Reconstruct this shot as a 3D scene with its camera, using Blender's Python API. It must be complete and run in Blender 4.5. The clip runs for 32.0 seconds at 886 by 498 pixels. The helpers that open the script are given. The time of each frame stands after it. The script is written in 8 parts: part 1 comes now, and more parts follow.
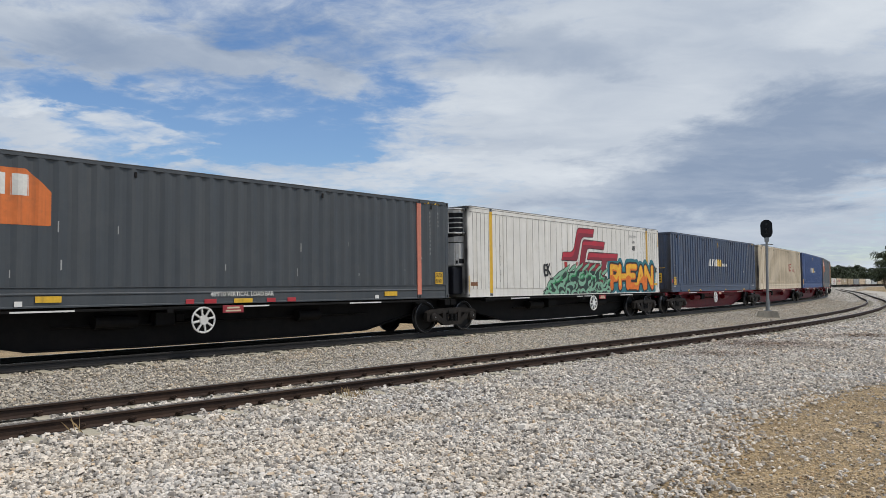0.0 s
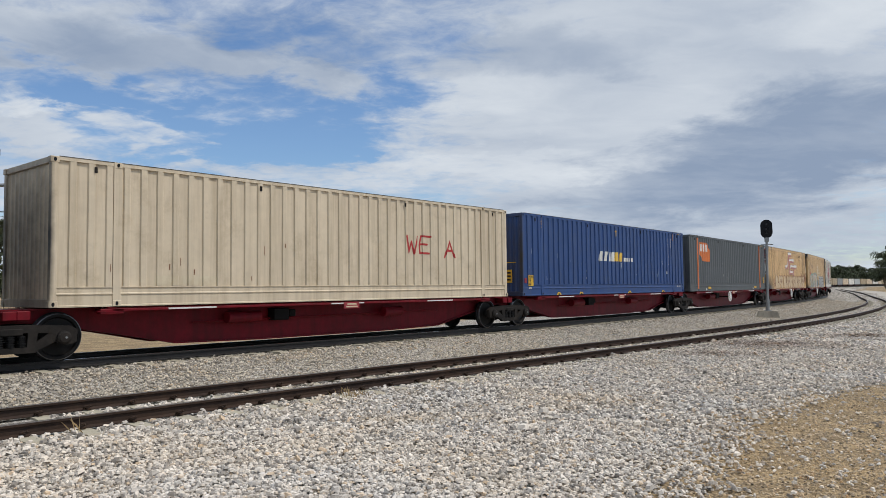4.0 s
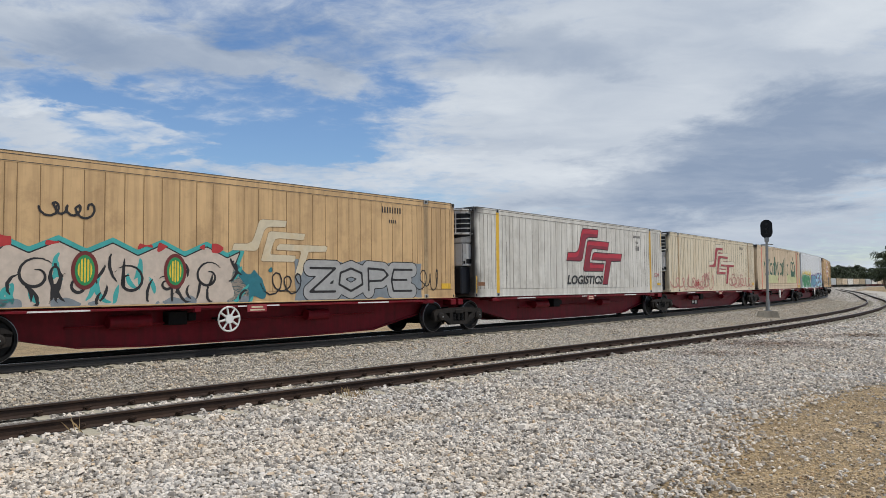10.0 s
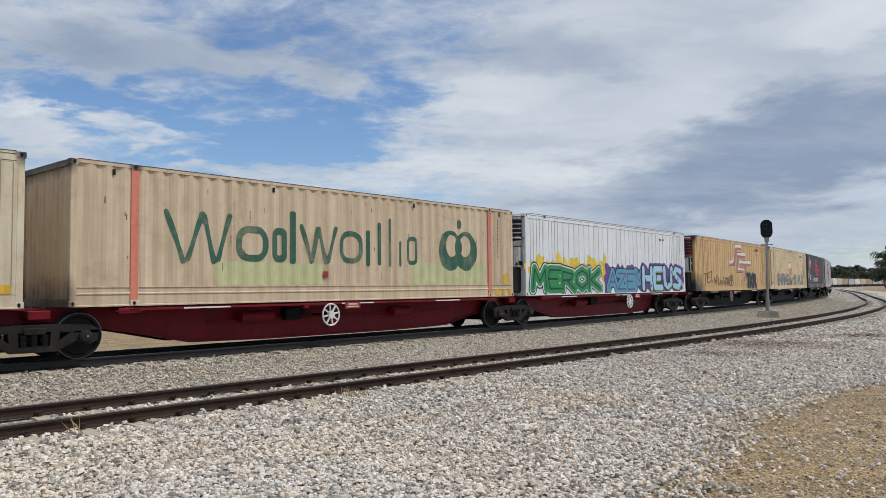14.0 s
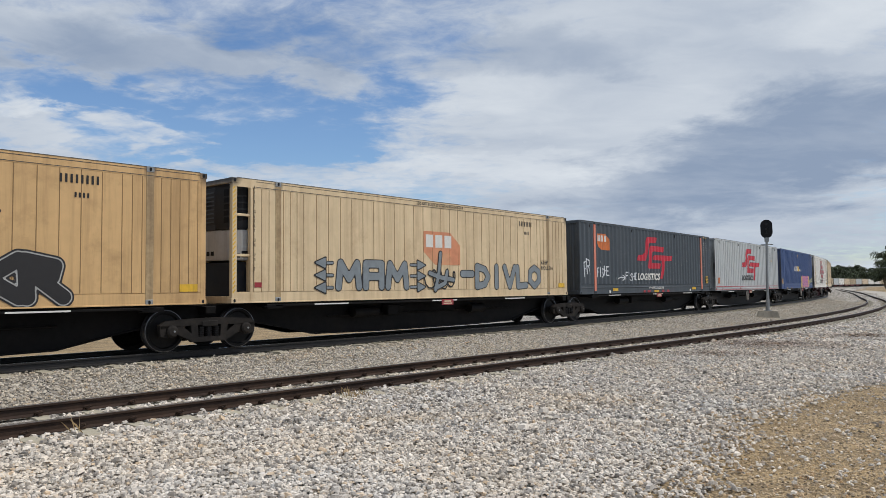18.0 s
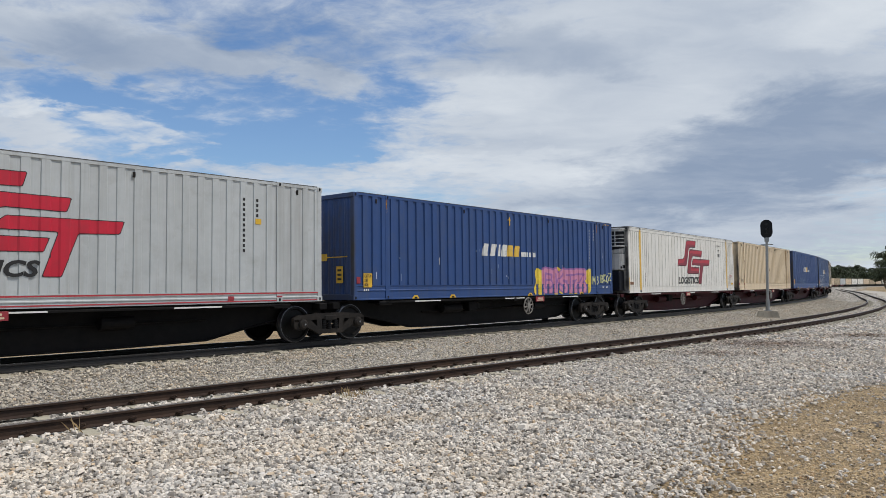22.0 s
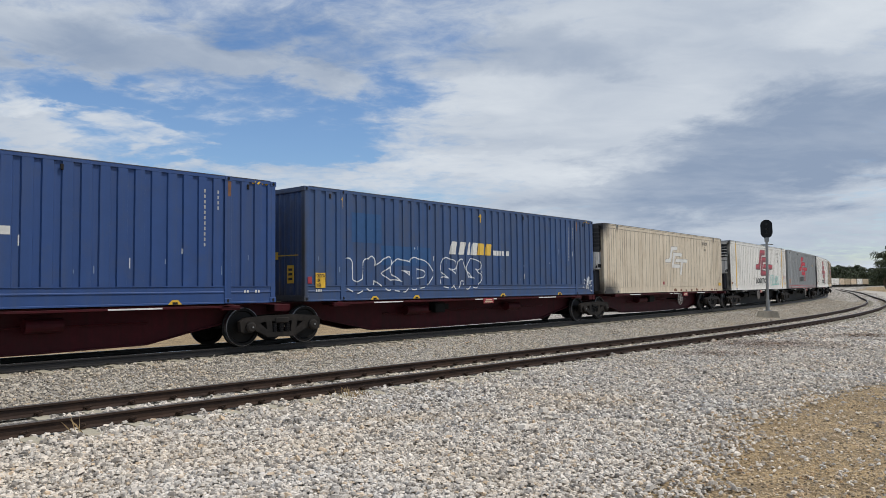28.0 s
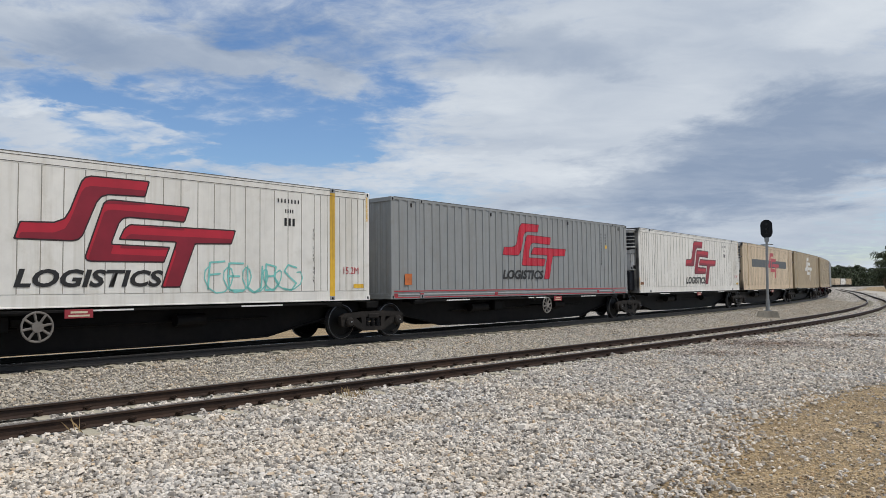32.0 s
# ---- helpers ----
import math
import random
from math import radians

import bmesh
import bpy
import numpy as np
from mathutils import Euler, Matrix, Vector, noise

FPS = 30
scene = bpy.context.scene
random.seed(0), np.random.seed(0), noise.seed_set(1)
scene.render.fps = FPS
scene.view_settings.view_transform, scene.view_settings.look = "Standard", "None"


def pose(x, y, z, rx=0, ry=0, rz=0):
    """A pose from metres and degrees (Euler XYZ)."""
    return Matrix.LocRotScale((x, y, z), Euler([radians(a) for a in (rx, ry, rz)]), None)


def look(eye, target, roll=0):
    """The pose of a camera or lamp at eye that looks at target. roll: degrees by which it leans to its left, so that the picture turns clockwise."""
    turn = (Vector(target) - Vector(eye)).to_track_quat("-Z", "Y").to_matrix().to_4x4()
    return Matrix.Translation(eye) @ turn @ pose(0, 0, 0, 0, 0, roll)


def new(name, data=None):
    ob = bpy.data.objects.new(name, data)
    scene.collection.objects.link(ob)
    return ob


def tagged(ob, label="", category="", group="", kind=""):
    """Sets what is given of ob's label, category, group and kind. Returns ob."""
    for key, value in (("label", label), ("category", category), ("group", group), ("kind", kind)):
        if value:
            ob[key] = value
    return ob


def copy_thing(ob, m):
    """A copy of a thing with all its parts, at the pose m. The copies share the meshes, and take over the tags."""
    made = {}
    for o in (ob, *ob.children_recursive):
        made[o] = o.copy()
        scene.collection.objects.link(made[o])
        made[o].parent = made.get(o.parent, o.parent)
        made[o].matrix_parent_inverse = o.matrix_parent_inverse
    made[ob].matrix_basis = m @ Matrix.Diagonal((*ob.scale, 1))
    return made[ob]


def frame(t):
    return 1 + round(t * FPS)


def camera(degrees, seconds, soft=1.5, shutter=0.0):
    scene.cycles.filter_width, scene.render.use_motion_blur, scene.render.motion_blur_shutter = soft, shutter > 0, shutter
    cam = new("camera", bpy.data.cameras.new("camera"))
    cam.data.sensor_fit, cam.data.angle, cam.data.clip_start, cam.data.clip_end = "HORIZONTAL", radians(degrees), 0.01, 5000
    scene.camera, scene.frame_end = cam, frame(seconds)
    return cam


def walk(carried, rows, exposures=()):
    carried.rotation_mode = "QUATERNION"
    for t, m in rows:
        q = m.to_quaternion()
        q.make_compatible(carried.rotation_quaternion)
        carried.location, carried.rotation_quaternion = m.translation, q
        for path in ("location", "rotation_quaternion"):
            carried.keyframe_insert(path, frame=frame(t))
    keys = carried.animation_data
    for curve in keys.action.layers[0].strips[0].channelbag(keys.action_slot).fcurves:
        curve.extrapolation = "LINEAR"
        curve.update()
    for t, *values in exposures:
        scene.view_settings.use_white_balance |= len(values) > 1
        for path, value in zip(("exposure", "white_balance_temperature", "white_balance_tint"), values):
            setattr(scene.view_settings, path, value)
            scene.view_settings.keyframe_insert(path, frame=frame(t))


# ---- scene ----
EXPO = 0.0
SKY_STRENGTH, SKY_GAIN, SUN_POWER = 1.0, 0.125, 2.6
LOOP_SLEEPER = -16.74
# banks of cloud and breaks between them: slope sideways, slope up, half widths, tilt, strength
BREAKS = [(-0.30, 0.225, 0.38, 0.085, -4, -0.34), (-0.09, 0.262, 0.12, 0.055, 8, -0.30), (-0.20, 0.200, 0.20, 0.036, 4, -0.26), (-0.50, 0.285, 0.22, 0.036, -17, -0.34), (-0.225, 0.358, 0.09, 0.034, -8, -0.10), (-0.585, 0.240, 0.105, 0.040, 0, 0.46), (-0.420, 0.226, 0.070, 0.032, 0, 0.38), (0.339, 0.243, 0.426, 0.228, 0, 0.45), (-0.500, 0.352, 0.34, 0.055, -8, 0.32), (-0.270, 0.314, 0.24, 0.034, -12, 0.30), (-0.10, 0.165, 0.16, 0.030, 0, 0.16), (-0.45, 0.175, 0.30, 0.022, -6, 0.20)]
SHADES = [(0.24, 0.275, 0.24, 0.12, 10, 0.08), (-0.56, 0.372, 0.12, 0.045, 0, 0.12), (-0.40, 0.330, 0.34, 0.060, -10, -0.30), (0.50, 0.190, 0.44, 0.095, 14, -0.40), (0.12, 0.325, 0.20, 0.040, 4, -0.16), (-0.20, 0.350, 0.16, 0.050, -10, -0.26), (0.552, 0.372, 0.17, 0.050, 15, 0.14), (0.05, 0.272, 0.15, 0.060, 0, 0.08), (0.10, 0.165, 0.24, 0.030, 2, 0.10), (-0.58, 0.262, 0.09, 0.020, 0, 0.18), (0.5, 0.07, 0.40, 0.060, 0, -0.08)]
MAIN_START = (-1.775, 22.330, 0.861)
MAIN_KNOTS = [-40, 0, 20, 40, 60, 80, 110, 140, 180, 230, 290, 350, 430, 520]
MAIN_BEND = [2.23, 1.93, 2.10, 2.89, 3.12, 2.54, 1.48, 0.36, -0.53, -1.06, -1.22, -1.15, -0.98, 0.0]
LOOP_START = (4.466, 20.316, 0.817)
LOOP_KNOTS = [-15, 0, 20, 40, 60, 80, 100, 130, 180]
LOOP_BEND = [-4.13, 3.00, 4.76, 3.91, 3.95, -0.94, 0.29, 0.72, -0.26]
# the camera stands still beside the loop line
cam = camera(61.63, 32.0, soft=0.55)
EYE = Vector((0.0, 0.0, 1.333))
CAM = Matrix.Translation(EYE) @ pose(0, 0, 0, 93.004, 0, 0) @ pose(0, 0, 0, 0, 0, -0.588)
walk(cam, [(0, CAM), (32, CAM)], [(0, EXPO), (32, EXPO)])


# ---- light ----
SUN_EL, SUN_AZ = radians(58), radians(97)   # azimuth clockwise from +y: high, off to the right
world = bpy.data.worlds.new("sky")
scene.world = world
world.use_nodes = True


def build_sky():
    nt = world.node_tree
    nt.nodes.clear()

    def node(kind, **props):
        n = nt.nodes.new(kind)
        for k, v in props.items():
            n.inputs[k.replace("_", " ")].default_value = v
        return n

    def link(a, b):
        nt.links.new(a, b)

    def math_node(op, a, b=None, c=None):
        n = nt.nodes.new("ShaderNodeMath")
        n.operation = op
        for i, v in enumerate((a, b, c)):
            if v is None:
                continue
            if isinstance(v, (int, float)):
                n.inputs[i].default_value = v
            else:
                link(v, n.inputs[i])
        return n.outputs[0]

    sky = nt.nodes.new("ShaderNodeTexSky")
    sky.sky_type, sky.sun_disc = "NISHITA", False
    sky.sun_elevation, sky.sun_rotation = SUN_EL, SUN_AZ
    sky.air_density, sky.dust_density, sky.ozone_density = 1.0, 0.3, 4.0
    tc = nt.nodes.new("ShaderNodeTexCoord")
    sep = nt.nodes.new("ShaderNodeSeparateXYZ")
    link(tc.outputs["Generated"], sep.inputs[0])
    up = math_node("MAXIMUM", sep.outputs[2], 0.0)
    den = math_node("ADD", up, 0.16)
    px = math_node("DIVIDE", sep.outputs[0], den)
    py = math_node("DIVIDE", sep.outputs[1], den)
    comb = nt.nodes.new("ShaderNodeCombineXYZ")
    link(px, comb.inputs[0])
    link(py, comb.inputs[1])
    def layer(scale, stretch, turn, detail, rough, warp, shift):
        mp = nt.nodes.new("ShaderNodeMapping")
        mp.inputs["Location"].default_value = (shift, shift * 0.37, 0)
        mp.inputs["Rotation"].default_value = (0, 0, radians(turn))
        mp.inputs["Scale"].default_value = (1.0, stretch, 1.0)
        link(comb.outputs[0], mp.inputs[0])
        n = node("ShaderNodeTexNoise", Scale=scale, Detail=detail, Roughness=rough, Distortion=warp)
        link(mp.outputs[0], n.inputs["Vector"])
        return n.outputs[0]

    def remap(src, lo, hi, a, b):
        n = nt.nodes.new("ShaderNodeMapRange")
        n.interpolation_type = "SMOOTHSTEP"
        for k, v in zip(("From Min", "From Max", "To Min", "To Max"), (lo, hi, a, b)):
            n.inputs[k].default_value = v
        link(src, n.inputs["Value"])
        return n.outputs[0]

    puffs = layer(1.15, 1.25, 20, 10.0, 0.55, 0.4, 3.1)
    wisps = layer(3.6, 1.6, 20, 9.0, 0.62, 0.6, 1.7)
    # where a cloud stands: sideways and upwards slopes of the view, their edges frayed by noise
    ahead = math_node("MAXIMUM", sep.outputs[1], 0.05)
    fray_u = math_node("MULTIPLY_ADD", layer(2.6, 1.0, 5, 6.0, 0.6, 0.3, 5.9), 0.34, -0.17)
    fray_v = math_node("MULTIPLY_ADD", layer(2.6, 1.0, 5, 6.0, 0.6, 0.3, 12.4), 0.16, -0.08)
    su = math_node("ADD", math_node("DIVIDE", sep.outputs[0], ahead), fray_u)
    sv = math_node("ADD", math_node("DIVIDE", sep.outputs[2], ahead), fray_v)

    def bank(total, u, v, ru, rv, tilt, amount):
        """Adds a soft oval bank of cloud, or a break in it, to the total."""
        c, s = math.cos(radians(tilt)), math.sin(radians(tilt))
        du, dv = math_node("SUBTRACT", su, u), math_node("SUBTRACT", sv, v)
        a = math_node("DIVIDE", math_node("MULTIPLY_ADD", du, c, math_node("MULTIPLY", dv, s)), ru)
        b = math_node("DIVIDE", math_node("MULTIPLY_ADD", du, -s, math_node("MULTIPLY", dv, c)), rv)
        r2 = math_node("MULTIPLY_ADD", a, a, math_node("MULTIPLY", b, b))
        return math_node("ADD", total, remap(r2, 0.0, 1.0, amount, 0.0))

    mottle = layer(11.0, 1.2, 35, 7.0, 0.6, 0.5, 6.6)
    cover = math_node("MULTIPLY_ADD", puffs, 1.0, math_node("MULTIPLY_ADD", wisps, 0.75, math_node("MULTIPLY_ADD", mottle, 0.62, -0.46)))
    for spot in BREAKS:
        cover = bank(cover, *spot)
    cover = math_node("ADD", cover, remap(sep.outputs[2], 0.0, 0.09, 0.10, 0.0))
    ramp = nt.nodes.new("ShaderNodeValToRGB")
    ramp.color_ramp.interpolation = "EASE"
    ramp.color_ramp.elements[0].position, ramp.color_ramp.elements[1].position = 0.26, 0.96
    ramp.color_ramp.elements[0].color = (0.05, 0.05, 0.05, 1)
    link(cover, ramp.inputs[0])
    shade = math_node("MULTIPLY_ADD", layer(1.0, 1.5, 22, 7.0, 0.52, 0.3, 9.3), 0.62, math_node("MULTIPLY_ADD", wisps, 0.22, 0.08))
    for spot in SHADES:
        shade = bank(shade, *spot)
    tone = nt.nodes.new("ShaderNodeValToRGB")
    tone.color_ramp.elements[0].position, tone.color_ramp.elements[0].color = 0.12, (0.27, 0.345, 0.475, 1)
    tone.color_ramp.elements[1].position, tone.color_ramp.elements[1].color = 0.80, (0.76, 0.805, 0.85, 1)
    link(shade, tone.inputs[0])
    mix = nt.nodes.new("ShaderNodeMix")
    mix.data_type = "RGBA"
    gain = nt.nodes.new("ShaderNodeMix")
    gain.data_type, gain.blend_type = "RGBA", "MULTIPLY"
    gain.inputs["Factor"].default_value = 1.0
    link(sky.outputs[0], gain.inputs["A"])
    gain.inputs["B"].default_value = (SKY_GAIN, SKY_GAIN, SKY_GAIN, 1)
    link(ramp.outputs[0], mix.inputs["Factor"])
    sat = nt.nodes.new("ShaderNodeHueSaturation")
    sat.inputs["Saturation"].default_value, sat.inputs["Hue"].default_value, sat.inputs["Value"].default_value = 1.14, 0.504, 0.95
    link(gain.outputs["Result"], sat.inputs["Color"])
    link(sat.outputs[0], mix.inputs["A"])
    # the sheet of cloud is brighter overhead, where it is thin
    high = nt.nodes.new("ShaderNodeMix")
    high.data_type, high.blend_type = "RGBA", "MULTIPLY"
    high.inputs["Factor"].default_value = 1.0
    link(tone.outputs[0], high.inputs["A"])
    over = remap(sep.outputs[2], 0.40, 0.95, 1.0, 1.55)
    grey = nt.nodes.new("ShaderNodeCombineColor")
    for i in range(3):
        link(over, grey.inputs[i])
    link(grey.outputs[0], high.inputs["B"])
    link(high.outputs["Result"], mix.inputs["B"])
    bg = nt.nodes.new("ShaderNodeBackground")
    bg.inputs["Strength"].default_value = SKY_STRENGTH
    link(mix.outputs["Result"], bg.inputs["Color"])
    out = nt.nodes.new("ShaderNodeOutputWorld")
    link(bg.outputs[0], out.inputs["Surface"])


build_sky()
sun = new("sun", bpy.data.lights.new("sun", "SUN"))
sun.data.energy, sun.data.angle, sun.data.color = SUN_POWER, radians(3.5), (1.0, 0.945, 0.865)
sun.matrix_world = look((0, 0, 0), (-math.sin(SUN_AZ) * math.cos(SUN_EL), -math.cos(SUN_AZ) * math.cos(SUN_EL), -math.sin(SUN_EL)))


# ---- materials ----
def material(name, color, rough=0.6, metal=0.0, dirt=None, dirt_amount=0.0, streak=0.0, grain=8.0, bump=0.0, bump_scale=40.0, vary=0.12, per="none", spec=0.5, panel=0.0, soot_shade=(), stains=()):
    """A painted, rusty or earthy surface: colour varied at two scales, dirt in blots and in run-off streaks, fine relief."""
    m = bpy.data.materials.new(name)
    m.use_nodes = True
    nt = m.node_tree
    bsdf = nt.nodes["Principled BSDF"]
    bsdf.inputs["Roughness"].default_value, bsdf.inputs["Metallic"].default_value = rough, metal
    bsdf.inputs["Specular IOR Level"].default_value = spec

    def noise_at(scale, detail, stretch=None, rough_n=0.6):
        n = nt.nodes.new("ShaderNodeTexNoise")
        n.inputs["Scale"].default_value, n.inputs["Detail"].default_value, n.inputs["Roughness"].default_value = scale, detail, rough_n
        src = tc.outputs["Object"]
        if stretch:
            mp = nt.nodes.new("ShaderNodeMapping")
            mp.inputs["Scale"].default_value = stretch
            nt.links.new(src, mp.inputs[0])
            src = mp.outputs[0]
        nt.links.new(src, n.inputs["Vector"])
        return n.outputs[0]

    def blend(mode, fac, a, b):
        n = nt.nodes.new("ShaderNodeMix")
        n.data_type, n.blend_type = "RGBA", mode
        for sock, v in (("Factor", fac), ("A", a), ("B", b)):
            if isinstance(v, (int, float)):
                n.inputs[sock].default_value = v
            elif isinstance(v, tuple):
                n.inputs[sock].default_value = v
            else:
                nt.links.new(v, n.inputs[sock])
        return n.outputs["Result"]

    def ramp(src, lo, hi):
        n = nt.nodes.new("ShaderNodeMapRange")
        n.inputs["From Min"].default_value, n.inputs["From Max"].default_value = lo, hi
        nt.links.new(src, n.inputs["Value"])
        return n.outputs[0]

    tc = nt.nodes.new("ShaderNodeTexCoord")
    base = (*color, 1)
    out = base
    dark = tuple(c * (1 - 2.2 * vary) for c in color) + (1,)
    light = tuple(min(1, c * (1 + vary)) for c in color) + (1,)
    out = blend("MIX", ramp(noise_at(grain, 6), 0.3, 0.7), dark, light)
    out = blend("MIX", 0.5, base, out)
    if per != "none":
        if per == "stone":
            own = nt.nodes.new("ShaderNodeAttribute")
            own.attribute_name = "tone"
            src = own.outputs["Fac"]
        elif per == "island":
            src = nt.nodes.new("ShaderNodeNewGeometry").outputs["Random Per Island"]
        else:
            src = nt.nodes.new("ShaderNodeObjectInfo").outputs["Random"]
        hue = nt.nodes.new("ShaderNodeValToRGB")
        if per == "stone":
            # mostly pale, a few dark, a few tan; spread widened to suggest shadow between stones
            stops = [(0.0, (0.26, 0.255, 0.25)), (0.08, (0.50, 0.49, 0.48)), (0.35, (0.82, 0.81, 0.80)), (0.80, (1.24, 1.22, 1.19)), (0.93, (1.06, 1.0, 0.93)), (1.0, (0.92, 0.74, 0.55))]
        else:
            stops = [(0.0, (0.30, 0.285, 0.265)), (0.78, (1.16, 1.13, 1.08))]
        while len(hue.color_ramp.elements) < len(stops):
            hue.color_ramp.elements.new(0.5)
        for e, (p, c) in zip(hue.color_ramp.elements, stops):
            e.position, e.color = p, (*c, 1)
        nt.links.new(src, hue.inputs[0])
        out = blend("MULTIPLY", 1.0, out, hue.outputs[0])
    if panel:
        # sheets side by side differ a little in tone
        sp = nt.nodes.new("ShaderNodeSeparateXYZ")
        nt.links.new(tc.outputs["Object"], sp.inputs[0])
        st = nt.nodes.new("ShaderNodeMath")
        st.operation, st.inputs[1].default_value = "SNAP", 0.46
        nt.links.new(sp.outputs[0], st.inputs[0])
        wn = nt.nodes.new("ShaderNodeTexWhiteNoise")
        wn.noise_dimensions = "1D"
        nt.links.new(st.outputs[0], wn.inputs["W"])
        tone = nt.nodes.new("ShaderNodeValToRGB")
        tone.color_ramp.elements[0].color = (1 - panel, 1 - panel * 1.05, 1 - panel * 1.15, 1)
        tone.color_ramp.elements[1].color = (1 + panel * 0.6, 1 + panel * 0.6, 1 + panel * 0.6, 1)
        nt.links.new(wn.outputs[0], tone.inputs[0])
        out = blend("MULTIPLY", 1.0, out, tone.outputs[0])
    if dirt and dirt_amount:
        out = blend("MIX", ramp(noise_at(1.3, 9, None, 0.7), 0.62 - 0.3 * dirt_amount, 0.95), out, (*dirt, 1))
    if dirt and streak:
        runs = noise_at(1.0, 6, (5.5, 5.5, 0.28), 0.65)
        out = blend("MIX", ramp(runs, 0.56 - 0.22 * streak, 1.0), out, (*dirt, 1))
    if per == "stone":
        # wide drifts of warmer and of greyer stone
        drift = nt.nodes.new("ShaderNodeValToRGB")
        drift.color_ramp.elements[0].position, drift.color_ramp.elements[0].color = 0.36, (0.985, 0.98, 0.97, 1)
        drift.color_ramp.elements[1].position, drift.color_ramp.elements[1].color = 0.66, (1.06, 1.0, 0.91, 1)
        nt.links.new(noise_at(0.45, 5), drift.inputs[0])
        out = blend("MULTIPLY", 1.0, out, drift.outputs[0])
    for cx, cy, rx, ry in stains:
        # an old spill of dirt and oil on the stones
        mp = nt.nodes.new("ShaderNodeMapping")
        mp.inputs["Location"].default_value, mp.inputs["Scale"].default_value = (-cx / rx, -cy / ry, 0), (1 / rx, 1 / ry, 0)
        nt.links.new(tc.outputs["Object"], mp.inputs[0])
        far = nt.nodes.new("ShaderNodeVectorMath")
        far.operation = "LENGTH"
        nt.links.new(mp.outputs[0], far.inputs[0])
        rag = nt.nodes.new("ShaderNodeMath")
        rag.operation, rag.inputs[1].default_value = "MULTIPLY_ADD", 1.1
        nt.links.new(noise_at(1.1, 7), rag.inputs[0])
        nt.links.new(far.outputs["Value"], rag.inputs[2])
        out = blend("MULTIPLY", ramp(rag.outputs[0], 1.5, 0.55), out, (0.40, 0.33, 0.29, 1))
    for cx, cz, rx, rz in soot_shade:
        # exhaust soot thick at its source, and shade painted on grimy ends, thinning raggedly
        def calc(op, a, b):
            n = nt.nodes.new("ShaderNodeMath")
            n.operation = op
            for i, v in enumerate((a, b)):
                if isinstance(v, (int, float)):
                    n.inputs[i].default_value = v
                else:
                    nt.links.new(v, n.inputs[i])
            return n.outputs[0]
        sp = nt.nodes.new("ShaderNodeSeparateXYZ")
        nt.links.new(tc.outputs["Object"], sp.inputs[0])
        a, b = calc("DIVIDE", calc("SUBTRACT", sp.outputs[0], cx), rx), calc("DIVIDE", calc("SUBTRACT", sp.outputs[2], cz), rz)
        far = calc("ADD", calc("SQRT", calc("ADD", calc("MULTIPLY", a, a), calc("MULTIPLY", b, b)), 0.0), calc("MULTIPLY", noise_at(3.0, 6), 0.5))
        out = blend("MIX", ramp(far, 1.25, 0.55), out, (0.035, 0.032, 0.030, 1))
    nt.links.new(out, bsdf.inputs["Base Color"])
    if bump:
        b = nt.nodes.new("ShaderNodeBump")
        b.inputs["Strength"].default_value, b.inputs["Distance"].default_value = bump, 0.02
        nt.links.new(noise_at(bump_scale, 8), b.inputs["Height"])
        nt.links.new(b.outputs[0], bsdf.inputs["Normal"])
    return m


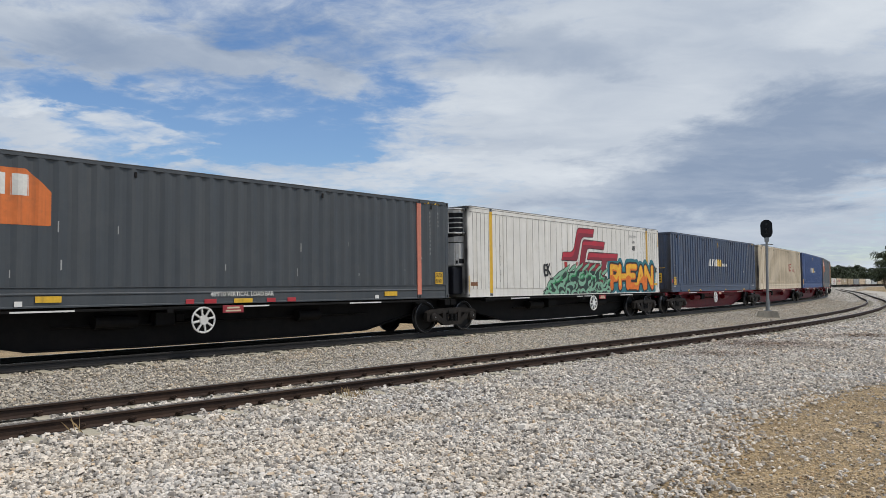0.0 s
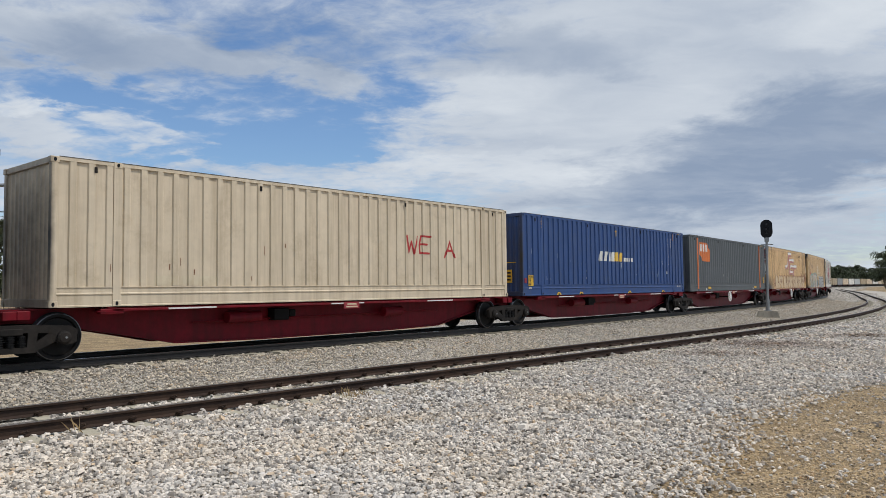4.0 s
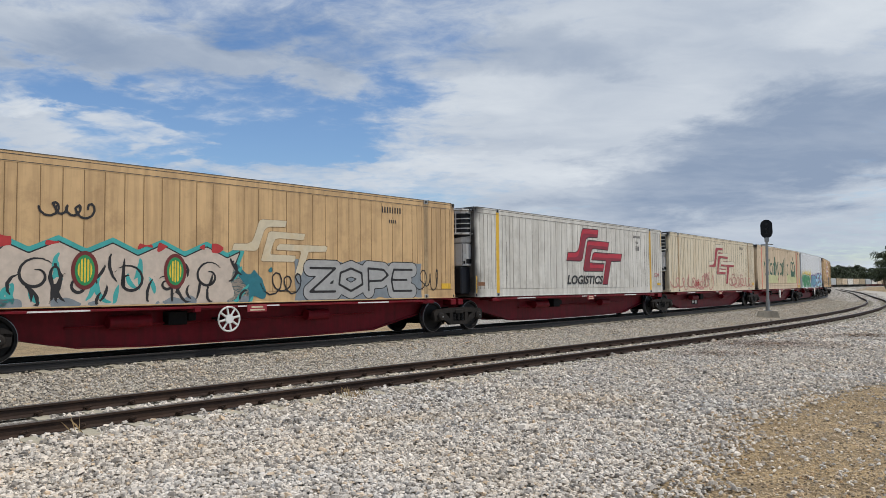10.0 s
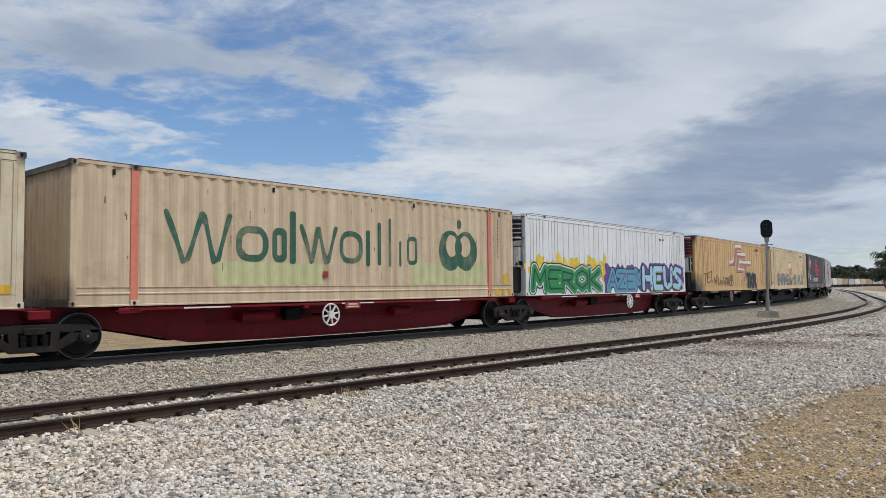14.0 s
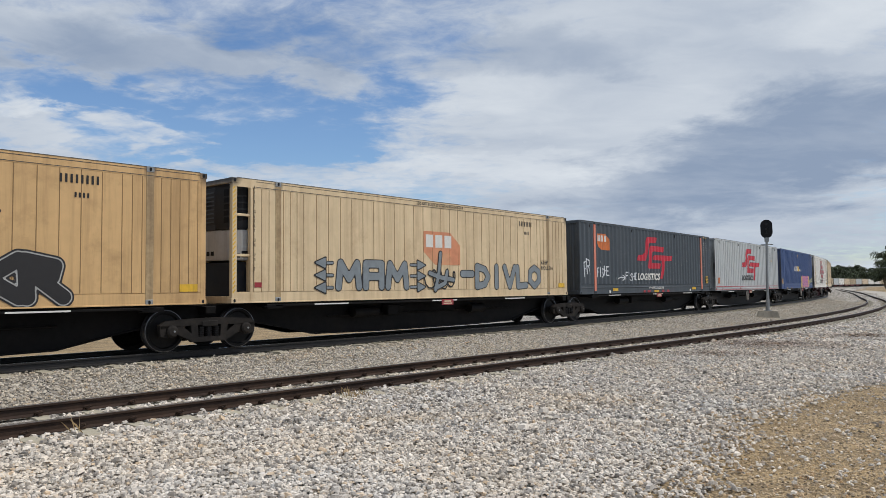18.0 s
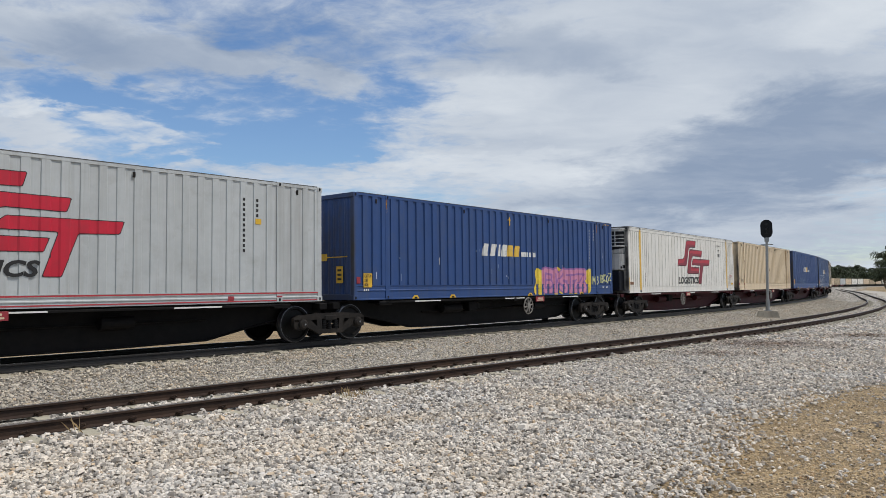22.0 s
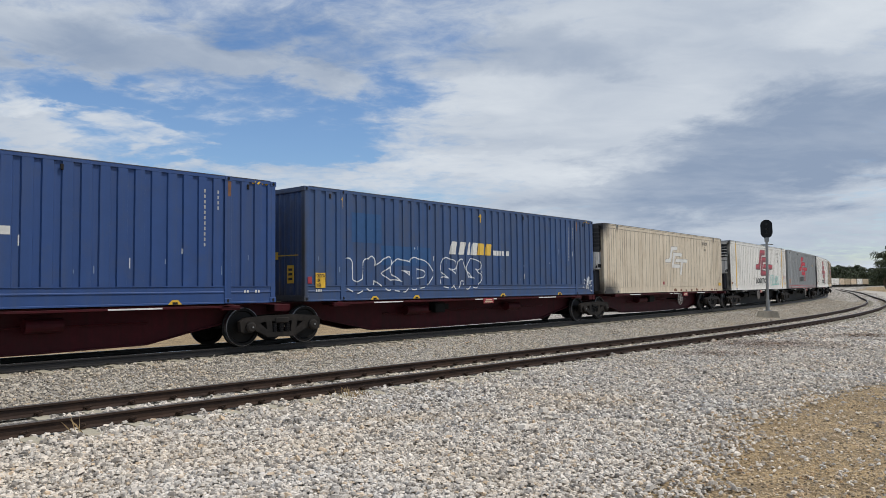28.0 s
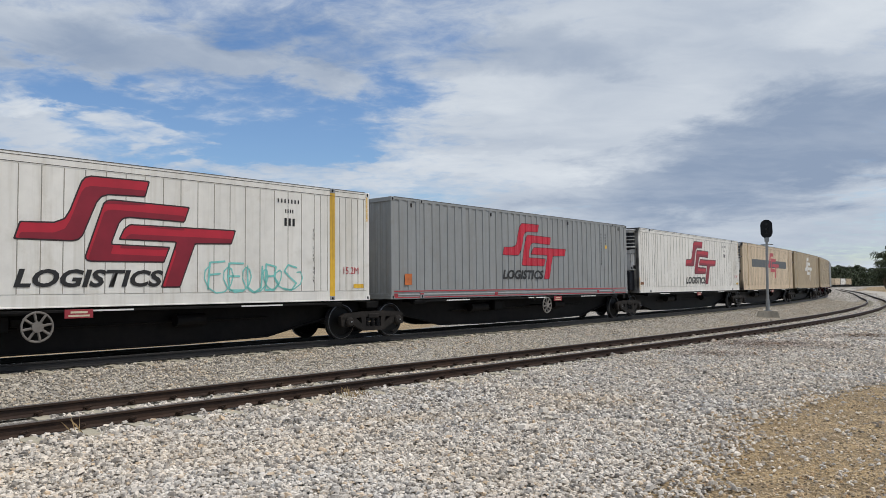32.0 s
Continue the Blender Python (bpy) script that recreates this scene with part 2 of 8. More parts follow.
RUST = (0.16, 0.075, 0.035)
GRIME = (0.07, 0.055, 0.04)
M = {
    "stone": material("limestone_ballast", (0.62, 0.585, 0.542), 0.9, per="stone", vary=0.15, grain=30, dirt=(0.40, 0.31, 0.20), dirt_amount=0.36, stains=((9.6, 22.5, 3.6, 2.2), (7.0, 19.5, 2.0, 0.9), (15.0, 26.0, 4.0, 1.6))),
    "dull_stone": material("dusty_ballast", (0.54, 0.50, 0.435), 0.9, per="stone", vary=0.15, grain=30, dirt=(0.30, 0.235, 0.16), dirt_amount=0.42),
    "rail": material("rail_steel", (0.040, 0.026, 0.020), 0.75, dirt=(0.075, 0.042, 0.025), dirt_amount=0.6, vary=0.25, grain=12, bump=0.2, spec=0.2),
    "rail_oiled": material("oily_rail_steel", (0.022, 0.021, 0.021), 0.5, dirt=(0.035, 0.029, 0.025), dirt_amount=0.45, vary=0.25, grain=12, bump=0.2, spec=0.3),
    "rail_top": material("worn_rail_head", (0.13, 0.115, 0.105), 0.42, 0.7, vary=0.25, grain=20),
    "rail_main": material("bright_rail_head", (0.42, 0.42, 0.43), 0.25, 1.0, vary=0.1, grain=20),
    "sleeper": material("weathered_concrete_sleeper", (0.38, 0.34, 0.255), 0.9, dirt=(0.20, 0.13, 0.09), dirt_amount=0.5, vary=0.15, bump=0.4),
    "concrete": material("grey_concrete", (0.40, 0.355, 0.275), 0.9, dirt=(0.14, 0.12, 0.10), dirt_amount=0.4, streak=0.4, bump=0.4),
    "black": material("black_frame_paint", (0.008, 0.0075, 0.0075), 0.6, dirt=(0.020, 0.016, 0.014), dirt_amount=0.5, vary=0.3, spec=0.12),
    "bogie": material("dusty_cast_steel", (0.017, 0.0155, 0.0145), 0.75, dirt=(0.055, 0.046, 0.039), dirt_amount=0.6, vary=0.25, bump=0.3, spec=0.12),
    "wheel": material("dark_wheel_steel", (0.009, 0.0085, 0.0085), 0.55, 0.0, vary=0.25, spec=0.2),
    "red": material("red_wagon_paint", (0.18, 0.006, 0.014), 0.5, dirt=(0.035, 0.008, 0.008), dirt_amount=0.45, streak=0.5, vary=0.18, spec=0.2),
    "maroon": material("dull_maroon_wagon_paint", (0.060, 0.007, 0.011), 0.6, dirt=(0.018, 0.010, 0.009), dirt_amount=0.6, streak=0.5, vary=0.2, spec=0.15),
    "white": material("white_paint", (0.72, 0.71, 0.68), 0.5, dirt=(0.30, 0.27, 0.22), dirt_amount=0.25, streak=0.25, vary=0.06),
    "wheel_dirty": material("dirty_grey_paint", (0.20, 0.185, 0.165), 0.6, dirt=(0.08, 0.06, 0.05), dirt_amount=0.5, vary=0.2),
    "plate": material("red_plate", (0.29, 0.025, 0.035), 0.5, vary=0.1),
    "orange": material("orange_paint", (0.62, 0.16, 0.035), 0.55, dirt=GRIME, dirt_amount=0.3, streak=0.4),
    "salmon": material("faded_orange_paint", (0.66, 0.21, 0.14), 0.55, dirt=(0.25, 0.12, 0.08), dirt_amount=0.25, streak=0.25),
    "yellow": material("yellow_paint", (0.70, 0.42, 0.03), 0.5, dirt=GRIME, dirt_amount=0.15, streak=0.2),
    "signal_black": material("matt_black_signal", (0.010, 0.011, 0.013), 0.65, spec=0.2),
    "galv": material("galvanised_steel", (0.30, 0.31, 0.31), 0.5, 0.6, vary=0.2, grain=20),
    "trunk": material("eucalypt_bark", (0.16, 0.12, 0.09), 0.9, vary=0.3, bump=0.5),
    "leaf": material("eucalypt_leaves", (0.080, 0.100, 0.055), 0.7, per="island", vary=0.3, spec=0.3),
    "clod": material("dusty_clods", (0.47, 0.385, 0.28), 0.95, per="stone", vary=0.2, grain=30),
    "grass": material("dry_grass", (0.52, 0.375, 0.195), 0.9, per="island", vary=0.25),
}


# ---- mesh helpers ----
def mesh_object(name, verts, faces, mat, parent=None, label="", smooth=False):
    me = bpy.data.meshes.new(name)
    me.from_pydata(verts, [], faces)
    me.materials.append(mat)
    if smooth:
        me.shade_smooth()
    ob = new(name, me)
    if parent is not None:
        ob.parent = parent
    if label:
        ob["label"] = label
    return ob


def part(name, bm, mat, parent, label="", smooth=False):
    me = bpy.data.meshes.new(name)
    bm.to_mesh(me)
    bm.free()
    me.materials.append(mat)
    if smooth:
        me.shade_smooth()
    ob = new(name, me)
    if parent is not None:
        ob.parent = parent
    if label:
        ob["label"] = label
    return ob


def shared(name, source, parent, m):
    """One more object on the mesh of another."""
    ob = new(name, source.data)
    ob.parent = parent
    ob.matrix_basis = m
    return ob


def box(bm, x0, x1, y0, y1, z0, z1, bevel=0.0):
    r = bmesh.ops.create_cube(bm, size=1.0, matrix=Matrix.Translation(((x0 + x1) / 2, (y0 + y1) / 2, (z0 + z1) / 2)) @ Matrix.Diagonal((x1 - x0, y1 - y0, z1 - z0, 1)))
    if bevel:
        edges = list({e for v in r["verts"] for e in v.link_edges})
        bmesh.ops.bevel(bm, geom=edges, offset=bevel, segments=1, affect="EDGES")


def boxes(*rows, bevel=0.0):
    bm = bmesh.new()
    for r in rows:
        box(bm, *r, bevel=bevel)
    return bm


def rod(bm, a, b, r, sides=8):
    a, b = Vector(a), Vector(b)
    d = b - a
    m = Matrix.Translation((a + b) / 2) @ d.to_track_quat("Z", "Y").to_matrix().to_4x4()
    bmesh.ops.create_cone(bm, cap_ends=True, segments=sides, radius1=r, radius2=r, depth=d.length, matrix=m)


def lathe_y(bm, profile, sides=28):
    """Turns a profile of (radius, y) round the y axis."""
    rings = []
    for r, y in profile:
        rings.append([bm.verts.new((r * math.cos(2 * math.pi * i / sides), y, r * math.sin(2 * math.pi * i / sides))) for i in range(sides)])
    for a, b in zip(rings, rings[1:]):
        for i in range(sides):
            bm.faces.new((a[i], a[(i + 1) % sides], b[(i + 1) % sides], b[i]))
    bm.faces.new(rings[0])
    bm.faces.new(rings[-1][::-1])
    bmesh.ops.recalc_face_normals(bm, faces=bm.faces)


def slab(bm, outline, y0, y1):
    """A plate of the outline (x, z) between y0 and y1."""
    a = [bm.verts.new((x, y0, z)) for x, z in outline]
    b = [bm.verts.new((x, y1, z)) for x, z in outline]
    bm.faces.new(a)
    bm.faces.new(b[::-1])
    n = len(a)
    for i in range(n):
        bm.faces.new((a[i], b[i], b[(i + 1) % n], a[(i + 1) % n]))
    bmesh.ops.recalc_face_normals(bm, faces=bm.faces)


# ---- the two lines of track, as curves of measured bend ----
class Line:
    """A plan curve from a start pose at s = 0 and the bend (1/km, positive to the left) at knots along it."""

    def __init__(self, x, y, heading, knots, bend, lo, hi):
        self.g = np.arange(lo, hi, 0.5)
        k = np.interp(self.g, knots, bend, left=0.0, right=0.0) / 1000
        th = np.concatenate([[0], np.cumsum((k[1:] + k[:-1]) / 4)])
        i0 = int(np.argmin(abs(self.g)))
        self.th = th - th[i0] + heading
        c, s = np.cos(self.th), np.sin(self.th)
        X = np.concatenate([[0], np.cumsum((c[1:] + c[:-1]) / 4)])
        Y = np.concatenate([[0], np.cumsum((s[1:] + s[:-1]) / 4)])
        self.x, self.y = X - X[i0] + x, Y - Y[i0] + y

    def at(self, s, left=0.0):
        """Plan point at s, that far to the left (away from the camera), and the heading."""
        th = np.interp(s, self.g, self.th)
        return np.interp(s, self.g, self.x) - left * np.sin(th), np.interp(s, self.g, self.y) + left * np.cos(th), th


MAIN = Line(*MAIN_START, MAIN_KNOTS, MAIN_BEND, -420, 1000)
LOOP = Line(*LOOP_START, LOOP_KNOTS, LOOP_BEND, -120, 330)
Z_LOOP = -0.25          # rail head of the near line; the main line's is 0
RAIL_H = 0.16


def line_distance(line, X, Y, step=4):
    """Signed distance (positive to the left) and s of plan points from a line."""
    gx, gy, gt, gs = line.x[::step], line.y[::step], line.th[::step], line.g[::step]
    P = np.stack([X.ravel(), Y.ravel()], 1)
    best = np.empty(len(P))
    ss = np.empty(len(P))
    for i in range(0, len(P), 4000):
        q = P[i:i + 4000]
        d2 = (q[:, :1] - gx) ** 2 + (q[:, 1:] - gy) ** 2
        j = d2.argmin(1)
        dx, dy = q[:, 0] - gx[j], q[:, 1] - gy[j]
        best[i:i + 4000] = -dx * np.sin(gt[j]) + dy * np.cos(gt[j])
        ss[i:i + 4000] = gs[j] + dx * np.cos(gt[j]) + dy * np.sin(gt[j])
    return best.reshape(X.shape), ss.reshape(X.shape)


def ground_z(X, Y):
    """Height of the ballast and earth: two low beds and flat land."""
    dm, sm = line_distance(MAIN, X, Y)
    dl, sl = line_distance(LOOP, X, Y)
    z = np.full(X.shape, -0.50)
    bed = np.interp(np.abs(dm), [0, 1.5, 3.6], [-0.20, -0.215, -0.50])
    bed2 = np.interp(np.abs(dl), [0, 1.35, 3.2], [Z_LOOP - 0.185, Z_LOOP - 0.205, -0.50])
    z = np.maximum(np.maximum(z, bed), bed2)
    r = np.hypot(X, Y)
    lump = 0.02 * np.sin(X * 0.9 + 1.3 * np.sin(Y * 0.35)) * np.sin(Y * 0.7 + 0.8)
    return z + np.where(np.minimum(abs(dm), abs(dl)) > 3.2, lump, 0) * np.clip(1 - r / 200, 0, 1)


# ---- ground ----
def spaced(lo, hi, fine_lo, fine_hi, step, growth=1.12):
    mid = list(np.arange(fine_lo, fine_hi, step))
    up, s = [], step
    v = mid[-1]
    while v < hi:
        s *= growth
        v += s
        up.append(v)
    down, s = [], step
    v = mid[0]
    while v > lo:
        s *= growth
        v -= s
        down.append(v)
    return np.array(down[::-1] + mid + up)


def ground_material():
    m = bpy.data.materials.new("gravel_and_dry_grass")
    m.use_nodes = True
    nt = m.node_tree
    bsdf = nt.nodes["Principled BSDF"]
    bsdf.inputs["Roughness"].default_value = 0.95
    bsdf.inputs["Specular IOR Level"].default_value = 0.2
    tc = nt.nodes.new("ShaderNodeTexCoord")

    def tex(kind, scale, detail=4.0):
        n = nt.nodes.new(kind)
        n.inputs["Scale"].default_value = scale
        if kind == "ShaderNodeTexNoise":
            n.inputs["Detail"].default_value = detail
        nt.links.new(tc.outputs["Object"], n.inputs["Vector"])
        return n

    def mix(fac, a, b, mode="MIX"):
        n = nt.nodes.new("ShaderNodeMix")
        n.data_type, n.blend_type = "RGBA", mode
        for sock, v in (("Factor", fac), ("A", a), ("B", b)):
            if isinstance(v, (float, tuple)):
                n.inputs[sock].default_value = v
            else:
                nt.links.new(v, n.inputs[sock])
        return n.outputs["Result"]

    def ramp(src, *stops):
        n = nt.nodes.new("ShaderNodeValToRGB")
        while len(n.color_ramp.elements) < len(stops):
            n.color_ramp.elements.new(0.5)
        for e, (p, c) in zip(n.color_ramp.elements, stops):
            e.position, e.color = p, (*c, 1)
        nt.links.new(src, n.inputs[0])
        return n.outputs[0]

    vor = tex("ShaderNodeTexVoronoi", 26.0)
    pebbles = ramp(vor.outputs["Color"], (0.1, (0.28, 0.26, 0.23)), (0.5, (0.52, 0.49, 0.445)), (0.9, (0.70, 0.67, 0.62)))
    # darkens the colour between pebbles, standing in for shade in the gaps
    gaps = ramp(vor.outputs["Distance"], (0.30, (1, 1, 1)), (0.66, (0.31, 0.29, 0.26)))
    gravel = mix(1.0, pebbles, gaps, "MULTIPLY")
    patch = ramp(tex("ShaderNodeTexNoise", 0.35, 6).outputs[0], (0.35, (0.80, 0.79, 0.78)), (0.65, (1.05, 1.04, 1.02)))
    gravel = mix(1.0, gravel, patch, "MULTIPLY")
    straw = ramp(tex("ShaderNodeTexNoise", 32.0, 9).outputs[0], (0.32, (0.11, 0.086, 0.058)), (0.5, (0.33, 0.25, 0.162)), (0.68, (0.56, 0.45, 0.31)))
    soil = ramp(tex("ShaderNodeTexNoise", 1.7, 6).outputs[0], (0.36, (0.72, 0.70, 0.68)), (0.64, (1.10, 1.06, 0.98)))
    straw = mix(1.0, straw, soil, "MULTIPLY")
    far = ramp(tex("ShaderNodeTexNoise", 0.06, 7).outputs[0], (0.3, (0.8, 0.78, 0.7)), (0.7, (1.1, 1.08, 1.0)))
    straw = mix(1.0, straw, far, "MULTIPLY")
    at = nt.nodes.new("ShaderNodeAttribute")
    at.attribute_name = "earth"
    rough = tex("ShaderNodeTexNoise", 3.2, 9)
    add = nt.nodes.new("ShaderNodeMath")
    add.operation = "MULTIPLY_ADD"
    nt.links.new(rough.outputs[0], add.inputs[0])
    add.inputs[1].default_value = 1.1
    nt.links.new(at.outputs["Fac"], add.inputs[2])
    mask = ramp(add.outputs[0], (0.82, (0, 0, 0)), (1.12, (1, 1, 1)))
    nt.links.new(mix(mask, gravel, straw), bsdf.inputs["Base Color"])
    bump = nt.nodes.new("ShaderNodeBump")
    bump.inputs["Strength"].default_value, bump.inputs["Distance"].default_value = 0.7, 0.03
    bump.invert = True
    nt.links.new(vor.outputs["Distance"], bump.inputs["Height"])
    nt.links.new(bump.outputs[0], bsdf.inputs["Normal"])
    return m


def earth_amount(X, Y):
    """1 where the ground is dry grass and dust, 0 where it is gravel."""
    dm, sm = line_distance(MAIN, X, Y)
    a = np.clip((X - np.interp(Y, [0, 5.75, 9.8, 12.2, 13.5, 20, 30, 60, 120], [-1.9, 1.2, 3.6, 5.8, 7.8, 22, 60, 160, 400])) / 2.7 + 0.44, 0, 1)
    b = np.clip((dm - np.interp(sm, [-10, 6, 30, 90], [3.8, 4.6, 15, 24])) / 2.5, 0, 1)
    # grass verge and fields far to the right, past the gravel
    c = np.clip((-dm - 13) / 6, 0, 1) * np.clip((Y - 115) / 30, 0, 1)
    return np.maximum(np.maximum(a, b), c)


def build_ground():
    gx = spaced(-3500, 3500, -16, 30, 0.45)
    gy = spaced(-3500, 3500, 3, 60, 0.45)
    X, Y = np.meshgrid(gx, gy)
    Z = ground_z(X, Y)
    nx, ny = len(gx), len(gy)
    idx = np.arange(nx * ny).reshape(ny, nx)
    quads = np.stack([idx[:-1, :-1], idx[:-1, 1:], idx[1:, 1:], idx[1:, :-1]], -1).reshape(-1, 4)
    me = bpy.data.meshes.new("ground")
    me.from_pydata(np.stack([X, Y, Z], -1).reshape(-1, 3).tolist(), [], quads.tolist())
    at = me.attributes.new("earth", "FLOAT", "POINT")
    at.data.foreach_set("value", earth_amount(X, Y).astype(np.float32).ravel())
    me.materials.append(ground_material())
    me.shade_smooth()
    tagged(new("ground", me), "pale crushed-stone gravel and dry straw-coloured grass", "ground", kind="structure")


build_ground()


# ---- loose ballast ----
def stones(name, n, sample, size, lift, seed, label, tris=12, mat="stone"):
    """n crushed stones, each a jittered solid, at plan points that sample gives."""
    rng = np.random.default_rng(seed)
    # a ring of corners with a smaller flat top: crushed stone lying on its broad side
    sides = 5 if tris > 10 else 4
    turn = 2 * np.pi * np.arange(sides) / sides
    ring = np.stack([np.cos(turn), np.sin(turn)], 1)
    base = np.concatenate([np.c_[ring, np.full(sides, -0.75)], np.c_[ring * 0.66, np.full(sides, 1.0)]])
    faces = []
    for i in range(sides):
        j = (i + 1) % sides
        faces += [(i, j, sides + j), (i, sides + j, sides + i)]
    faces += [(sides, sides + i, sides + i + 1) for i in range(1, sides - 1)]
    faces = np.array(faces)
    x, y = sample(rng, n)
    n = len(x)
    z = ground_z(x[None], y[None])[0]
    k = len(base)
    r = size * rng.lognormal(0, 0.25, n)
    v = base[None] * rng.uniform(0.72, 1.22, (n, k, 3)) * (r[:, None, None] * rng.uniform((0.95, 0.62, 0.26), (1.5, 1.0, 0.50), (n, 3))[:, None, :])
    a, b = rng.uniform(0, 2 * np.pi, n), rng.normal(0, 0.26, n)
    ca, sa, cb, sb = np.cos(a), np.sin(a), np.cos(b), np.sin(b)
    vx, vz = v[..., 0] * cb[:, None] + v[..., 2] * sb[:, None], -v[..., 0] * sb[:, None] + v[..., 2] * cb[:, None]
    vy = v[..., 1]
    wx, wy = vx * ca[:, None] - vy * sa[:, None], vx * sa[:, None] + vy * ca[:, None]
    P = np.stack([wx + x[:, None], wy + y[:, None], vz + (z + r * rng.uniform(0.0, lift, n))[:, None]], -1).reshape(-1, 3)
    F = (faces[None] + (np.arange(n) * k)[:, None, None]).reshape(-1, 3)
    me = bpy.data.meshes.new(name)
    me.vertices.add(len(P))
    me.vertices.foreach_set("co", P.astype(np.float32).ravel())
    me.loops.add(len(F) * 3)
    me.loops.foreach_set("vertex_index", F.astype(np.int32).ravel())
    me.polygons.add(len(F))
    me.polygons.foreach_set("loop_start", np.arange(0, len(F) * 3, 3, dtype=np.int32))
    me.update(calc_edges=True)
    me.shade_flat()
    me.attributes.new("tone", "FLOAT", "POINT").data.foreach_set("value", np.repeat(rng.uniform(0, 1, n), k).astype(np.float32))
    me.materials.append(M[mat])
    tagged(new(name, me), label, "gravel", kind="stuff")


def open_gravel(r0, r1, power, a0=-36, a1=36):
    def sample(rng, n):
        # denser towards the spot where the camera stands
        r = r0 + (r1 - r0) * rng.uniform(0, 1, n) ** power
        a = rng.uniform(radians(a0), radians(a1), n)
        x, y = r * np.sin(a), r * np.cos(a)
        dl, sl = line_distance(LOOP, x[None], y[None])
        e = earth_amount(x[None], y[None])[0]
        keep = (dl[0] < -0.86) & (rng.uniform(0, 1, n) > np.clip(e * 1.35, 0, 0.965))
        # the ends of the sleepers lie nearly bare
        off = np.abs((sl[0] - LOOP_SLEEPER + 0.333) % 0.667 - 0.333)
        keep &= (dl[0] < -1.36) | (off > 0.13) | (rng.uniform(0, 1, n) < 0.12)
        return x[keep], y[keep]
    return sample


def dusty_patch(rng, n):
    x, y = rng.uniform(-1.0, 11.0, n), 4.6 + 12 * rng.uniform(0, 1, n) ** 1.4
    keep = rng.uniform(0, 1, n) < earth_amount(x[None], y[None])[0]
    return x[keep], y[keep]


def between_gravel(rng, n):
    s = -16 + 80 * rng.uniform(0, 1, n) ** 1.5
    d = rng.uniform(0.80, 5.15, n)
    x, y, _ = LOOP.at(s, d)
    dm, sm = line_distance(MAIN, x[None], y[None])
    keep = dm[0] < -0.86
    off = np.abs((sm[0] + 22 + 0.333) % 0.667 - 0.333)
    keep &= (dm[0] < -1.36) | (off > 0.13) | (rng.uniform(0, 1, n) < 0.12)
    return x[keep], y[keep]


def crib_gravel(line, lo, hi):
    def sample(rng, n):
        s = lo + (hi - lo) * rng.uniform(0, 1, n) ** 1.3
        x, y, _ = line.at(s, rng.uniform(-0.68, 0.68, n))
        return x, y
    return sample


stones("gravel", 80000, open_gravel(4.6, 9.8, 0.9), 0.0205, 1.9, 3, "loose pale limestone gravel, angular stones")
stones("open_gravel", 112000, open_gravel(9.5, 26.0, 1.2, -34, 36), 0.0258, 1.9, 13, "pale limestone gravel beside the track", 8)
stones("grit", 44000, dusty_patch, 0.0150, 0.6, 17, "fine dusty grit and dirt clods on the dry verge", 8, "clod")
stones("track_ballast", 58000, between_gravel, 0.0235, 1.7, 4, "grey-white crushed ballast between the two tracks", 8, "dull_stone")
stones("loop_ballast", 9000, crib_gravel(LOOP, -14, 45), 0.028, 0.9, 5, "pale ballast stones lying between the rails", 8)
stones("main_ballast", 7000, crib_gravel(MAIN, -22, 45), 0.030, 0.6, 6, "dusty ballast stones under the passing wagons", 8, "dull_stone")
stones("distant_gravel", 26000, open_gravel(24, 66, 1.4, 2, 36), 0.050, 0.6, 7, "pale gravel spreading away beside the track", 8)


# ---- track ----
def rail_mesh(line, left, z, lo, hi, step):
    """Head, web and foot swept along the line: the polished top is a mesh of its own."""
    prof = [(-0.070, -0.160), (0.070, -0.160), (0.070, -0.150), (0.010, -0.128), (0.009, -0.045), (0.034, -0.036), (0.035, -0.006), (-0.035, -0.006), (-0.034, -0.036), (-0.009, -0.045), (-0.010, -0.128), (-0.070, -0.150)]
    head = [(-0.035, -0.0055), (0.035, -0.0055), (0.028, 0.0), (-0.028, 0.0)]
    out = []
    ss = np.arange(lo, hi + step / 2, step)
    for pr in (prof, head):
        v, f = [], []
        for s in ss:
            for o, h in pr:
                x, y, _ = line.at(s, left + o)
                v.append((float(x), float(y), z + h))
        n = len(pr)
        for i in range(len(ss) - 1):
            for j in range(n):
                a, b = i * n + j, i * n + (j + 1) % n
                f.append((a, b, b + n, a + n))
        f += [tuple(range(n)), tuple(range((len(ss) - 1) * n, len(ss) * n))[::-1]]
        out.append((v, f))
    return out


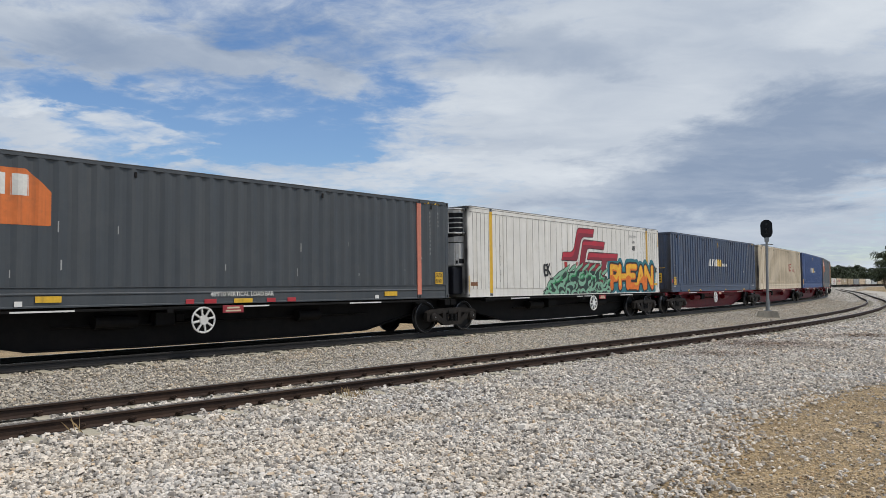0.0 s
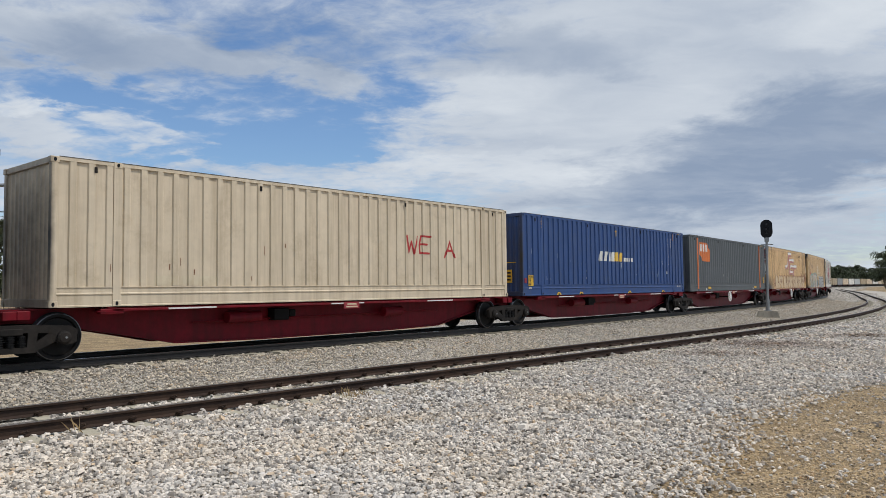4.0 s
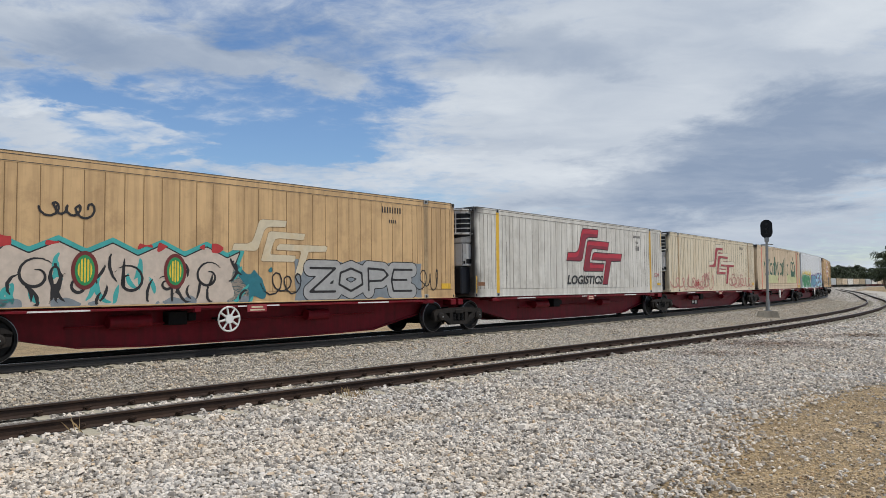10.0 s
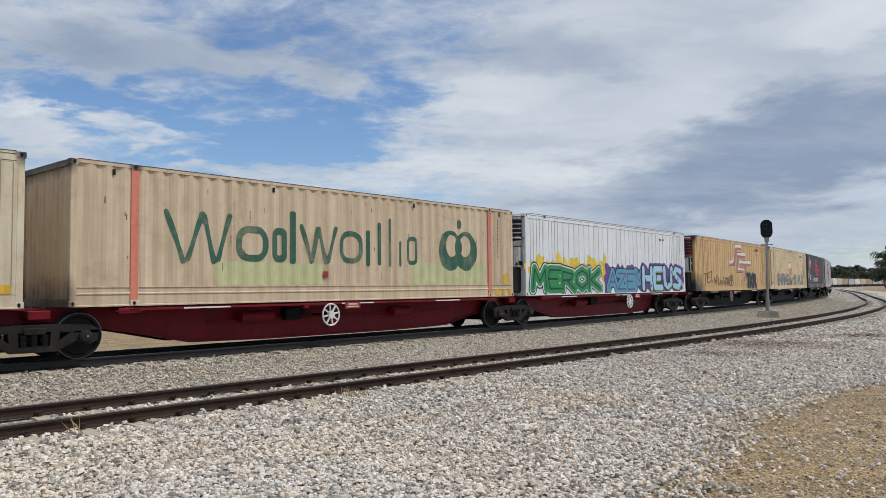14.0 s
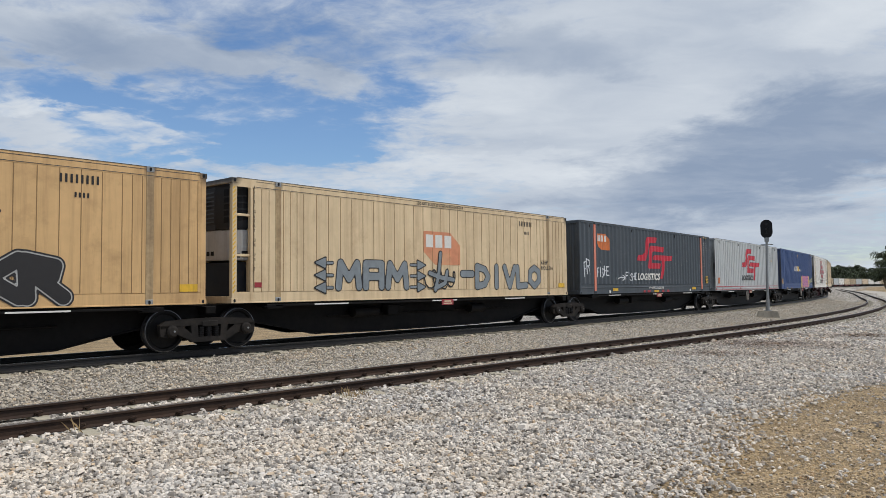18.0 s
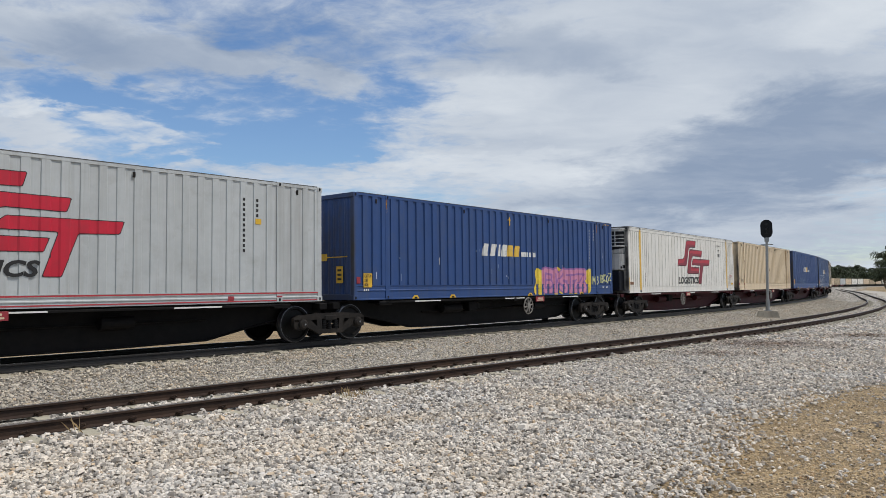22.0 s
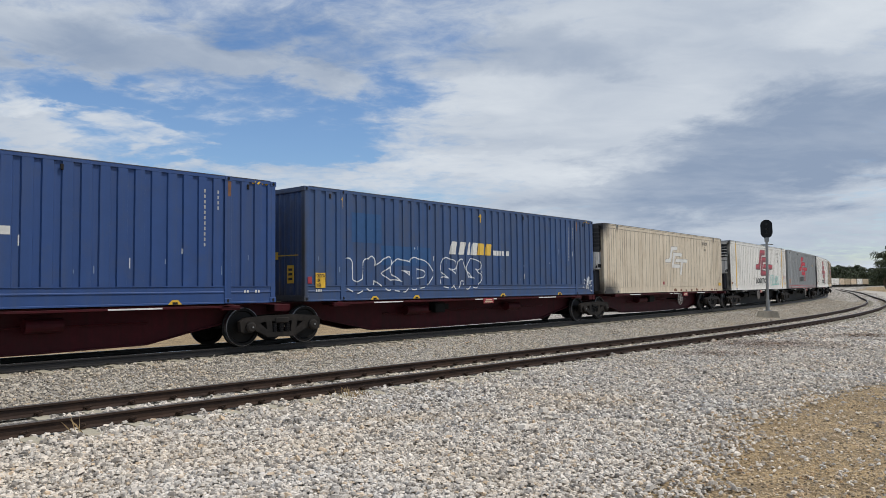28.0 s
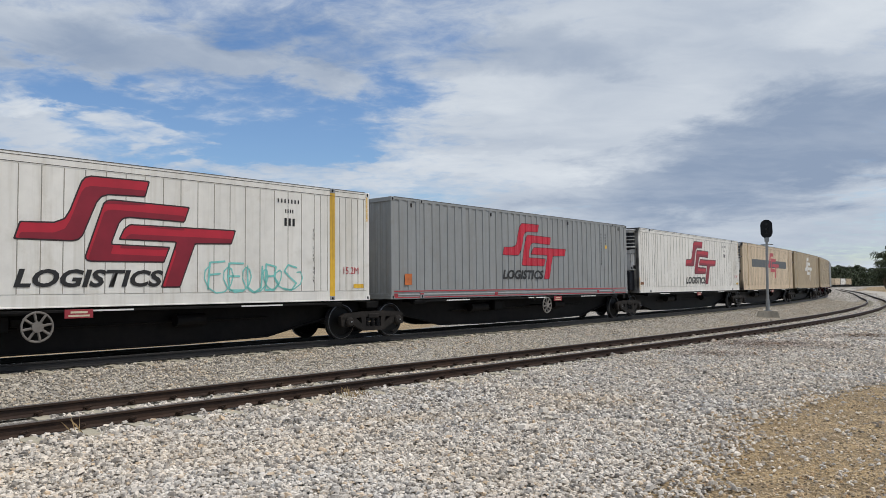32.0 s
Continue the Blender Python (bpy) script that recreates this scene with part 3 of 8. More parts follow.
def build_track(name, line, z, lo, hi, top, side, label, near_lo, near_hi):
    root = new(name)
    tagged(root, label, "railway track", kind="structure")
    for left in (-0.7525, 0.7525):
        body, head = rail_mesh(line, left, z, lo, hi, 1.0)
        rail = mesh_object("rail", *body, side, root)
        mesh_object("rail_head", *head, top, rail, "worn shiny running surface")
    # concrete sleepers and the clips that hold the rails to them
    sl = bmesh.new()
    rows = [(-1.33, -0.035), (-1.27, 0.0), (-0.55, 0.0), (-0.2, -0.03), (0.2, -0.03), (0.55, 0.0), (1.27, 0.0), (1.33, -0.035)]
    rings = []
    for y, h in rows:
        rings.append([sl.verts.new(p) for p in ((-0.125, y, -0.2), (0.125, y, -0.2), (0.105, y, h), (-0.105, y, h))])
    for a, b in zip(rings, rings[1:]):
        for i in range(4):
            sl.faces.new((a[i], a[(i + 1) % 4], b[(i + 1) % 4], b[i]))
    sl.faces.new(rings[0])
    sl.faces.new(rings[-1][::-1])
    bmesh.ops.recalc_face_normals(sl, faces=sl.faces)
    first = part("sleeper", sl, M["sleeper"], root)
    clip = bmesh.new()
    box(clip, -0.035, 0.035, -0.13, -0.05, 0.0, 0.045, bevel=0.01)
    curl = [(-0.05, -0.05, 0.03), (-0.055, -0.12, 0.06), (-0.01, -0.15, 0.075), (0.03, -0.10, 0.06), (0.05, -0.05, 0.035)]
    for a, b in zip(curl, curl[1:]):
        rod(clip, a, b, 0.013, 6)
    if name == "main_track":
        bmesh.ops.scale(clip, vec=(0.8, 0.8, 0.45), verts=clip.verts)
    clip_first = part("rail_clip", clip, side, root)
    rng = random.Random(8)
    s, k = near_lo, 0
    while s < near_hi:
        x, y, th = line.at(s)
        m = Matrix.Translation((float(x), float(y), z - RAIL_H + rng.uniform(-0.012, 0.004))) @ pose(0, 0, 0, 0, 0, math.degrees(float(th)) + rng.uniform(-0.8, 0.8))
        if k == 0:
            first.matrix_basis = m
        else:
            shared("sleeper", first, root, m)
        if s < near_lo + 55:
            for left in (-0.7525, 0.7525):
                m2 = Matrix.Translation((float(line.at(s, left)[0]), float(line.at(s, left)[1]), z - RAIL_H)) @ pose(0, 0, 0, 0, 0, math.degrees(float(th)))
                if k == 0 and left < 0:
                    clip_first.matrix_basis = m2
                else:
                    shared("rail_clip", clip_first, root, m2)
        s += 0.667
        k += 1


build_track("main_track", MAIN, 0.0, -400, 800, M["rail_main"], M["rail_oiled"], "main line track with polished rails on concrete sleepers", -22, 70)
build_track("loop_track", LOOP, Z_LOOP, -100, 240, M["rail_top"], M["rail"], "rusty loop line track on pale concrete sleepers in ballast", LOOP_SLEEPER, 70)


# ---- rolling stock: bogies and wagons (x along the train towards its tail, -y towards the camera) ----
WHEEL_R = 0.46
M["tread"] = material("polished_wheel_rim", (0.20, 0.20, 0.21), 0.35, 0.9, vary=0.25, grain=9)


def build_bogie():
    root = new("bogie")
    tagged(root, "dusty cast-steel three-piece freight bogie with coil springs", "bogie", "bogies of the train")
    for side_y in (-1, 1):
        y0, y1 = side_y * 0.98, side_y * 1.10
        bm = bmesh.new()
        # the frame is built of bars that leave its three windows open
        slab(bm, [(-1.18, 0.60), (-1.05, 0.68), (-0.45, 0.72), (0.45, 0.72), (1.05, 0.68), (1.18, 0.60), (1.16, 0.52), (0.66, 0.55), (0.40, 0.575), (-0.40, 0.575), (-0.66, 0.55), (-1.16, 0.52)], y0, y1)
        for sx in (-1, 1):
            slab(bm, [(sx * 1.18, 0.58), (sx * 1.16, 0.36), (sx * 0.98, 0.31), (sx * 0.74, 0.40), (sx * 0.70, 0.57)], y0, y1)
            slab(bm, [(sx * 0.80, 0.58), (sx * 0.68, 0.58), (sx * 0.36, 0.33), (sx * 0.44, 0.23), (sx * 0.80, 0.40)], y0 + side_y * 0.004, y1 - side_y * 0.004)
            slab(bm, [(sx * 0.46, 0.60), (sx * 0.29, 0.60), (sx * 0.27, 0.26), (sx * 0.42, 0.26)], y0 + side_y * 0.002, y1 - side_y * 0.002)
        slab(bm, [(-0.50, 0.27), (-0.42, 0.20), (0.42, 0.20), (0.50, 0.27), (0.36, 0.31), (-0.36, 0.31)], y0, y1)
        frame_part = part("side_frame", bm, M["bogie"], root)
        for sx in (-1, 1):
            bm = bmesh.new()
            lathe_y(bm, [(0.11, 0), (0.13, side_y * 0.02), (0.13, side_y * 0.10), (0.09, side_y * 0.13), (0.03, side_y * 0.135)], 14)
            cap = part("axle_box", bm, M["bogie"], frame_part)
            bm = bmesh.new()
            rod(bm, (sx * 0.915 + 0.02, side_y * 1.19, WHEEL_R), (sx * 0.915 + 0.02, side_y * 1.205, WHEEL_R), 0.022, 8)
            part("axle_end", bm, M["galv"], frame_part, "small bright axle end")
            cap.matrix_basis = Matrix.Translation((sx * 0.915, side_y * 1.06, WHEEL_R))
        for k in range(3):
            bm = bmesh.new()
            x = -0.19 + 0.19 * k
            for i in range(5):
                bmesh.ops.create_cone(bm, cap_ends=True, segments=10, radius1=0.075, radius2=0.075, depth=0.026, matrix=Matrix.Translation((x, side_y * 1.04, 0.33 + 0.044 * i)))
            rod(bm, (x, side_y * 1.04, 0.31), (x, side_y * 1.04, 0.53), 0.045, 8)
            part("coil_spring", bm, M["wheel"], root)
    part("bolster", boxes((-0.20, 0.20, -1.12, 1.12, 0.53, 0.66), (-0.32, 0.32, -0.4, 0.4, 0.55, 0.78), bevel=0.015), M["bogie"], root)
    part("brake_beam", boxes((-0.47, -0.36, -0.8, 0.8, 0.22, 0.40), (0.36, 0.47, -0.8, 0.8, 0.22, 0.40), (-0.36, 0.36, -0.12, 0.12, 0.24, 0.36), bevel=0.01), M["black"], root)
    for k, sx in enumerate((-1, 1)):
        ws = part("wheelset", boxes(bevel=0), M["wheel"], root)
        bm = bmesh.new()
        rod(bm, (0, -0.98, 0), (0, 0.98, 0), 0.075, 12)
        bm.to_mesh(ws.data)
        bm.free()
        ws.matrix_basis = Matrix.Translation((sx * 0.915, 0, WHEEL_R))
        for y, o in ((-0.7525, -1), (0.7525, 1)):
            bm = bmesh.new()
            lathe_y(bm, [(0.02, o * 0.09), (0.10, o * 0.09), (0.12, o * 0.03), (0.36, o * 0.015), (0.385, o * 0.062), (0.452, o * 0.064), (0.46, o * 0.03), (0.463, -o * 0.045), (0.488, -o * 0.055), (0.485, -o * 0.075), (0.385, -o * 0.075), (0.36, -o * 0.02), (0.12, -o * 0.01), (0.10, -o * 0.09), (0.02, -o * 0.09)], 32)
            for i in range(3):
                a = 2 * math.pi * i / 3
                rod(bm, (0.24 * math.cos(a), o * 0.016, 0.24 * math.sin(a)), (0.24 * math.cos(a), o * 0.026, 0.24 * math.sin(a)), 0.035, 8)
            w = part("wheel", bm, M["wheel"], ws)
            w.matrix_basis = Matrix.Translation((0, y, 0))
            bm = bmesh.new()
            lathe_y(bm, [(0.441, o * 0.060), (0.441, o * 0.067), (0.455, o * 0.064), (0.4635, o * 0.03), (0.4645, -o * 0.04), (0.45, -o * 0.04)], 32)
            bmesh.ops.delete(bm, geom=[f for f in bm.faces if len(f.verts) > 4], context="FACES_ONLY")
            rim = part("wheel_rim", bm, M["tread"], ws)
            rim.matrix_basis = Matrix.Translation((0, y, 0))
    return root


DECK = 1.02
BRIGHT_WHEELS = [6.32 - 7.315, 8.19 - 7.315]


def build_wagon(paint, end_a, end_b, wheel_at, plate_at, label):
    """One platform of a spine wagon. end_a, end_b: True where it ends over a bogie of its own, with a coupler."""
    root = new("container_wagon")
    tagged(root, label, "freight wagon", "wagons of the train")
    p = M[paint]
    H = 7.75
    # the fish-belly sill drops behind the bogies, farther in where the wagon ends over one of its own
    fore = [(-H, 0.74), (-5.95, 0.74), (-4.75, 0.42), (-3.75, 0.21), (-2.2, 0.155)] if end_a else [(-H, 0.74), (-6.95, 0.70), (-5.5, 0.42), (-4.4, 0.19), (-2.2, 0.15)]
    aft = [(-x, z) for x, z in ([(-H, 0.74), (-5.95, 0.74), (-4.75, 0.42), (-3.75, 0.21), (-2.2, 0.155)] if end_b else [(-H, 0.74), (-6.95, 0.70), (-5.5, 0.42), (-4.4, 0.19), (-2.2, 0.15)])][::-1]
    belly = fore + aft
    for y in (-0.55, 0.55):
        bm = bmesh.new()
        slab(bm, [(-H, 0.98)] + belly + [(H, 0.98)], y - 0.012, y + 0.012)
        part("sill_web", bm, p, root)
        bm = bmesh.new()
        slab(bm, belly[1:-1] + [(x, z - 0.025) for x, z in belly[1:-1]][::-1], y - 0.11, y + 0.11)
        part("bottom_flange", bm, p, root)
    part("deck_plate", boxes((-H, H, -0.70, 0.70, 0.981, 1.005)), p, root)
    for sy in (-1, 1):
        # side rail along the deck edge, with white sighting marks, carried on outriggers
        part("side_rail", boxes((-6.1, 6.1, sy * 1.20 - 0.03, sy * 1.20 + 0.03, 0.935, 0.985), bevel=0.006), p, root)
        for x0 in ((-4.9, -0.4, 3.3) if sy < 0 else (-4.4, 0.2)):
            part("white_mark", boxes((x0, x0 + 1.15, sy * 1.231 - 0.003, sy * 1.231 + 0.003, 0.945, 0.977)), M["white"], root, "white reflective strip")
        for x in (-6.1, -3.0, 0.0, 3.0, 6.1):
            bm = bmesh.new()
            box(bm, x - 0.06, x + 0.06, min(sy * 0.56, sy * 1.18), max(sy * 0.56, sy * 1.18), 0.92, 0.98)
            part("outrigger", bm, p, root)
        for x in (-6.1, 6.1):
            bm = boxes((x - 0.24, x + 0.24, sy * 1.13 - 0.1, sy * 1.13 + 0.1, 0.88, 0.985), (x - 0.09, x + 0.09, sy * 1.13 - 0.08, sy * 1.13 + 0.08, 0.985, 1.02), bevel=0.012)
            box(bm, x - 0.30, x + 0.30, sy * 1.13 - 0.11, sy * 1.13 + 0.11, 0.925, 0.94)
            part("twistlock_pedestal", bm, p, root)
    for x0, x1, z0, z1 in ((-3.2, -2.3, 0.55, 0.85), (1.9, 2.6, 0.52, 0.84)):
        bm = bmesh.new()
        rod(bm, (x0, -0.78, (z0 + z1) / 2), (x1, -0.78, (z0 + z1) / 2), 0.14, 14)
        part("air_reservoir", bm, p, root)
    part("brake_valve", boxes((-1.9, -1.45, -0.86, -0.58, 0.58, 0.88), (-1.4, -1.2, -0.80, -0.60, 0.66, 0.84), bevel=0.02), M["black"], root)
    bm = bmesh.new()
    rod(bm, (-4.0, -0.66, 0.62), (4.4, -0.66, 0.66), 0.022, 8)
    part("brake_pipe", bm, p, root)
    if wheel_at is not None:
        x = wheel_at - 7.315
        bm = bmesh.new()
        ring = 22
        R, r = 0.275, 0.022
        v = [[bm.verts.new((x + (R + r * math.cos(b)) * math.cos(a), -1.245 + r * math.sin(b), 0.68 + (R + r * math.cos(b)) * math.sin(a))) for b in [2 * math.pi * j / 6 for j in range(6)]] for a in [2 * math.pi * i / ring for i in range(ring)]]
        for i in range(ring):
            for j in range(6):
                bm.faces.new((v[i][j], v[(i + 1) % ring][j], v[(i + 1) % ring][(j + 1) % 6], v[i][(j + 1) % 6]))
        bmesh.ops.recalc_face_normals(bm, faces=bm.faces)
        coat = M["white" if paint == "red" or x in BRIGHT_WHEELS else "wheel_dirty"]
        wheel = part("handbrake_wheel", bm, coat, root, "spoked handbrake wheel")
        for k in range(8):
            a = 2 * math.pi * k / 8 + 0.2
            bm = bmesh.new()
            rod(bm, (x + 0.07 * math.cos(a), -1.245, 0.68 + 0.07 * math.sin(a)), (x + R * math.cos(a), -1.245, 0.68 + R * math.sin(a)), 0.026, 6)
            part("spoke", bm, coat, wheel)
        bm = bmesh.new()
        rod(bm, (x, -1.275, 0.68), (x, -1.215, 0.68), 0.105, 16)
        part("hub", bm, coat, wheel)
        bm = bmesh.new()
        rod(bm, (x, -1.215, 0.68), (x, -0.56, 0.68), 0.03, 8)
        rod(bm, (x - 0.32, -1.2, 0.66), (x - 0.02, -1.2, 0.68), 0.018, 6)
        part("brake_shaft", bm, M["black"], wheel)
        box_bm = boxes((x - 0.7, x + 0.12, -1.21, -1.17, 0.905, 0.99), (x - 0.85, x - 0.7, -1.235, -1.17, 0.86, 0.99), bevel=0.008)
        part("handbrake_bracket", box_bm, p, root)
    if plate_at is not None:
        x = plate_at - 7.315
        pl = part("number_plate", boxes((x - 0.27, x + 0.27, -1.255, -1.235, 0.82, 0.99), bevel=0.004), M["plate"], root, "red name plate with pale lettering")
        bm = boxes((x - 0.16, x + 0.16, -1.259, -1.2555, 0.915, 0.955), (x - 0.20, x + 0.20, -1.259, -1.2555, 0.850, 0.885))
        part("plate_writing", bm, M["pale_mark"], pl)
    for on, sx in ((end_a, -1), (end_b, 1)):
        if on:
            bm = boxes((min(sx * H, sx * 8.02), max(sx * H, sx * 8.02), -1.2, 1.2, 0.86, 0.99), bevel=0.012)
            part("headstock", bm, p, root)
            bm = boxes((min(sx * 8.02, sx * 8.45), max(sx * 8.02, sx * 8.45), -0.09, 0.09, 0.78, 0.93), (min(sx * 8.35, sx * 8.56), max(sx * 8.35, sx * 8.56), -0.19, 0.19, 0.72, 0.99), bevel=0.02)
            part("coupler", bm, M["black"], root)
            bm = bmesh.new()
            pts = [(sx * 8.0, -0.42, 0.80), (sx * 8.12, -0.42, 0.62), (sx * 8.3, -0.36, 0.48), (sx * 8.48, -0.26, 0.52)]
            for a, b in zip(pts, pts[1:]):
                rod(bm, a, b, 0.024, 8)
            part("brake_hose", bm, M["black"], root)
        else:
            bm = boxes((min(sx * 7.5, sx * H), max(sx * 7.5, sx * H), -0.9, 0.9, 0.80, 0.975), bevel=0.015)
            part("articulation_end", bm, p, root)
    return root


# ---- containers (u: 0 at the leading end to 14.63, v: height above the floor rail) ----
LEN, HIGH, HALF = 14.63, 2.90, 1.22
PROFILES = {   # recess of the side sheet over one pitch of 0.36 m
    "deep": ([0.0, 0.20, 0.218, 0.342, 0.36], [0.0, 0.0, 0.036, 0.036, 0.0]),
    "wavy": ([0.0, 0.08, 0.18, 0.26, 0.36], [0.0, 0.0, 0.034, 0.034, 0.0]),
    "bold": ([0.0, 0.12, 0.14, 0.34, 0.36], [0.0, 0.0, 0.034, 0.034, 0.0]),
    "ribbed": ([0.0, 0.16, 0.175, 0.345, 0.36], [0.0, 0.0, 0.022, 0.022, 0.0]),
    "flat": ([0.0, 0.36], [0.0, 0.0]),
}


def recess(style, u):
    xs, ys = PROFILES[style]
    return np.interp(np.mod(np.asarray(u, float) + 1e-9, 0.36), xs, ys)


def sheet(style, u0, u1, v0, v1, plane, thick=0.05):
    """A folded side sheet with thickness: outer face at plane - recess, facing -y."""
    xs, _ = PROFILES[style]
    us = sorted({round(u, 4) for k in range(-1, 42) for u in (k * 0.36 + x for x in xs) if u0 < u < u1} | {u0, u1})
    ys = -plane + recess(style, us)
    v, f = [], []
    for u, y in zip(us, ys):
        v += [(u - LEN / 2, float(y), v0), (u - LEN / 2, float(y), v1)]
    n = len(us)
    for i in range(n - 1):
        a = 2 * i
        f.append((a, a + 2, a + 3, a + 1))
    b = len(v)
    v += [(u0 - LEN / 2, -plane + thick, v0), (u1 - LEN / 2, -plane + thick, v0), (u1 - LEN / 2, -plane + thick, v1), (u0 - LEN / 2, -plane + thick, v1)]
    f.append((b, b + 3, b + 2, b + 1))
    return v, f


def poly_sdf(P, U, V):
    """Signed distance to a closed outline, negative inside."""
    P = np.asarray(P, float)
    d = np.full(U.shape, 1e9)
    inside = np.zeros(U.shape, bool)
    for (ax, ay), (bx, by) in zip(P, np.roll(P, -1, 0)):
        ex, ey = bx - ax, by - ay
        wx, wy = U - ax, V - ay
        t = np.clip((wx * ex + wy * ey) / (ex * ex + ey * ey + 1e-12), 0, 1)
        d = np.minimum(d, np.hypot(wx - ex * t, wy - ey * t))
        cond = (ay > V) != (by > V)
        inside ^= cond & (U < (bx - ax) * (V - ay) / (by - ay + 1e-12) + ax)
    return np.where(inside, -d, d)


def stroke_sdf(lines, U, V):
    """Distance to the nearest of several polylines."""
    d = np.full(U.shape, 1e9)
    for P in lines:
        for (ax, ay), (bx, by) in zip(P, P[1:]):
            ex, ey = bx - ax, by - ay
            wx, wy = U - ax, V - ay
            t = np.clip((wx * ex + wy * ey) / (ex * ex + ey * ey + 1e-12), 0, 1)
            d = np.minimum(d, np.hypot(wx - ex * t, wy - ey * t))
    return d


def taper_sdf(lines, U, V, r):
    """Distance to polylines that are r thick in the middle and run to points."""
    d = np.full(U.shape, 1e9)
    for P in lines:
        n = len(P) - 1
        for i, ((ax, ay), (bx, by)) in enumerate(zip(P, P[1:])):
            ex, ey = bx - ax, by - ay
            wx, wy = U - ax, V - ay
            t = np.clip((wx * ex + wy * ey) / (ex * ex + ey * ey + 1e-12), 0, 1)
            d = np.minimum(d, np.hypot(wx - ex * t, wy - ey * t) - r * np.sin(np.pi * np.clip((i + t) / n, 0.02, 0.98)) ** 0.8)
    return d


def decal(name, parent, style, mat, bounds, field, layer=0, cell=(0.04, 0.03), label=""):
    """A skin of paint that lies on the side sheet wherever field(U, V) is negative."""
    u0, u1, v0, v1 = bounds
    u0 = math.floor(u0 / 0.04) * 0.04
    us = np.arange(u0, u1 + cell[0], cell[0])
    vs = np.arange(v0, v1 + cell[1], cell[1])
    U, V = np.meshgrid(us, vs)
    D = field(U, V)
    lift = 0.004 + 0.0022 * layer
    verts, faces, known = [], [], {}

    def corner(key, u, v):
        if key not in known:
            known[key] = len(verts)
            verts.append((u - LEN / 2, -HALF - lift + float(recess(style, u)), v))
        return known[key]

    ins = D < 0
    ny, nx = D.shape
    count = ins[:-1, :-1].astype(int) + ins[:-1, 1:] + ins[1:, 1:] + ins[1:, :-1]
    for j, i in zip(*np.nonzero(count)):
        loop = []
        ring = ((j, i), (j, i + 1), (j + 1, i + 1), (j + 1, i))
        for a, b in zip(ring, ring[1:] + ring[:1]):
            da, db = D[a], D[b]
            if da < 0:
                loop.append(corner(a, U[a], V[a]))
            if (da < 0) != (db < 0):
                t = da / (da - db)
                key = (a, b) if a < b else (b, a)
                loop.append(corner(key, U[a] + (U[b] - U[a]) * t, V[a] + (V[b] - V[a]) * t))
        if len(loop) > 2:
            faces.append(loop)
    if not faces:
        return None
    # separate strokes become parts of their own; specks stay with the first
    root_of = list(range(len(verts)))

    def find(i):
        while root_of[i] != i:
            root_of[i] = root_of[root_of[i]]
            i = root_of[i]
        return i
    for f in faces:
        a = find(f[0])
        for b in f[1:]:
            root_of[find(b)] = a
    pieces = {}
    for f in faces:
        pieces.setdefault(find(f[0]), []).append(f)
    ranked = sorted(pieces.values(), key=len, reverse=True)
    groups = [g for g in ranked[:8] if len(g) > 12] or ranked[:1]
    groups[0] = groups[0] + [f for g in ranked[len(groups):] for f in g]
    first = None
    for g in groups:
        used = sorted({i for f in g for i in f})
        at = {i: k for k, i in enumerate(used)}
        ob = mesh_object(name, [verts[i] for i in used], [[at[i] for i in f] for f in g], mat, parent, label)
        first = first or ob
    return first


def writing(name, parent, text, mat, u0, u1, v0, v1, shear=0.0, bold=0.0, proud=0.012, label=""):
    """Lettering in the built-in font, stretched to the box u0..u1, v0..v1 of the side."""
    cu = bpy.data.curves.new(name, "FONT")
    cu.body, cu.shear, cu.offset, cu.resolution_u = text, shear, bold, 3
    tmp = new("tmp", cu)
    me = bpy.data.meshes.new_from_object(tmp.evaluated_get(bpy.context.evaluated_depsgraph_get()))
    bpy.data.objects.remove(tmp)
    bpy.data.curves.remove(cu)
    n = len(me.vertices)
    co = np.empty(n * 3, np.float32)
    me.vertices.foreach_get("co", co)
    co = co.reshape(-1, 3)
    lo, hi = co.min(0), co.max(0)
    out = np.empty_like(co)
    out[:, 0] = u0 - LEN / 2 + (co[:, 0] - lo[0]) / (hi[0] - lo[0]) * (u1 - u0)
    out[:, 1] = -HALF - proud
    out[:, 2] = v0 + (co[:, 1] - lo[1]) / (hi[1] - lo[1]) * (v1 - v0)
    me.vertices.foreach_set("co", out.ravel())
    me.name = name
    me.materials.clear()
    me.materials.append(mat)
    ob = new(name, me)
    ob.parent = parent
    if label:
        ob["label"] = label
    return ob


def bars(name, parent, style, mat, rects, layer=0, label=""):
    """Plain bars (u0, u1, v0, v1) of paint, following the folds of the sheet."""
    v, f = [], []
    xs, _ = PROFILES[style]
    for u0, u1, v0, v1 in rects:
        us = sorted({u0, u1} | {round(k * 0.36 + x, 4) for k in range(0, 42) for x in xs if u0 < k * 0.36 + x < u1})
        lift = 0.004 + 0.0022 * layer
        for a, b in zip(us, us[1:]):
            ya, yb = -HALF - lift + float(recess(style, a)), -HALF - lift + float(recess(style, b - 1e-6))
            n = len(v)
            v += [(a - LEN / 2, ya, v0), (b - LEN / 2, yb, v0), (b - LEN / 2, yb, v1), (a - LEN / 2, ya, v1)]
            f.append((n, n + 1, n + 2, n + 3))
    return mesh_object(name, v, f, mat, parent, label)


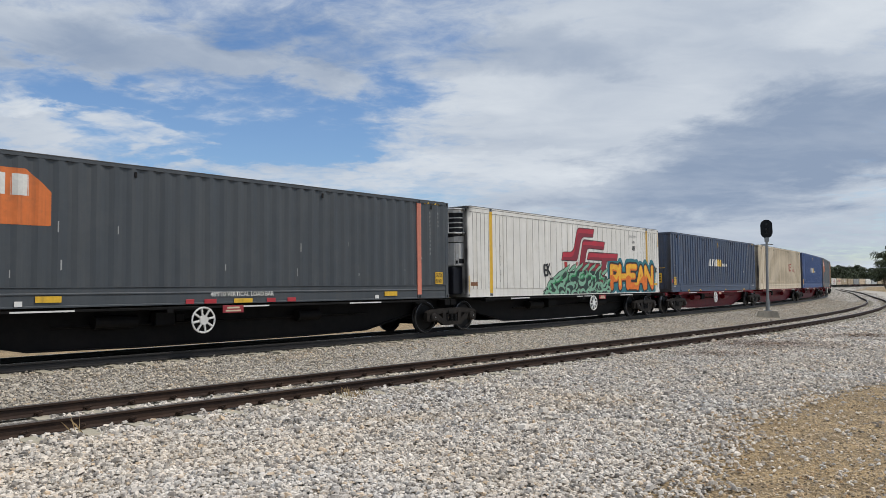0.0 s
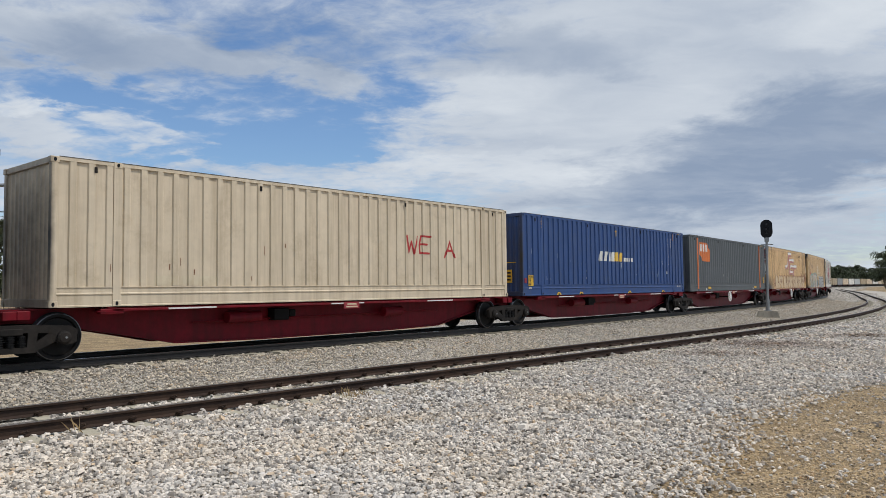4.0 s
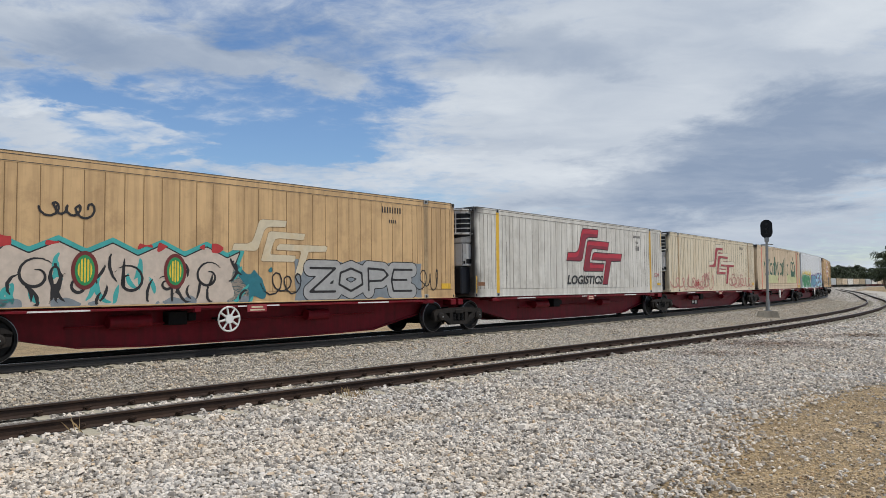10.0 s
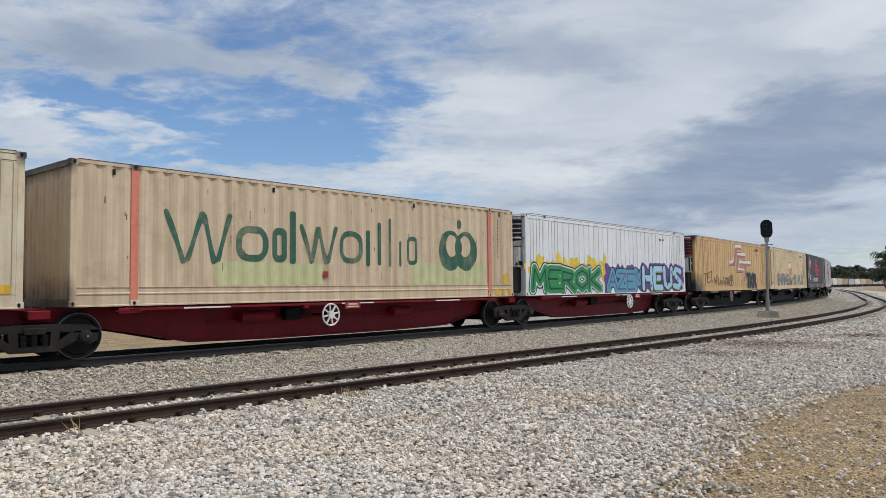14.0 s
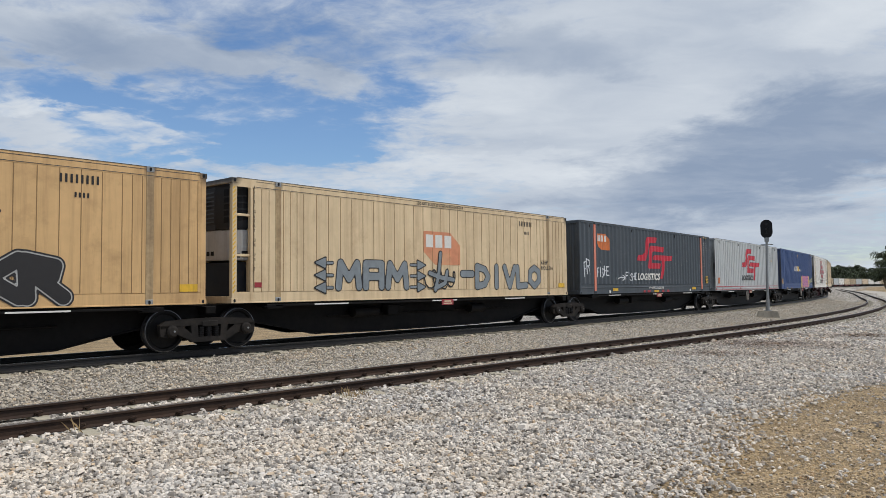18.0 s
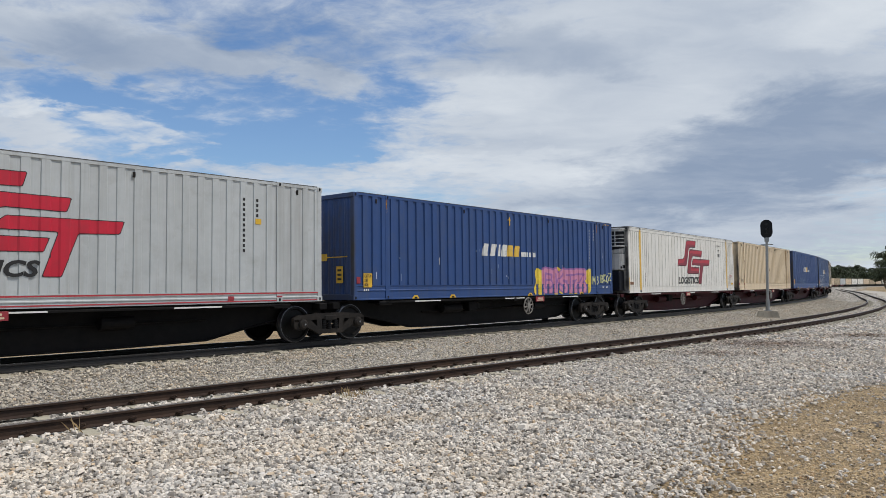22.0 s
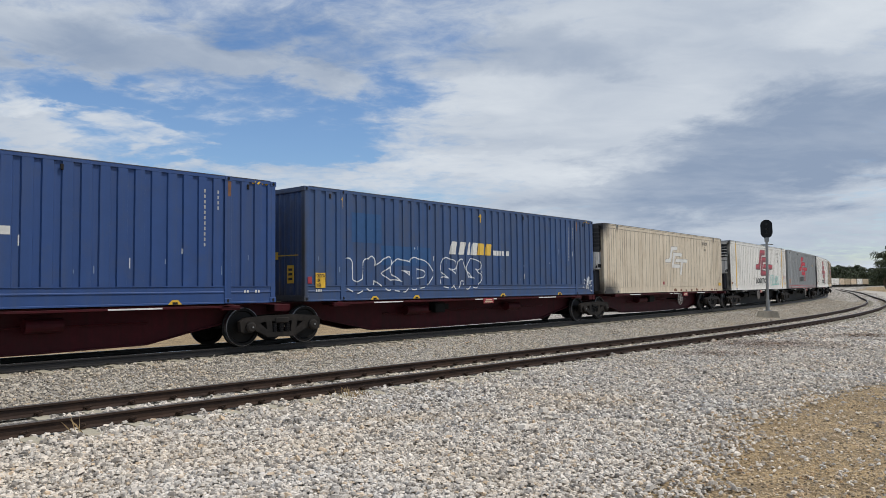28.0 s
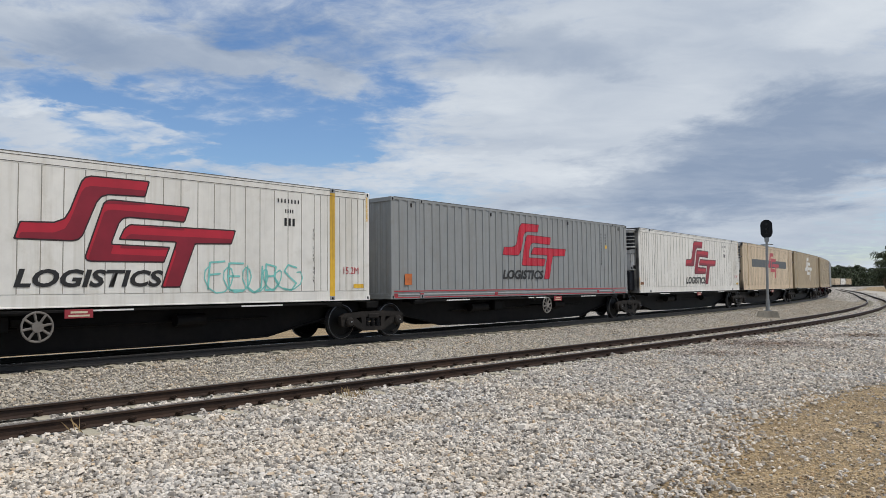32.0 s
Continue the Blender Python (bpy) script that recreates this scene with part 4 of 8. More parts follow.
def casting(parent, mat, u, y, v):
    """A corner casting, with a black disc for the shade in its oval hole."""
    sy = 1 if y > 0 else -1
    bm = boxes((u - LEN / 2 - 0.085, u - LEN / 2 + 0.085, y - 0.075, y + 0.075, v - 0.06, v + 0.06), bevel=0.008)
    c = part("corner_casting", bm, mat, parent)
    bm = bmesh.new()
    bmesh.ops.create_cone(bm, cap_ends=True, segments=10, radius1=0.036, radius2=0.036, depth=0.006, matrix=Matrix.Translation((u - LEN / 2, y + sy * 0.0775, v)) @ Matrix.Rotation(math.pi / 2, 4, "X") @ Matrix.Diagonal((0.8, 1.15, 1, 1)))
    part("lock_hole", bm, M["signal_black"], c)


def container(kind, style, paint, label, post=None, rail_v=0.40, roof=None, plain=False, open_end=0.0):
    """A 48-foot box. kind: 'steel' or 'reefer'."""
    root = new("refrigerated_container" if kind == "reefer" else "shipping_container")
    tagged(root, label, "container", "containers on the train")
    h = LEN / 2
    sx = 0.10
    lo = rail_v if kind == "steel" else 0.26
    hi = HIGH - 0.07 if kind == "steel" else HIGH - 0.20
    s0 = sx + open_end
    v, f = sheet(style, s0, LEN - sx, lo, hi, HALF)
    mesh_object("side_wall", v, f, paint, root)
    v, f = sheet(style if kind == "steel" else "flat", sx, LEN - s0, lo, hi, HALF)
    far = mesh_object("side_wall", [(-x, -y, z) for x, y, z in v], f, paint, root)
    # rails above and below the sheets
    for sy in (-1, 1):
        y = sy * HALF
        rows = [(-h + 0.08, h - 0.08, y - 0.03 * (sy > 0) - 0.004 * (sy < 0), y + 0.03 * (sy < 0) + 0.004 * (sy > 0), hi, HIGH)]
        part("top_rail", boxes(*rows), roof or paint, root)
        ya, yb = sorted((sy * (HALF + 0.009), sy * (HALF - 0.06)))
        # dark strip paints the shadow gap at the roof rail, with its grime
        part("roof_edge", boxes((-h + 0.16, h - 0.16, ya, yb, HIGH + 0.001, HIGH + 0.014)), M["roof_edge"], root, "dark edge strip for grime and the shadow gap at the roof rail")
        if kind == "reefer" and sy < 0:
            for z in (HIGH - 0.055, hi + 0.018):
                # raised dark strips stand in for shade inside the rail's grooves
                part("rail_groove", boxes((-h + 0.16 + open_end, h - 0.16, -HALF - 0.0075, -HALF - 0.0042, z, z + 0.012)), M["roof_edge"], root)
        out, bm = sy * HALF, bmesh.new()
        if kind == "steel":
            steps = [(0.05, 0.0), (0.0, 0.0), (0.0, 0.03), (0.014, 0.04), (0.014, lo - 0.17), (-0.002, lo - 0.155), (-0.002, lo - 0.135), (0.014, lo - 0.12), (0.014, lo - 0.03), (-0.003, lo - 0.02), (-0.003, lo), (0.05, lo)]
        else:
            steps = [(0.05, 0.0), (-0.016, 0.0), (-0.016, 0.022), (-0.002, 0.03), (-0.002, lo - 0.016), (0.016, lo - 0.012), (0.016, lo), (0.05, lo)]
        ends = [[bm.verts.new((x, out - sy * d, z)) for d, z in steps] for x in (-h + 0.08, h - 0.08)]
        for k in range(len(steps)):
            k2 = (k + 1) % len(steps)
            bm.faces.new((ends[0][k], ends[1][k], ends[1][k2], ends[0][k2]))
        bm.faces.new(ends[0])
        bm.faces.new(ends[1][::-1])
        bmesh.ops.recalc_face_normals(bm, faces=bm.faces)
        part("bottom_rail", bm, paint, root)
    part("roof", boxes((-h + 0.06 + open_end, h - 0.06, -HALF + 0.031, HALF - 0.031, HIGH - 0.045, HIGH - 0.006)), roof or paint, root)
    part("floor", boxes((-h + 0.06, h - 0.06, -HALF + 0.051, HALF - 0.051, 0.03, 0.12)), M["black"], root)
    # ends: folded front wall, door leaves with locking bars at the back
    us = np.arange(-1.10, 1.101, 0.055)
    prof = [0.0, 0.0, 0.03, 0.03] if kind == "steel" else [0.0, 0.0, 0.0, 0.0]
    vv, ff = [], []
    for i, y in enumerate(us):
        x = -h + 0.05 + open_end + prof[i % 4]
        vv += [(x, float(y), 0.16), (x, float(y), HIGH - 0.12)]
    for i in range(len(us) - 1):
        ff.append((2 * i, 2 * i + 1, 2 * i + 3, 2 * i + 2))
    mesh_object("front_wall", vv, ff, paint, root)
    for z0, z1 in ((0.0, 0.16), (HIGH - 0.12, HIGH)):
        part("end_rail", boxes((-h + 0.01, -h + 0.09, -1.10, 1.10, z0, z1), bevel=0.006), paint, root)
        part("end_rail", boxes((h - 0.09, h - 0.01, -1.10, 1.10, z0, z1), bevel=0.006), paint, root)
    for sy in (-1, 1):
        part("door_leaf", boxes((h - 0.08, h - 0.04, min(0.01 * sy, 1.10 * sy), max(0.01 * sy, 1.10 * sy), 0.16, HIGH - 0.12)), paint, root)
        for k in (0.35, 0.8):
            bm = bmesh.new()
            rod(bm, (h - 0.025, sy * k, 0.05), (h - 0.025, sy * k, HIGH - 0.05), 0.017, 6)
            part("locking_bar", bm, M["galv"], root)
    for u in (0.075, LEN - 0.075):
        for sy in (-1, 1):
            part("corner_post", boxes((u - h - 0.065, u - h + 0.065, sy * (HALF - 0.055) - 0.06, sy * (HALF - 0.055) + 0.06, 0.06, HIGH - 0.06), bevel=0.01), paint, root)
            if not plain:
                for v0 in (0.061, HIGH - 0.059):
                    casting(root, paint, u, sy * (HALF - 0.065), v0)
    # lifting posts forty feet apart
    for u in (1.30, LEN - 1.30):
        for sy in (-1, 1):
            ya, yb = sorted((sy * (HALF - 0.05), sy * (HALF + 0.006)))
            part("lifting_post", boxes((u - h - 0.085, u - h + 0.085, ya, yb, 0.0, HIGH - 0.06), bevel=0.004), post or paint, root, "" if post is None else "coloured lifting post")
            if not plain and sy < 0:
                for v0 in (0.062, HIGH - 0.045):
                    casting(root, paint if kind == "steel" else M["galv"], u, sy * (HALF - 0.062), v0)
    if kind == "steel" and not plain:
        for u in (0.85, 4.75, 9.7, 13.85):
            part("lashing_hook", boxes((u - h - 0.03, u - h + 0.03, -HALF - 0.022, -HALF - 0.002, HIGH - 0.25, HIGH - 0.13), bevel=0.008), M["bogie"], root, "small dark lashing hook")
    if open_end:
        # open guard frame in front of the insulated box
        for sy in (-1, 1):
            part("frame_post", boxes((-h + open_end, -h + open_end + 0.08, sy * (HALF - 0.05) - 0.055, sy * (HALF - 0.05) + 0.055, 0.05, HIGH - 0.05), bevel=0.01), paint, root)
            for z in (1.08, 2.02):
                part("frame_rung", boxes((-h + 0.12, -h + open_end, sy * (HALF - 0.05) - 0.03, sy * (HALF - 0.05) + 0.03, z, z + 0.06), bevel=0.008), paint, root)
    if kind == "reefer":
        # narrow joints between the side panels, closer together at the ends
        bm = bmesh.new()
        u = 0.32 + open_end
        while u < LEN - 0.2:
            if abs(u - 1.30) > 0.13 and abs(u - LEN + 1.30) > 0.13:
                box(bm, u - h - 0.007, u - h + 0.007, -HALF - 0.005, -HALF + 0.01, lo + 0.004, hi - 0.002)
            u += 0.21 if (u < 2.0 or u > LEN - 2.1) else 0.405
        part("panel_joint", bm, M["joint_tan"] if paint.name.startswith(("tan", "pale_tan")) else M["joint"], root)
    return root


def reefer_unit(root, body, grille_frame, label="", upper=None, inset=0.0, rails=True, slat=None, open_side=False, louvred=False):
    """Cooling machine on the leading end: housing with cut corners, slatted grilles round them, bump rails, dark tank below."""
    x0 = -LEN / 2 + 0.06 + inset
    d = 0.56
    near = [(x0 + 0.03, -1.06), (x0 - 0.26, -1.06), (x0 - 0.39, -0.97), (x0 - 0.48, -0.80), (x0 - d, -0.42)]
    plan = near + [(x, -y) for x, y in near[::-1]]

    def shell(z0, z1, shrink=0.0):
        bm = bmesh.new()
        a = [bm.verts.new((x + shrink * (x < x0), y * (1 - shrink), z0)) for x, y in plan]
        b = [bm.verts.new((x + shrink * (x < x0), y * (1 - shrink), z1)) for x, y in plan]
        bm.faces.new(a[::-1])
        bm.faces.new(b)
        for i in range(len(a)):
            bm.faces.new((a[i], a[(i + 1) % len(a)], b[(i + 1) % len(a)], b[i]))
        bmesh.ops.recalc_face_normals(bm, faces=bm.faces)
        bmesh.ops.bevel(bm, geom=[e for e in bm.edges if abs(e.verts[0].co.z - e.verts[1].co.z) < 1e-6], offset=0.02, segments=2, affect="EDGES")
        return bm

    def wrap(ts, lo, hi, proud):
        """A plate that follows the cut corner from ts[0] to ts[-1], 0 at the box and 1 at the front."""
        run = [0.0]
        for a, b in zip(near, near[1:]):
            run.append(run[-1] + math.hypot(b[0] - a[0], b[1] - a[1]))
        bm = bmesh.new()
        rows = []
        for k, t in enumerate(ts):
            q = t * 0.82
            i = max(m for m in range(len(near) - 1) if run[m] <= q + 1e-6)
            f = (q - run[i]) / (run[i + 1] - run[i])
            (ax, ay), (bx, by) = near[i], near[i + 1]
            x, y = ax + f * (bx - ax), ay + f * (by - ay)
            n = Vector((x - x0 - 0.25, y, 0)).normalized() if t > 0.42 else Vector((0, -1, 0))
            z0, z1 = lo[0] + (lo[1] - lo[0]) * t, hi[0] + (hi[1] - hi[0]) * t
            rows.append([bm.verts.new((x + n.x * o, y + n.y * o, z)) for o, z in ((-0.02, z0), (proud, z0), (proud, z1), (-0.02, z1))])
        for a, b in zip(rows, rows[1:]):
            for m in range(4):
                bm.faces.new((a[m], a[(m + 1) % 4], b[(m + 1) % 4], b[m]))
        bm.faces.new(rows[0])
        bm.faces.new(rows[-1][::-1])
        bmesh.ops.recalc_face_normals(bm, faces=bm.faces)
        return bm

    unit = part("cooling_unit", shell(1.74, 2.80), upper or body, root, label or "pale cooling unit with slatted grille")
    part("lower_cowl", shell(1.0, 1.715), body, unit)
    part("cowl_gap", shell(1.70, 1.75, 0.03), M["signal_black"], unit)
    ts = (0.02, 0.2, 0.35, 0.45, 0.56, 0.67, 0.78, 0.9, 1.0)
    part("grille_frame", wrap(ts, (1.84, 1.70), (2.74, 2.74), 0.010), grille_frame, unit)
    ts = (0.12, 0.24, 0.35, 0.45, 0.56, 0.67, 0.78, 0.92)
    part("grille", wrap(ts, (1.97, 1.86), (2.67, 2.67), 0.016), M["signal_black"], unit, "black grille opening")
    for k in range(4):
        z = 2.02 + 0.155 * k
        part("grille_slat", wrap(ts, (z + 0.02, z - 0.012), (z + 0.055, z + 0.022), 0.028), slat or grille_frame, unit)
    if louvred:
        part("front_panel", boxes((x0 - d - 0.008, x0 - d + 0.02, -0.41, 0.72, 1.84, 2.72), bevel=0.006), grille_frame, unit, "dark louvred front")
        for k in range(8):
            part("louvre", boxes((x0 - d - 0.022, x0 - d - 0.0085, -0.38, 0.66, 1.90 + 0.10 * k, 1.93 + 0.10 * k), bevel=0.003), M["grey_c"], unit)
    else:
        part("front_panel", boxes((x0 - d - 0.008, x0 - d + 0.02, -0.41, 0.41, 1.90, 2.70), bevel=0.006), upper or body, unit)
    part("front_badge", boxes((x0 - d - 0.016, x0 - d - 0.0085, -0.26, 0.02, 2.22, 2.46), bevel=0.002), M["signal_black"], unit, "dark maker's badge")
    part("front_band", boxes((x0 - d - 0.008, x0 - d + 0.02, -0.44, 0.44, 1.72, 1.84), bevel=0.004), grille_frame, unit)
    bm = wrap((0.50, 0.515), (1.03, 1.03), (1.70, 1.70), 0.004)
    part("cowl_seam", bm, M["signal_black"], unit)
    if open_side:
        part("side_opening", wrap((0.05, 0.2, 0.40, 0.5), (1.05, 1.05), (1.72, 1.72), 0.008), M["signal_black"], unit, "open black engine bay")
        part("bay_label", boxes((x0 - 0.20, x0 - 0.06, -1.078, -1.069, 1.40, 1.50)), M["silver_patch"], unit)
    else:
        part("service_panel", wrap((0.06, 0.2, 0.36), (1.07, 1.07), (1.22, 1.22), 0.008), M["signal_black"], unit)
        part("service_panel", wrap((0.41, 0.48), (1.06, 1.06), (1.16, 1.16), 0.008), M["signal_black"], unit)
        part("label_patch", wrap((0.10, 0.2, 0.34), (1.28, 1.28), (1.34, 1.34), 0.005), M["silver_patch"], unit)
        part("label_patch", wrap((0.38, 0.47), (1.26, 1.26), (1.37, 1.37), 0.005), M["silver_patch"], unit)
    for y in (-0.30, -0.12):
        part("front_vent", boxes((x0 - d - 0.008, x0 - d + 0.01, y - 0.06, y + 0.06, 1.12, 1.22), bevel=0.003), M["signal_black"], unit)
    if rails:
        for z in (2.02, 2.78):
            bm = bmesh.new()
            pts = [(x0 + 0.02, -1.15)] + [(x - 0.02 - 0.07 * (x < x0 - 0.3), y * 1.075) for x, y in near[1:]]
            pts = pts + [(x, -y) for x, y in pts[::-1]]
            for a, b in zip(pts, pts[1:]):
                rod(bm, (*a, z), (*b, z), 0.032, 8)
            part("bump_rail", bm, M["unit_body"], unit)
            part("bump_stripes", boxes(*[(x0 - 0.08 - 0.05 * k, x0 - 0.055 - 0.05 * k, -1.182, -1.16, z - 0.022, z + 0.022) for k in range(4)]), M["signal_black"], unit)
        for y in (-1.0, 1.0):
            bm = bmesh.new()
            rod(bm, (x0 - 0.55, y * 0.86, 2.02), (x0 - 0.55, y * 0.86, 2.78), 0.022, 8)
            part("rail_stay", bm, M["unit_body"], unit)
    bm = bmesh.new()
    slab(bm, [(x0 - 0.5, 2.79), (x0 - 0.05, 2.79), (x0 - 0.12, 2.86), (x0 - 0.40, 2.86)], -0.5, 0.5)
    part("fan_hump", bm, M["signal_black"], unit, "black fan cover on top")
    part("fuel_tank", boxes((x0 - 0.46, x0 + 0.03, -0.99, 0.99, 0.10, 0.97), bevel=0.03), M["tank_blue_black"], root, "blue-black fuel and battery box")
    return unit


# the sloped three-stroke emblem, as outlines over the box 4.71 x 2.26
EMBLEM_S = [(0.11, 1.27), (0.72, 1.29), (0.90, 1.37), (0.99, 1.53), (1.20, 2.11), (1.28, 2.21), (1.40, 2.25), (2.63, 2.26), (2.53, 1.89), (1.75, 1.87), (1.62, 1.82), (1.53, 1.70), (1.27, 1.03), (1.18, 0.94), (1.06, 0.91), (0.0, 0.91)]
EMBLEM_C = [(1.64, 1.72), (1.72, 1.79), (1.84, 1.81), (3.55, 1.78), (3.42, 1.41), (2.20, 1.44), (2.06, 1.41), (1.98, 1.30), (1.84, 0.91), (3.10, 0.89), (2.96, 0.53), (1.42, 0.52), (1.32, 0.55), (1.29, 0.63)]
EMBLEM_T = [(2.13, 1.28), (2.20, 1.33), (4.71, 1.33), (4.59, 0.98), (3.68, 0.95), (3.33, 0.0), (2.87, 0.0), (3.20, 0.97), (1.95, 0.98), (2.06, 1.22)]


def emblem(parent, style, fill, edge, u=5.77, v=0.36, k=1.0, inner=None, width=0.03, inset=0.19):
    """Edge, fill and, where given, an inner band of the emblem, each a little above the last."""
    def field(grow):
        def f(U, V):
            d = np.full(U.shape, 1e9)
            for P in (EMBLEM_S, EMBLEM_C, EMBLEM_T):
                d = np.minimum(d, poly_sdf(np.array(P) * k + (u, v), U, V))
            return d - grow
        return f
    b = (u - 0.1, u + 4.71 * k + 0.1, v - 0.08, v + 2.26 * k + 0.08)
    if edge is not None:
        decal("emblem_edge", parent, style, edge, b, field(width - 0.036), 1)
    if fill is not None:
        decal("emblem", parent, style, fill, b, field(-0.036), 2, label="sloping three-stroke emblem")
    if inner is not None:
        low = field(-0.036)
        decal("emblem_shade", parent, style, inner, b, lambda U, V: np.maximum(low(U, V), low(U, V + inset * k) - 0.01), 3)


# ---- the train, in order from the camera ----
def steel(name, color, dirt=GRIME, amount=0.3, streak=0.45, rough=0.55, vary=0.08, soot_shade=()):
    return material(name, color, rough, dirt=dirt, dirt_amount=amount, streak=streak, vary=vary, grain=3.0, bump=0.06, bump_scale=30, panel=0.05, soot_shade=soot_shade)


